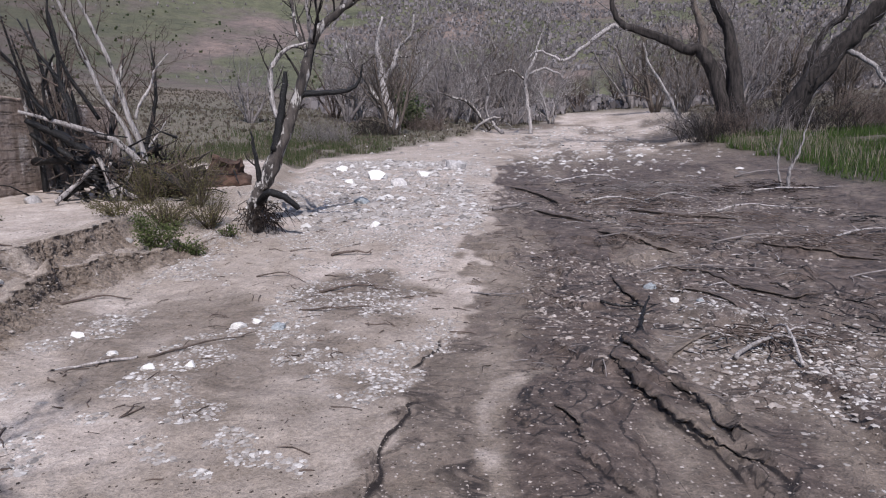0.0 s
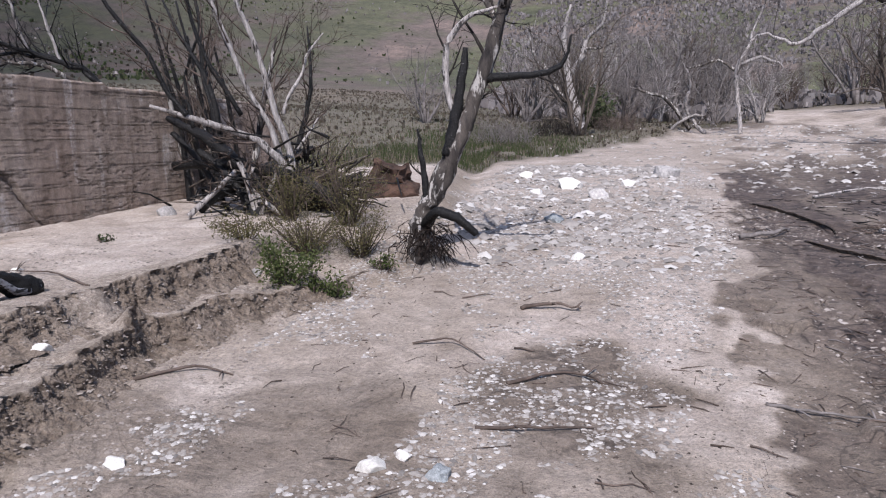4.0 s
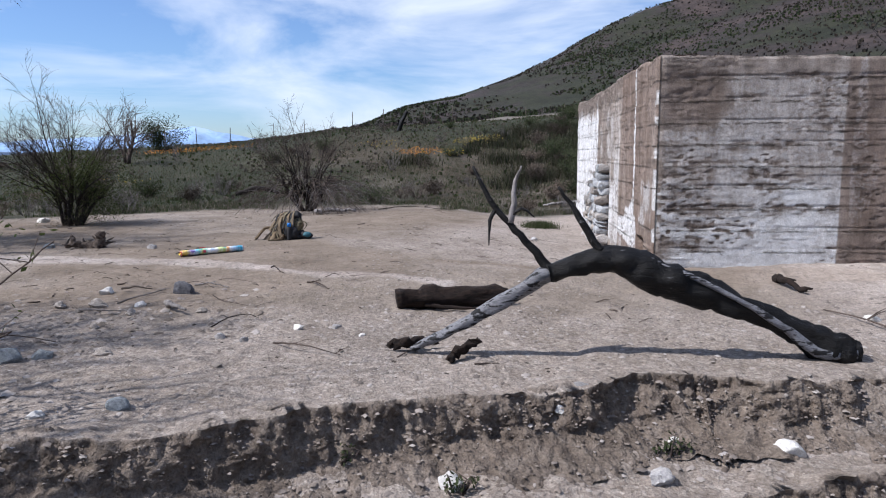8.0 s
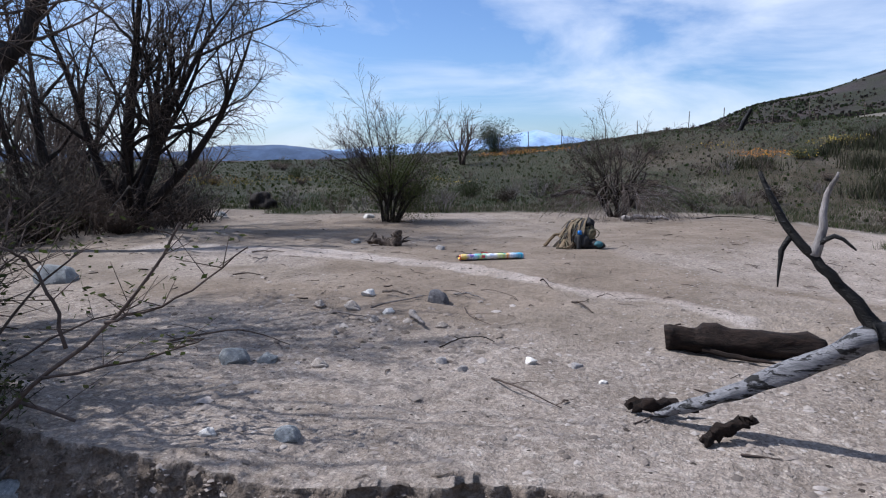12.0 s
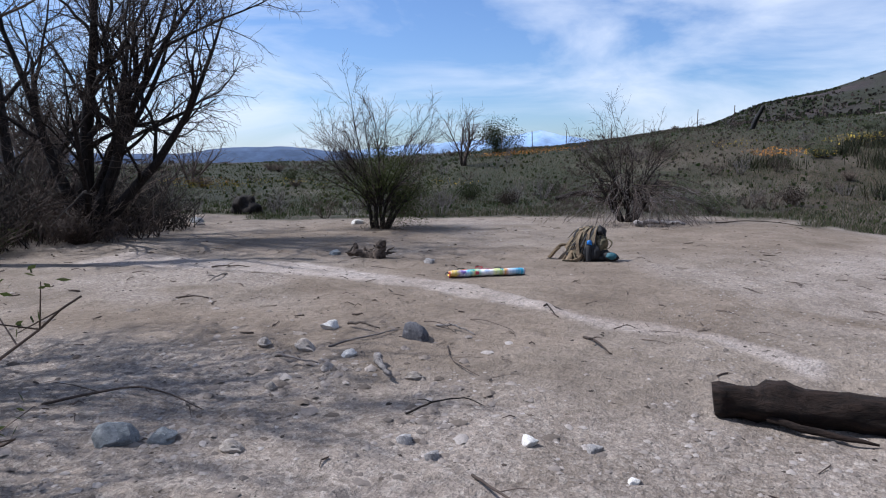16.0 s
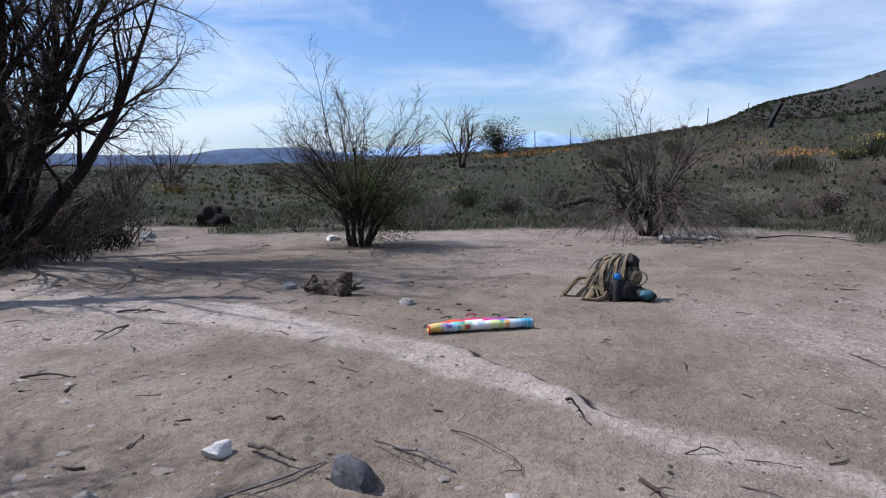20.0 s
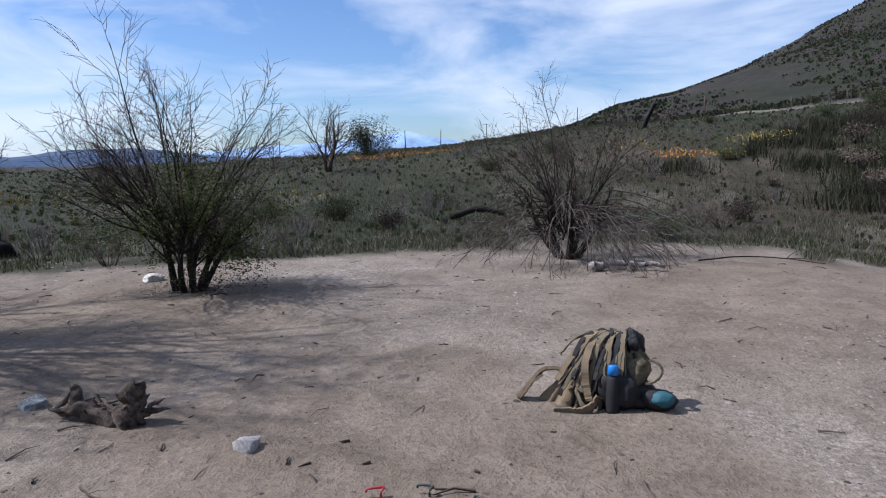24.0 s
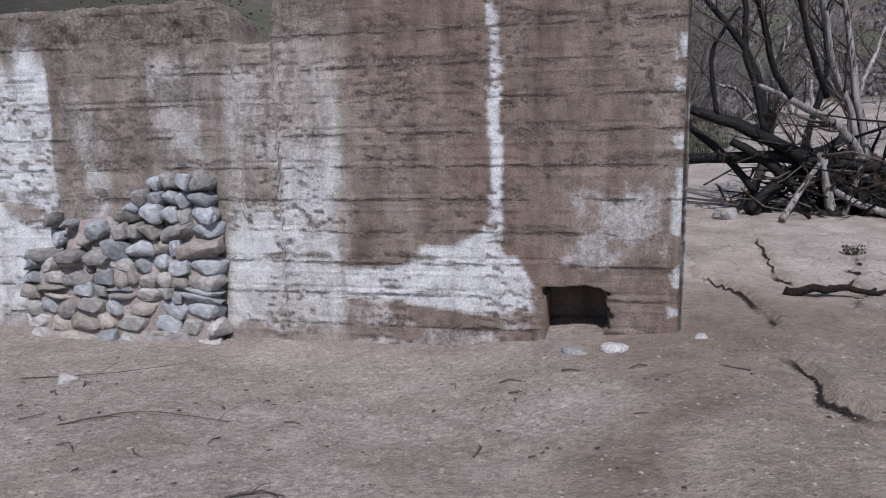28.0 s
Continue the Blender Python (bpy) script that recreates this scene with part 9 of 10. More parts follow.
for k, (x, y, rr, hh) in enumerate(((-13.3, -5.6, 0.9, 0.8), (-12.3, -4.4, 0.7, 0.6), (-14.6, -7.2, 1.0, 1.1), (-13.0, -7.0, 1.0, 1.2), (-15.8, -8.8, 1.1, 1.2), (-11.8, -6.2, 0.9, 1.0), (-10.8, -4.6, 0.8, 0.7), (-16.6, -10.5, 1.2, 1.3), (-13.8, -9.5, 1.2, 1.4), (-11.0, -7.6, 1.1, 1.2))):
    bush("brown_brush", (x, y), rr, hh, 700, 0.05, BROWN_BRUSH if k % 3 else LEAF_DARK, "tangled dry brush below a bare tree", 220 + k, "shrub", 60, TWIG, "brush below the bare tree")

def tangle(x, y, radius, height, count, mat, seed, label):
    """A mound of interlaced thin stems."""
    rg = random.Random(seed)
    runs = []
    for _ in range(count):
        a, q = rg.uniform(0, 6.28), math.sqrt(rg.random()) * radius
        p = Vector((math.cos(a) * q, math.sin(a) * q, 0))
        b, ln = rg.uniform(0, 6.28), height * rg.uniform(0.5, 1.3)
        lean = rg.uniform(0.1, 1.1)
        top = p + Vector((math.cos(b) * lean * ln, math.sin(b) * lean * ln, ln * rg.uniform(0.4, 1.0)))
        mid = (p + top) / 2 + Vector((rg.gauss(0, 0.1), rg.gauss(0, 0.1), 0.12 * ln))
        runs.append(([p, mid, top], [0.011, 0.008, 0.003]))
        for _ in range(3):
            u = rg.uniform(0.3, 0.95)
            q0 = p.lerp(top, u) + Vector((0, 0, 0.06 * ln))
            runs.append(([q0, q0 + Vector((rg.gauss(0, 0.2), rg.gauss(0, 0.2), rg.gauss(0.06, 0.15)))], [0.006, 0.002]))
    owner = thing("dry_thicket", (x, y, gz(x, y)), label, "shrub", "dry thickets under bare trees")
    part("stem_mass", tubes_mesh("stem_mass", runs, 3, mat), owner, kind="stuff")
    return owner


for k, (x, y, rr, hh) in enumerate(((-13.1, -4.6, 0.9, 0.9), (-13.9, -5.6, 0.9, 1.0), (-14.6, -5.2, 0.8, 0.7), (-13.4, -6.1, 1.0, 1.9), (-12.6, -6.6, 1.1, 2.1), (-14.4, -6.8, 1.1, 1.8), (-12.2, -5.4, 1.0, 1.1), (-11.2, -5.6, 1.0, 1.2), (-10.4, -5.2, 0.9, 1.1), (-9.6, -4.9, 0.9, 1.0), (-15.6, -7.4, 1.1, 1.3), (-12.8, -7.8, 1.3, 1.5), (-10.9, -8.2, 1.4, 1.6), (-9.3, -6.8, 1.2, 1.5), (-17.6, -9.6, 1.2, 1.2), (-7.9, -5.6, 1.1, 1.4), (-8.3, -3.2, 0.7, 0.7), (-6.3, -0.6, 0.7, 0.9), (-5.6, 1.0, 0.7, 1.0))):
    tangle(x, y, rr, hh, 130, BARK_DARK if k % 3 else TWIG, 230 + k, "dark tangled dry brush under a bare tree")
for k, (x, y, rr, hh) in enumerate(((12.6, 33.5, 1.3, 1.6), (14.2, 34.2, 1.4, 1.8), (15.8, 33.6, 1.4, 1.6), (18.0, 32.8, 1.5, 1.5), (20.2, 31.8, 1.5, 1.6), (13.4, 38.0, 1.5, 1.8), (17.0, 36.5, 1.8, 2.2), (21.0, 36.0, 2.0, 2.4), (-6.6, 40.0, 1.5, 1.6), (-4.2, 44.0, 1.4, 1.5), (-1.0, 47.5, 1.3, 1.4))):
    tangle(x, y, rr, hh, 170, (BARK_DARK, TWIG, TWIG_GREY)[k % 3], 260 + k, "dry tangled brush beside the wash")
lean_tree = thing("leaning_tree", (0, 0, 0), "dark leaning bare tree beside the sand flat", "tree")
g = [dress(lean_tree, [(-9.3, -5.5, -0.2), (-9.7, -5.15, 1.4), (-10.16, -4.8, 2.65), (-10.4, -4.6, 3.1), (-10.67, -4.47, 3.5), (-10.9, -4.3, 4.2), (-11.4, -4.1, 5.6)], [0.24, 0.21, 0.18, 0.17, 0.15, 0.12, 0.04], BARK_DARK, TWIG, 421, "trunk", 12, 0.03, 10, 2.0, 0.2, start=0.4),
     dress(lean_tree, [(-10.4, -4.6, 3.1), (-10.2, -5.0, 4.0), (-10.8, -5.4, 5.0), (-10.6, -5.8, 6.0)], [0.1, 0.08, 0.06, 0.02], BARK_DARK, TWIG, 422, "limb", 8, 0.03, 9, 1.7, 0.2)]
gather(lean_tree, g, TWIG)

# ---- trees of the distance ----
FAR = dict(BARE, steps=(6, 5, 3), wobble=(0.2, 0.28, 0.35), lift=(0.05, 0.04, 0.0), tip=(0.3, 0.3, 0.4), kids=(9, 8, 0), angle=(38, 42, 0), thin=(0.45, 0.5, 0), short=(0.6, 0.5, 0), least=0.012)
FAR["from"] = (0.15, 0.15, 0)


def far_tree(seed, mat, label):
    return bare_tree("bare_tree", (0, 0, 0), fan(random.Random(seed), 5, 0.55, 3.4, 4.8, 0.11), FAR, (mat, mat, mat), label, seed, "bare trees of the valley", "tree", 0, (6, 4, 3), ("trunk_mass", "branch_mass", "twig_mass"))[0]


models = [far_tree(201, BLEACHED, "bare bleached tree beside the wash"), far_tree(202, BARK, "bare grey tree beside the wash"), far_tree(203, TWIG, "bare brown tree in the valley"), far_tree(204, TWIG_GREY, "bare pale grey tree in the valley")]
spots = [(-7.0, 60, 0, 1.5), (9.6, 62, 0, 1.1), (1.0, 56, 3, 1.0), (-0.5, 62, 3, 1.3), (2.2, 60, 0, 1.0), (-2.5, 66, 0, 1.5), (3, 74, 2, 1.4), (4.5, 78, 3, 1.3), (-9, 60, 2, 1.2), (24, 58, 1, 1.6), (22, 46, 1, 1.4), (25, 38, 1, 1.2), (28, 30, 1, 1.3), (18.5, 44, 3, 1.2), (21, 50, 3, 1.4), (28, 70, 3, 1.5), (-3.0, 44, 1, 1.3), (-7.6, 57, 3, 1.5), (-12.4, 46, 3, 1.0), (0.2, 80, 3, 2.2), (3.2, 66, 3, 1.8), (6.6, 88, 1, 2.2), (9.8, 96, 3, 2.4), (14.0, 110, 3, 2.6), (-5.6, 100, 1, 2.2), (20.5, 68, 1, 2.0), (22.5, 84, 3, 2.4), (25.5, 74, 1, 2.2),
         (-38.6, -9.2, 2, 0.75), (-27.6, -17.7, 2, 0.55), (-21, -17, 1, 1.0), (-24, -22, 2, 0.9), (-18, -15, 2, 0.9), (-19.5, -20, 1, 1.1), (-16.5, -19, 2, 1.0), (-22, -13.5, 2, 0.5), (-28, -30, 2, 1.2), (-21.5, -28, 1, 1.3), (-33, -36, 2, 1.3), (-14, -16, 2, 0.8)]
rg = random.Random(205)
for _ in range(120):
    r, b = rg.uniform(52, 150), rg.uniform(-42, 5)
    if zones(np.array([CX - math.sin(radians(b)) * r]), np.array([CY + math.cos(radians(b)) * r]))[1][0] < 0.6:
        continue
    spots.append((CX - math.sin(radians(b)) * r, CY + math.cos(radians(b)) * r, rg.choice((1, 2, 3, 3)), rg.uniform(0.9, 1.5)))
used = set()
for x, y, k, s in spots:
    m = pose(x, y, gz(x, y) - 0.1, rg.uniform(-4, 4), rg.uniform(-4, 4), rg.uniform(0, 360)) @ Matrix.Diagonal((s, s, s, 1))
    if k not in used:
        models[k].matrix_world = m
        used.add(k)
    else:
        copy_thing(models[k], pose(0, 0, 0)).matrix_world = m
WHITE_TOP = dict(TOP, kids=(5, 6, 0), wobble=(0.22, 0.3, 0.35), steps=(6, 5, 4), least=0.012)


def pale_tree(x, y, label, limbs, seed):
    """A bleached dead tree with limbs given in its own plane, facing along the wash."""
    owner = thing("pale_dead_tree", (x, y, gz(x, y) - 0.1), label, "dead tree", "pale dead trees along the wash")
    kept = []
    for k, (name, pts, rad, kids, ln) in enumerate(limbs):
        kept.append(dress(owner, [(a, 0.25 * math.sin(3 * a + c), c) for a, c in pts], rad, BLEACHED if k % 2 == 0 else BURNT, TWIG_GREY, seed + k, name, 9, 0.04, kids, ln, 0.15, start=0.35, st=WHITE_TOP))
    gather(owner, kept, TWIG_GREY)


pale_tree(-3.3, 48, "bleached dead tree with thick forked limbs beside the wash", (
    ("trunk", [(0.2, 0), (0.0, 1.0), (-0.5, 2.4), (-0.7, 4.2), (-0.9, 5.8), (-0.5, 7.5)], [0.42, 0.36, 0.28, 0.22, 0.15, 0.06], 9, 2.2),
    ("limb", [(-0.3, 1.5), (-1.1, 2.3), (-1.8, 3.6), (-2.7, 4.6), (-3.0, 6.4)], [0.22, 0.18, 0.15, 0.1, 0.04], 8, 1.8),
    ("limb", [(-0.6, 3.2), (0.2, 4.5), (0.5, 5.5), (1.4, 6.3), (1.6, 7.6)], [0.18, 0.15, 0.13, 0.1, 0.04], 8, 1.8),
    ("limb", [(0.1, 5.0), (1.2, 4.9), (2.4, 5.4)], [0.08, 0.06, 0.02], 4, 1.2)), 700)
pale_tree(6.2, 49.5, "slim bleached dead tree standing in the wash", (
    ("trunk", [(0.1, 0), (0.0, 1.2), (-0.2, 2.6), (-0.3, 4.0), (0.2, 5.0), (0.6, 6.4), (1.2, 8.0)], [0.15, 0.12, 0.11, 0.12, 0.1, 0.07, 0.03], 12, 1.8),
    ("limb", [(-0.3, 3.8), (-1.3, 4.5), (-2.4, 4.2), (-3.3, 4.1)], [0.1, 0.08, 0.06, 0.02], 7, 1.3),
    ("limb", [(-0.1, 4.2), (1.0, 4.6), (1.9, 4.2), (2.3, 3.8)], [0.1, 0.09, 0.07, 0.03], 6, 1.2)), 710)
pale_tree(3.6, 50.5, "heap of bleached broken limbs by the wash", (
    ("limb", [(0.8, 0.05), (0.1, 0.8), (-0.4, 1.8), (-0.2, 3.2), (-0.6, 4.4)], [0.14, 0.11, 0.09, 0.07, 0.03], 8, 1.4),
    ("limb", [(-0.8, 0.05), (0.2, 0.6), (0.9, 1.3), (0.7, 2.3)], [0.12, 0.1, 0.07, 0.03], 7, 1.2),
    ("limb", [(-1.5, 0.05), (-0.6, 0.9), (0.4, 1.2), (1.4, 0.5)], [0.11, 0.1, 0.08, 0.03], 6, 1.2),
    ("limb", [(-0.2, 0.4), (-1.6, 2.2), (-2.6, 2.6), (-3.8, 3.0)], [0.13, 0.12, 0.1, 0.04], 5, 1.4)), 720)
pale_tree(14.1, 41, "thin leaning bleached dead tree beside the old cottonwood", (
    ("trunk", [(0.2, 0), (-0.4, 1.0), (-1.3, 2.6), (-2.2, 4.0), (-2.6, 5.2)], [0.13, 0.11, 0.09, 0.07, 0.03], 9, 1.4),
    ("limb", [(-0.2, 0.7), (-0.5, 2.2), (-0.4, 3.4), (-0.9, 5.2)], [0.07, 0.06, 0.05, 0.02], 7, 1.2)), 730)
bush("evergreen_tree", (-51.8, -12.3), 1.6, 2.6, 6500, 0.1, LEAF_DARK, "small round evergreen tree on the rise", 206, "tree", 26)


def hill_brush(name, count, b0, b1, r0, r1, size, mat, seed, label, gap, fade=0.01):
    """Scrub far up the slopes: small crossed tufts in one mesh."""
    rng = np.random.RandomState(seed)
    r = np.sqrt(r0 ** 2 + (r1 ** 2 - r0 ** 2) * rng.rand(count))
    b = np.radians(b0 + (b1 - b0) * rng.rand(count))
    x, y = CX - np.sin(b) * r, CY + np.cos(b) * r
    ok = (grain(x, y, 34, seed) * 0.6 + grain(x, y, 9, seed + 1) * 0.4 > gap) & (zones(x, y)[1] > 0.6) & (smooth(b0, b0 + fade, np.degrees(b)) > rng.rand(count))
    x, y = x[ok], y[ok]
    n = len(x)
    z = land(x, y)
    k = 5
    a = rng.rand(n, k) * 6.283
    s = size * (0.3 + 1.5 * rng.rand(n, 1) ** 2) * np.ones((1, k))
    d = np.stack([np.cos(a), np.sin(a)], -1)
    c = np.stack([x, y], -1)[:, None] + d * (s * rng.rand(n, k) * 0.5)[..., None]
    w = np.stack([-d[..., 1], d[..., 0]], -1) * (s * 0.33)[..., None]
    zz = z[:, None]
    p0 = np.concatenate([c - w, (zz + s * 0.05 * rng.rand(n, k))[..., None]], -1)
    p1 = np.concatenate([c + w, (zz + s * 0.1 * rng.rand(n, k))[..., None]], -1)
    p2 = np.concatenate([c + w * 0.7 + d * (s * 0.25)[..., None], (zz + s * (0.5 + 0.5 * rng.rand(n, k)))[..., None]], -1)
    p3 = np.concatenate([c - w * 0.7, (zz + s * (0.5 + 0.4 * rng.rand(n, k)))[..., None]], -1)
    v = np.stack([p0, p1, p2, p3], 2).reshape(-1, 3)
    m = n * k
    me = bpy.data.meshes.new(name)
    me.vertices.add(4 * m)
    me.vertices.foreach_set("co", v.astype(np.float32).ravel())
    me.loops.add(4 * m)
    me.loops.foreach_set("vertex_index", np.arange(4 * m, dtype=np.int32))
    me.polygons.add(m)
    me.polygons.foreach_set("loop_start", np.arange(0, 4 * m, 4, dtype=np.int32))
    me.update(calc_edges=True)
    me.materials.append(mat)
    return tagged(new(name, me), label, "scrub", kind="stuff")


hill_brush("hill_scrub", 60000, 18, 98, 110, 440, 0.5, LEAF_DARK, 211, "dark green scrub dotted over the hillside", 0.5, 30)
hill_brush("hill_dry_scrub", 40000, 18, 98, 105, 440, 0.5, HILL_BRUSH, 213, "brown and grey dry scrub over the hillside", 0.4, 50)
hill_brush("field_low_brush", 14000, 38, 112, 19, 75, 0.09, FIELD_BRUSH, 219, "low grey dry brush over the field", 0.42)
hill_brush("field_green_brush", 15000, 38, 145, 18, 75, 0.09, GRASS, 221, "low dark green plants over the field", 0.46)
hill_brush("meadow_brush", 26000, -42, 42, 19, 95, 0.14, FIELD_BRUSH, 225, "low dry brush over the meadow", 0.4)
hill_brush("slope_scrub", 8000, -45, 52, 150, 430, 0.5, LEAF_DARK, 217, "dark scrub on the slope behind the wash", 0.52)
hill_brush("slope_dry_scrub", 9000, -45, 52, 120, 430, 0.5, GREY_BRUSH, 223, "grey and mauve dry scrub on the slope behind the wash", 0.46)
hill_brush("valley_brush", 26000, -45, 8, 62, 260, 0.8, GREY_BRUSH, 215, "grey-brown dry brush in the valley", 0.36)


# ---- things left on the sand ----
CANVAS = plain_material("tan_canvas", (0.19, 0.142, 0.09), 0.9, 0, 160, 0.2)
# darker copy of the canvas, paints in the shade between the straps
SHADE_CANVAS = plain_material("canvas_in_strap_shade", (0.07, 0.053, 0.034), 0.9, 0, 160, 0.25)
WEBBING = plain_material("olive_webbing", (0.15, 0.125, 0.08), 0.85, 0, 220, 0.2)
BLACK_CLOTH = plain_material("black_cloth", (0.012, 0.012, 0.014), 0.8, 0, 160, 0.2)
CAMO = rough_material("mottled_camouflage_cloth", (0.05, 0.05, 0.03), (0.22, 0.18, 0.12), 14, 0.9, 0.2, 60, vary=0)
BLUE_CAP = plain_material("blue_plastic_cap", (0.02, 0.2, 0.62), 0.4, 0, 60, 0.08)
TEAL = plain_material("teal_cloth", (0.02, 0.1, 0.13), 0.7, 0, 160, 0.2)
PEG = plain_material("dark_green_peg", (0.02, 0.035, 0.028), 0.5, 0, 80, 0.1)
RED_PEG = plain_material("red_peg", (0.35, 0.02, 0.03), 0.5, 0, 80, 0.1)
PLASTIC = plain_material("dirty_white_plastic_sheet", (0.5, 0.5, 0.5), 0.6, 0, 20, 0.15)


def folded(name, parent, centre, size, mat, seed, label="", level=4, fold=0.22, taper=0.0, lean=(0, 0), tilt=0.0):
    """A soft cloth body: a squashed ball with folds."""
    bm = bmesh.new()
    bmesh.ops.create_icosphere(bm, subdivisions=level, radius=1.0)
    off = Vector((seed * 3.1, seed * 1.7, seed * 0.9))
    for v in bm.verts:
        d = v.co.copy()
        k = 1 + fold * noise.noise(d * 1.5 + off) + fold * 0.45 * abs(noise.noise(Vector((d.x * 4, d.y * 4, d.z * 1.2)) + off)) + fold * 0.15 * noise.noise(d * 9 + off)
        q = d * k
        w = 1 - taper * (q.z * 0.5 + 0.5)
        q = Vector((q.x * w, q.y * w, max(q.z, -0.86)))
        v.co = Vector((q.x * size[0] + lean[0] * (q.z + 1), q.y * size[1] + lean[1] * (q.z + 1), q.z * size[2]))
    bmesh.ops.rotate(bm, verts=bm.verts, cent=(0, 0, 0), matrix=Matrix.Rotation(tilt, 3, "X"))
    me = bpy.data.meshes.new(name)
    bm.to_mesh(me)
    bm.free()
    me.materials.append(mat)
    me.polygons.foreach_set("use_smooth", np.ones(len(me.polygons), bool))
    return part(name, me, parent, label, pose(*centre))


def ribbon(name, parent, points, width, mat, side=(1, 0, 0), thick=0.006, seed=1, label=""):
    """A flat strap along a line."""
    pts = bend(points, 6, random.Random(seed), 0.003)
    v, f = [], []
    n = len(pts)
    for i, p in enumerate(pts):
        d = (pts[min(n - 1, i + 1)] - pts[max(0, i - 1)]).normalized()
        s = (Vector(side) - d * d.dot(Vector(side))).normalized()
        t = d.cross(s)
        for a, b in ((-1, -1), (1, -1), (1, 1), (-1, 1)):
            v.append(tuple(p + s * (a * width / 2) + t * (b * thick / 2)))
    for i in range(n - 1):
        for k in range(4):
            a, b = i * 4 + k, i * 4 + (k + 1) % 4
            f.append((a, b, b + 4, a + 4))
    f += [(3, 2, 1, 0), tuple(range(4 * n - 4, 4 * n))]
    return part(name, mesh_of(name, v, f, mat, False), parent, label)


PX, PY = -13.8, 4.1
pack = thing("backpack", (PX, PY, gz(PX, PY)), "slumped tan canvas backpack with loose straps on the sand", "backpack")
def draped(name, parent, apex, foot, rx, ry, mat, seed, folds, label=""):
    """Canvas hanging in folds from a peak down to the ground."""
    v, f = [], []
    NA, NS = 96, 22
    for i in range(NS + 1):
        q = i / NS
        for j in range(NA):
            a = 2 * math.pi * j / NA
            w = noise.noise(Vector((math.cos(a) * 1.4, math.sin(a) * 1.4, seed)))
            ridge_k = math.sin(folds * a + 5 * w + 1.2 * q) ** 3
            r = (q ** 0.85) * (1 + 0.34 * ridge_k * min(1, 2.5 * q) + 0.22 * w + 0.06 * noise.noise(Vector((a * 3, q * 7, seed)))) + 0.06 * (1 - q)
            x, y = apex[0] + (foot[0] - apex[0]) * q + math.cos(a) * r * rx, apex[1] + (foot[1] - apex[1]) * q + math.sin(a) * r * ry
            z = apex[2] * (1 - q ** 1.25) + 0.012 * noise.noise(Vector((x * 22, y * 22, seed)))
            v.append((x, y, max(0.0, z)))
    for i in range(NS):
        for j in range(NA):
            a, b = i * NA + j, i * NA + (j + 1) % NA
            f.append((a, a + NA, b + NA, b))
    f.append(tuple(range(NA)))
    return part(name, mesh_of(name, v, f, mat), parent, label)


draped("body", pack, (-0.02, 0.1, 0.46), (0.0, -0.02, 0.0), 0.15, 0.18, SHADE_CANVAS, 3.0, 9, "canvas body in deep folds, coloured as the shade between straps")
draped("side_flap", pack, (0.0, -0.16, 0.2), (0.03, -0.22, 0.0), 0.09, 0.13, CANVAS, 5.0, 5)
folded("front_pocket", pack, (0.13, 0.02, 0.19), (0.045, 0.06, 0.1), CANVAS, 6, "bulging front pocket", 4, 0.2)
folded("top_pouch", pack, (0.03, 0.21, 0.4), (0.055, 0.055, 0.085), BLACK_CLOTH, 7, "black pouch on top", 4, 0.7)
folded("camo_flap", pack, (0.05, 0.22, 0.22), (0.07, 0.09, 0.14), CAMO, 9, "mottled camouflage flap", 4, 0.35)
folded("base_pouch", pack, (0.14, 0.12, 0.12), (0.08, 0.12, 0.13), BLACK_CLOTH, 11, "black pouch at the foot", 4, 0.3)
folded("dark_lining", pack, (0.05, 0.2, 0.08), (0.12, 0.15, 0.1), BLACK_CLOTH, 12, "black padded back panel", 4, 0.25)
for k, (y0, y1, z1) in enumerate(((-0.04, -0.16, 0.2), (-0.01, -0.09, 0.14), (0.03, -0.02, 0.2))):
    ribbon("webbing", pack, [(0.0 + 0.02 * k, 0.08, 0.48), (0.06 + 0.01 * k, y0 + 0.02, 0.42), (0.12 + 0.015 * k, (y0 + y1) / 2, 0.3), (0.17 + 0.015 * k, y1, z1)], 0.022, BLACK_CLOTH, (0.3, 1, 0), 0.007, 20 + k, "black edging strap")
v, f = [], []
tube(v, f, [(0.21, 0.09, 0.0), (0.205, 0.09, 0.02), (0.2, 0.09, 0.12), (0.19, 0.09, 0.21), (0.185, 0.09, 0.235)], [0.036, 0.04, 0.04, 0.038, 0.026], 16)
bottle = part("bottle", mesh_of("bottle", v, f, BLACK_CLOTH), pack, "dark drinking bottle")
v, f = [], []
tube(v, f, [(0.186, 0.09, 0.232), (0.185, 0.09, 0.236), (0.18, 0.09, 0.288), (0.179, 0.09, 0.295)], [0.03, 0.034, 0.032, 0.026], 16)
part("cap", mesh_of("cap", v, f, BLUE_CAP), bottle, "bright blue cap")
ribbon("strap", pack, [(0.02, 0.0, 0.46), (0.1, -0.05, 0.4), (0.17, -0.08, 0.28), (0.19, -0.07, 0.16), (0.21, -0.05, 0.07)], 0.045, CANVAS, (0.2, 1, 0), 0.012, 2)
ribbon("strap", pack, [(0.0, -0.02, 0.46), (0.06, -0.1, 0.4), (0.1, -0.18, 0.27), (0.12, -0.25, 0.17)], 0.04, WEBBING, (0.3, 1, 0), 0.01, 3)
ribbon("strap", pack, [(-0.02, -0.05, 0.45), (0.0, -0.16, 0.4), (0.02, -0.25, 0.3)], 0.035, WEBBING, (0.3, 0.6, 0.6), 0.01, 4)
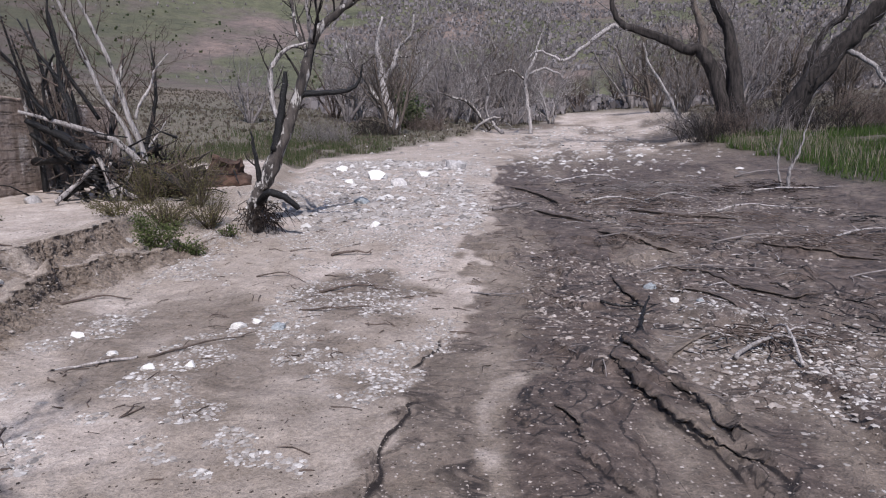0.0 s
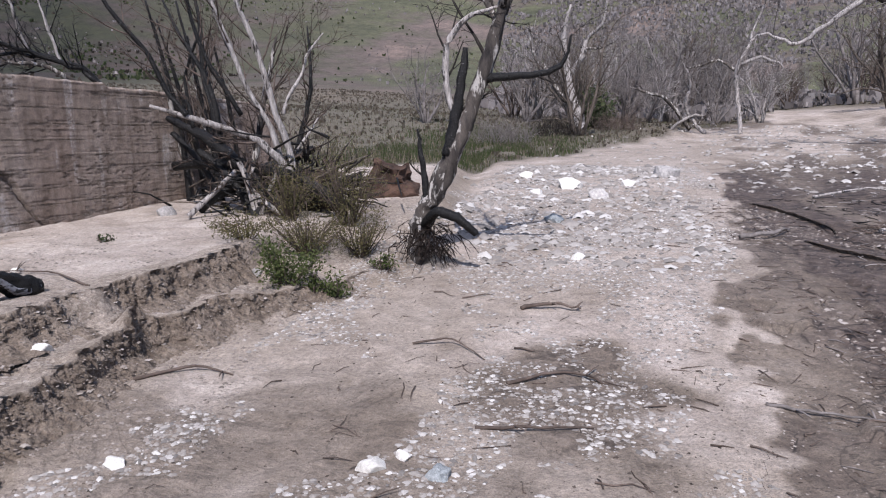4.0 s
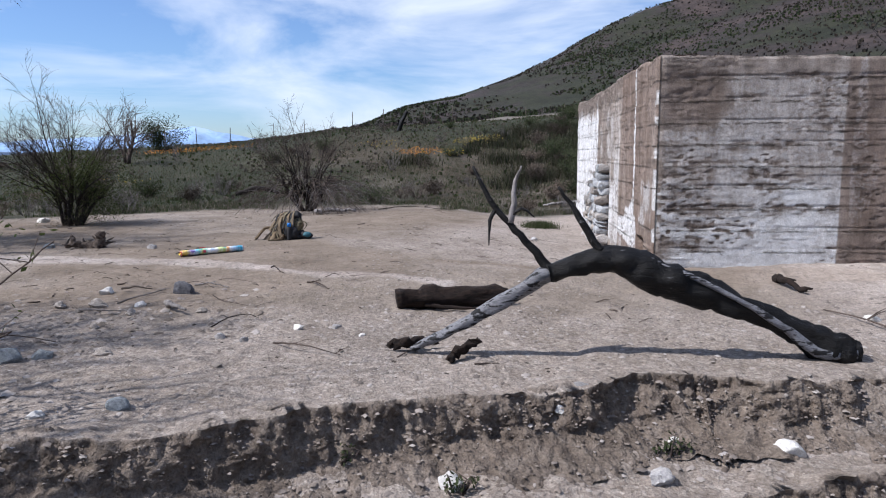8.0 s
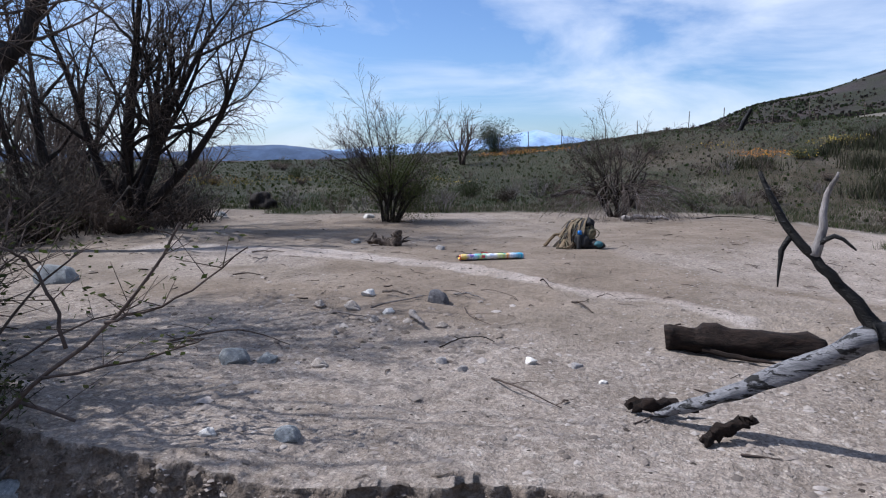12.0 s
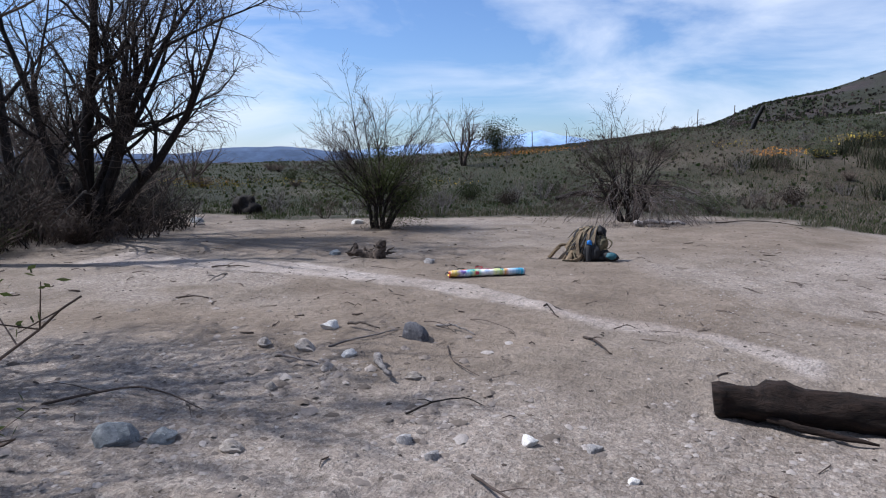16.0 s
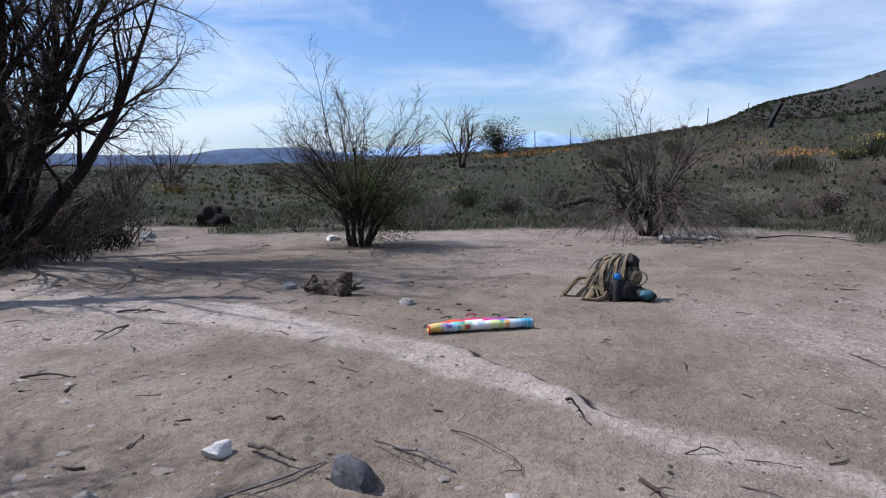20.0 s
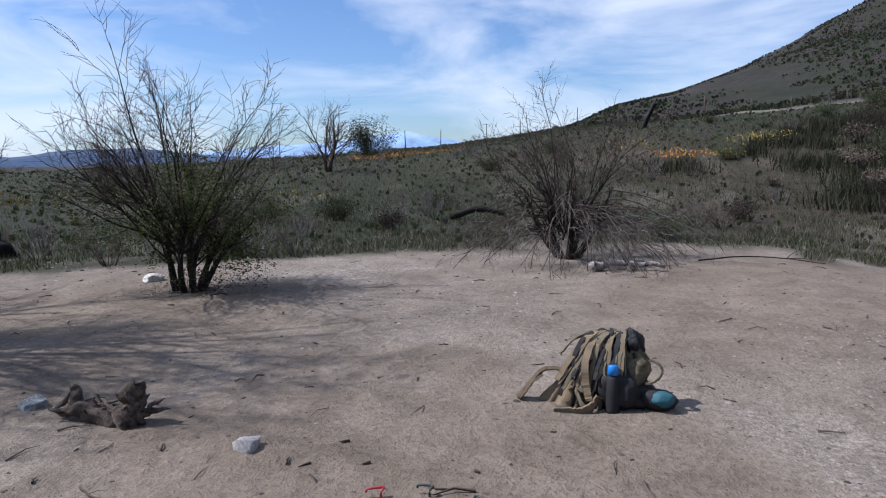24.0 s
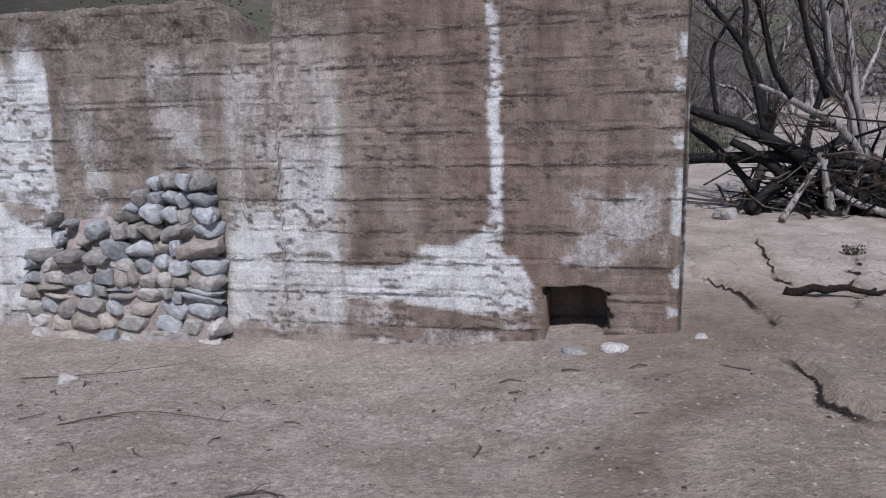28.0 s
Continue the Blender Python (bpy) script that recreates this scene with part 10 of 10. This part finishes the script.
ribbon("strap", pack, [(0.05, -0.36, 0.16), (0.07, -0.42, 0.12), (0.09, -0.47, 0.05), (0.1, -0.5, 0.012)], 0.06, CANVAS, (1, 0, 0.3), 0.014, 5)
ribbon("strap", pack, [(0.16, -0.14, 0.12), (0.22, -0.1, 0.06), (0.25, -0.08, 0.012), (0.26, -0.2, 0.01), (0.27, -0.26, 0.008)], 0.035, WEBBING, (0.2, 0, 1), 0.008, 6)
ribbon("strap", pack, [(0.04, 0.18, 0.4), (0.08, 0.21, 0.34), (0.1, 0.22, 0.27)], 0.018, BLACK_CLOTH, (0, 1, 0.3), 0.005, 7)
rg = random.Random(61)
for k in range(18):
    q = k / 17
    y0, y1 = 0.16 - 0.14 * q, 0.16 - 0.42 * q
    reach = 0.2 - 0.05 * q
    ribbon("cord" if k % 3 == 0 else "strap", pack, [(0.0, y0, 0.475), (0.07 + 0.02 * rg.random(), y0 * 0.6 + y1 * 0.4 + rg.uniform(-0.02, 0.02), 0.43), (0.6 * reach + 0.03, y0 * 0.3 + y1 * 0.7, 0.3), (reach, y1 + rg.uniform(-0.04, 0.04), rg.uniform(0.06, 0.2))], 0.012 if k % 3 == 0 else rg.uniform(0.022, 0.042), (BLACK_CLOTH, CANVAS, WEBBING, CANVAS)[k % 4], (0.3, 1, 0.1 * rg.uniform(-1, 1)), 0.01, 62 + k)
ribbon("strap", pack, [(0.02, -0.22, 0.2), (0.03, -0.34, 0.2), (0.05, -0.42, 0.13), (0.07, -0.47, 0.06), (0.08, -0.52, 0.015)], 0.085, CANVAS, (1, 0, 0.4), 0.02, 81, "wide padded shoulder strap")
ribbon("strap", pack, [(0.2, 0.0, 0.1), (0.23, -0.03, 0.05), (0.25, -0.1, 0.012), (0.25, -0.18, 0.01)], 0.05, CANVAS, (0.4, 0, 1), 0.012, 82)
ribbon("carry_loop", pack, [(0.1, 0.3, 0.32), (0.12, 0.36, 0.3), (0.13, 0.38, 0.25), (0.13, 0.34, 0.2), (0.12, 0.28, 0.17)], 0.03, CAMO, (1, 0, 0), 0.012, 83)
case = thing("pouch", (PX + 0.12, PY + 0.36, gz(PX + 0.12, PY + 0.36)), "small teal and black zip pouch beside the backpack", "pouch")
folded("body", case, (0, 0, 0.06), (0.07, 0.115, 0.065), BLACK_CLOTH, 13, "", 4, 0.12)
folded("panel", case, (0.035, 0.02, 0.075), (0.05, 0.075, 0.05), TEAL, 15, "teal panel", 4, 0.12)

# the tie-dyed landing pad, its near part folded over
def dye_material():
    m, n, l, b = shader("tie_dyed_cloth")
    lay_node = n.new("ShaderNodeVertexColor")
    lay_node.layer_name = "dye"
    tc = n.new("ShaderNodeTexCoord")
    g = noise_node(n, l, tc.outputs["Object"], 90, 3)
    tone = ramp_node(n, l, g.outputs["Fac"], [(0.3, (0.85,) * 3), (0.7, (1.1,) * 3)]).outputs["Color"]
    l.new(mix_node(n, l, 0.8, lay_node.outputs["Color"], tone, "MULTIPLY"), b.inputs["Base Color"])
    b.inputs["Roughness"].default_value = 0.75
    return m


DYE = dye_material()
WHEEL = [(0.02, 0.22, 0.6), (0.03, 0.4, 0.62), (0.25, 0.04, 0.4), (0.5, 0.01, 0.16), (0.55, 0.01, 0.08), (0.7, 0.1, 0.02), (0.85, 0.4, 0.03), (0.85, 0.65, 0.1), (0.7, 0.3, 0.03)]


def dye_at(a, r):
    """Colour of the cloth: rays of dye, paler towards the middle, a white oval and spots."""
    ray = noise.noise(Vector((math.cos(a) * 9, math.sin(a) * 9, 2.0)))
    k = min(7.99, max(0.0, a / math.pi * 7.2 + 0.9 * ray))
    i = int(k)
    c = [WHEEL[i][j] + (WHEEL[i + 1][j] - WHEEL[i][j]) * (k - i) for j in range(3)]
    near = max(0.0, min(1.0, (0.62 - r) * 4))
    cool = [0.05 + 0.7 * max(0, ray), 0.5 + 0.2 * ray, 0.6 - 0.5 * max(0, ray)]
    c = [q + (w - q) * near for q, w in zip(c, cool)]
    pale = max(0.0, 0.7 - 2.4 * abs(r - 0.36)) * (0.5 + 0.5 * noise.noise(Vector((math.cos(a) * 16, math.sin(a) * 16, 5.0))))
    c = [q + (0.85 - q) * pale for q in c]
    if r < 0.14:
        c = [0.72, 0.76, 0.8]
    elif r < 0.24:
        c = [0.72, 0.78, 0.42]
    if math.hypot(math.cos(a) * r * 0.55, math.sin(a) * r - 0.76) < 0.1:
        c = [0.9, 0.9, 0.9]
    return c


ROLL = ((-1.0, (0.5, 0.03, 0.04)), (-0.93, (0.75, 0.45, 0.06)), (-0.8, (0.7, 0.55, 0.12)), (-0.7, (0.25, 0.16, 0.45)), (-0.58, (0.45, 0.55, 0.78)), (-0.46, (0.05, 0.5, 0.62)), (-0.34, (0.72, 0.68, 0.12)), (-0.22, (0.3, 0.65, 0.5)), (-0.13, (0.85, 0.86, 0.84)), (0.13, (0.85, 0.86, 0.84)),
        (0.2, (0.75, 0.78, 0.35)), (0.36, (0.5, 0.66, 0.22)), (0.48, (0.75, 0.32, 0.06)), (0.58, (0.62, 0.66, 0.76)), (0.72, (0.3, 0.55, 0.76)), (0.86, (0.03, 0.32, 0.52)), (0.97, (0.04, 0.38, 0.56)), (1.0, (0.3, 0.03, 0.06)))


def roll_dye(u, s):
    """Dye along the rolled edge: streaks of one colour after another, a white oval with a blue heart in the middle."""
    w = u + 0.07 * noise.noise(Vector((u * 5, s * 7, 3.0))) * (1 if abs(u) > 0.2 else 0)
    c = [float(np.interp(w, [q[0] for q in ROLL], [q[1][j] for q in ROLL])) for j in range(3)]
    pale = max(0.0, noise.noise(Vector((u * 24, s * 2, 6.0)))) * 1.1
    c = [q + (0.85 - q) * min(0.8, pale) for q in c]
    oval = math.hypot(u / 0.13, (s - 0.5) / 0.2)
    if oval < 0.6:
        c = [0.45, 0.55, 0.72]
    elif oval < 1.0:
        c = [0.86, 0.87, 0.87]
    for du, ds, col in ((-0.36, 0.6, (0.03, 0.4, 0.4)), (-0.62, 0.45, (0.2, 0.12, 0.4)), (-0.27, 0.35, (0.6, 0.06, 0.1)), (0.4, 0.6, (0.04, 0.35, 0.4))):
        if math.hypot((u - du) / 0.06, (s - ds) / 0.12) < 1:
            c = list(col)
    return c


pad = thing("landing_pad", (-11.8, 3.44, gz(-11.8, 3.44)), "round tie-dyed landing pad on sand, near edge folded over", "landing pad", turn=math.degrees(math.atan2(0.79, -0.4)) + 11)
# local x runs along the fold, local y away from the walk
R = 0.46
rg = random.Random(77)
v, f, cols = [], [], []
NA, NR = 64, 16
for i in range(NR + 1):
    for j in range(NA + 1):
        a, r = math.pi * j / NA, i / NR
        x, y = math.cos(a) * r * R, math.sin(a) * r * R * 0.66
        v.append((x, y, 0.02 + 0.016 * noise.noise(Vector((x * 7, y * 7, 1))) + 0.012 * (1 - r) + 0.016 * r * r * math.sin(a)))
        cols.append(dye_at(a, r))
for i in range(NR):
    for j in range(NA):
        a = i * (NA + 1) + j
        f.append((a, a + 1, a + NA + 2, a + NA + 1))
me = mesh_of("cloth", v, f, DYE)
dl = me.color_attributes.new("dye", "FLOAT_COLOR", "POINT")
dl.data.foreach_set("color", np.array([(*c, 1) for c in cols], np.float32).ravel())
part("cloth", me, pad, "flat half of the cloth")
v, f, cols = [], [], []
NS, NU = 14, 60
for j in range(NU + 1):
    u = -1 + 2 * j / NU
    half = math.sqrt(max(0.0, 1 - u * u)) * 0.5 + 0.06
    for i in range(NS + 1):
        s = i / NS
        ang = -0.5 * math.pi + math.pi * min(1, s * 1.5)
        if s < 0.667:
            y, z = -0.05 * math.cos(ang) - 0.01, 0.046 + 0.04 * math.sin(ang)
        else:
            q = (s - 0.667) / 0.333
            y, z = -0.01 + q * half * R * 0.6, 0.086 - 0.045 * q
        z += 0.01 * noise.noise(Vector((u * 6, s * 3, 4))) - 0.05 * max(0, abs(u) - 0.85)
        v.append((u * R * 1.0, y, max(0.006, z)))
        cols.append(roll_dye(u, s))
for j in range(NU):
    for i in range(NS):
        a = j * (NS + 1) + i
        f.append((a, a + NS + 1, a + NS + 2, a + 1))
me = mesh_of("folded_edge", v, f, DYE)
dl = me.color_attributes.new("dye", "FLOAT_COLOR", "POINT")
dl.data.foreach_set("color", np.array([(*c, 1) for c in cols], np.float32).ravel())
part("folded_edge", me, pad, "near edge of the cloth folded over")
for a, mat in ((0.35, PEG), (0.95, PEG), (1.45, RED_PEG), (2.0, PEG), (2.75, PEG), (3.3, RED_PEG)):
    cx, cy = math.cos(a) * R * 0.98, max(math.sin(a), -0.05) * R * 0.98
    pts = [(cx, cy, -0.02), (cx, cy, 0.025), (cx + 0.02, cy + 0.01, 0.035), (cx + 0.06 * math.cos(a + 1.2), cy + 0.06 * math.sin(a + 1.2), 0.034), (cx + 0.07 * math.cos(a + 1.2), cy + 0.07 * math.sin(a + 1.2), 0.018)]
    part("peg", tubes_mesh("peg", [(bend(pts, 3, rg), [0.006] * 13)], 6, mat), pad)

# driftwood root, dark clump, slab, plastic, logs, posts
ROOT_WOOD = rough_material("weathered_root_wood", (0.03, 0.022, 0.018), (0.15, 0.118, 0.096), 7, 0.95, 0.9, 40, (3, 3, 3), 0.2)
root = thing("driftwood_root", (-12.75, 1.05, gz(-12.75, 1.05)), "broken brown driftwood root sticking out of the sand", "root")
limb(root, "prong", [(0.05, 0.33, -0.03), (0.03, 0.35, 0.08), (0.0, 0.36, 0.18), (-0.02, 0.4, 0.26)], [0.07, 0.08, 0.07, 0.03], ROOT_WOOD, 10, 4, 0.012, 301, "", 0.35)
limb(root, "prong", [(0.05, 0.3, 0.0), (0.05, 0.12, 0.06), (0.02, -0.05, 0.06), (0.0, -0.2, 0.03)], [0.05, 0.055, 0.05, 0.02], ROOT_WOOD, 9, 4, 0.012, 302, "", 0.3)
limb(root, "prong", [(0.0, -0.05, 0.05), (-0.02, -0.08, 0.14), (-0.02, -0.1, 0.2)], [0.045, 0.04, 0.015], ROOT_WOOD, 8, 4, 0.01, 303, "", 0.3)
rg = random.Random(305)
for k in range(26):
    q = Vector((0.03 + rg.gauss(0, 0.03), 0.36 + rg.gauss(0, 0.05), rg.uniform(0.0, 0.12))) if k % 2 else Vector((0.02, rg.uniform(-0.2, 0.25), 0.05))
    e = q + Vector((rg.gauss(0, 0.06), rg.gauss(0, 0.1), rg.uniform(0.0, 0.11)))
    limb(root, "splinter", [q, (q + e) / 2 + Vector((rg.gauss(0, 0.012), rg.gauss(0, 0.012), 0)), e], [rg.uniform(0.018, 0.035), 0.018, 0.004], ROOT_WOOD if k % 3 else BARK, 6, 3, 0.006, 330 + k, "", 0.4)
clump = thing("root_clump", (-18.75, -6.5, gz(-18.75, -6.5)), "dark upturned clump of roots and earth on sand", "root clump")
folded("body", clump, (0, 0, 0.2), (0.35, 0.45, 0.3), BARK_DARK, 21, "", 4, 0.5, 0.3)
slab = thing("earth_block", (-5.4, 17.6, gz(-5.4, 17.6)), "rust-brown block of compacted earth behind dead stems", "earth block")
RUST = rough_material("rust_brown_earth", (0.02, 0.014, 0.012), (0.1, 0.06, 0.044), 2.5, 0.95, 0.8, 22, vary=0)
bm = bmesh.new()
bmesh.ops.create_cube(bm, size=1.0)
bmesh.ops.subdivide_edges(bm, edges=bm.edges[:], cuts=11, use_grid_fill=True)
for q in bm.verts:
    w = 1 - 0.25 * (q.co.z + 0.5)
    q.co = Vector((q.co.x * 0.95 * w, q.co.y * 0.7 * w, (q.co.z + 0.5) * 0.8 - 0.15))
    q.co += Vector((noise.noise(q.co * 1.6), noise.noise(q.co * 1.6 + Vector((5, 0, 0))), noise.noise(q.co * 1.6 + Vector((0, 5, 0))))) * 0.22 + Vector((noise.noise(q.co * 5), noise.noise(q.co * 5 + Vector((5, 0, 0))), noise.noise(q.co * 5 + Vector((0, 5, 0))))) * 0.12
me = bpy.data.meshes.new("block")
bm.to_mesh(me)
bm.free()
me.materials.append(RUST)
part("block", me, slab)
sheet = thing("plastic_sheet", (-26.0, 13.7, gz(-26.0, 13.7)), "crumpled dirty white plastic sheet lying in the field", "plastic sheet")
folded("crumple", sheet, (0, 0.1, 0.16), (0.28, 0.32, 0.17), PLASTIC, 23, "", 4, 0.9, 0.4)
folded("crumple", sheet, (0.1, 0.42, 0.08), (0.2, 0.2, 0.09), PLASTIC, 25, "", 4, 0.9, 0.3)
for k, (pts, rad, label, mat) in enumerate((([(-23.6, 10.1, 0.05), (-23.5, 10.9, 0.16), (-23.5, 11.6, 0.12)], [0.03, 0.06, 0.025], "bleached fallen log in the field", BLEACHED), ([(-23.3, 11.2, 0.1), (-23.4, 11.8, 0.2), (-23.4, 12.5, 0.15)], [0.03, 0.055, 0.04], "dark fallen log in the field", BARK_DARK),
                                            ([(-27.0, 12.6, 0.1), (-26.9, 13.2, 0.12), (-26.8, 13.9, 0.1)], [0.04, 0.05, 0.03], "dark fallen log beside a plastic sheet", BARK_DARK), ([(-26.5, -0.3, 0.08), (-26.7, 0.5, 0.25), (-26.8, 1.2, 0.1)], [0.08, 0.09, 0.04], "dark crooked log on the grass", BARK_DARK))):
    lg = thing("field_log", (0, 0, gz(pts[0][0], pts[0][1])), label, "log", "logs in the field")
    limb(lg, "trunk", pts, rad, mat, 10, 5, 0.02, 310 + k, "", 0.25)
stump = thing("leaning_post", (-47.0, 4.45, gz(-47.0, 4.45)), "short black burnt post leaning on the rise", "post")
limb(stump, "post", [(0, 0, -0.2), (0, 0.25, 0.5), (0.05, 0.62, 1.25)], [0.13, 0.13, 0.11], CHAR, 9, 4, 0.02, 320, "", 0.2)
rg = random.Random(330)
for k in range(22):
    b, r = 54 + k * 3.1 + rg.uniform(-0.5, 0.5), 56 + 10 * math.sin(k * 0.9)
    x, y = CX - math.sin(radians(b)) * r, CY + math.cos(radians(b)) * r
    p = thing("fence_post", (x, y, gz(x, y)), "thin weathered fence post on the rise", "post", "fence posts")
    limb(p, "post", [(0, 0, -0.2), (rg.uniform(-0.05, 0.05), rg.uniform(-0.05, 0.05), 1.35)], [0.035, 0.03], BARK, 6, 2, 0.0, 340 + k, "", 0.1)
sap = thing("dead_sapling", (9.5, 19.1, gz(9.5, 19.1)), "forked bleached dead sapling standing in flood litter", "dead tree")
g = [dress(sap, [(0.0, 0, -0.05), (-0.02, 0, 0.35), (0.02, 0, 0.6), (0.25, 0, 1.1), (0.35, 0, 1.6), (0.55, 0, 2.2)], [0.06, 0.05, 0.04, 0.03, 0.02, 0.008], BLEACHED, TWIG_GREY, 351, "stem", 8, 0.02, 6, 0.7),
     dress(sap, [(-0.12, 0.2, 0), (-0.22, 0.2, 0.5), (-0.25, 0.2, 1.0), (-0.2, 0.2, 1.5)], [0.04, 0.03, 0.025, 0.008], BLEACHED, TWIG_GREY, 352, "stem", 7, 0.02, 4, 0.5)]
gather(sap, g, TWIG_GREY)


def heap(name, cx, cy, rx, ry, h, count, mat, seed, label):
    rg = random.Random(seed)
    v, f = [], []
    for _ in range(count):
        a, s = rg.uniform(0, 6.28), math.sqrt(rg.random())
        x, y = cx + rx * s * math.cos(a), cy + ry * s * math.sin(a)
        z = gz(x, y) + h * (1 - s * s) * rg.random()
        b, ln = rg.uniform(0, 6.28), rg.uniform(0.1, 0.5)
        r = rg.uniform(0.004, 0.012)
        d = Vector((math.cos(b) * ln, math.sin(b) * ln, rg.uniform(-0.15, 0.15) * ln))
        p = Vector((x, y, z + r))
        tube(v, f, [p - d * 0.5, p + Vector((0, 0, 0.03)), p + d * 0.5], [r, r, r * 0.4], 3, False)
    return tagged(new(name, mesh_of(name, v, f, mat)), label, "debris", kind="stuff")


heap("flood_debris", 4.7, 17.5, 1.5, 0.6, 0.35, 190, TWIG, 361, "heap of brown flood debris on the wash")
heap("flood_debris", 3.9, 12.9, 1.1, 0.5, 0.14, 130, TWIG, 365, "strewn flood debris on dark mud")
heap("flood_debris", 7.6, 12.6, 1.8, 0.7, 0.15, 170, TWIG, 366, "strewn flood debris on the wash")
heap("flood_debris", 6.0, 19.6, 2.0, 0.6, 0.25, 170, TWIG_GREY, 367, "grey flood debris on the wash")
heap("flood_debris", 8.6, 18.9, 1.6, 0.5, 0.3, 150, BROWN_LOG, 362, "reddish flood debris around a dead sapling")
heap("flood_debris", 3.7, 7.5, 0.6, 0.5, 0.15, 90, TWIG, 363, "tangle of flood twigs on the wash")
heap("flood_debris", 6.0, 15.0, 2.2, 0.8, 0.15, 150, TWIG, 364, "strewn flood debris on the wash")
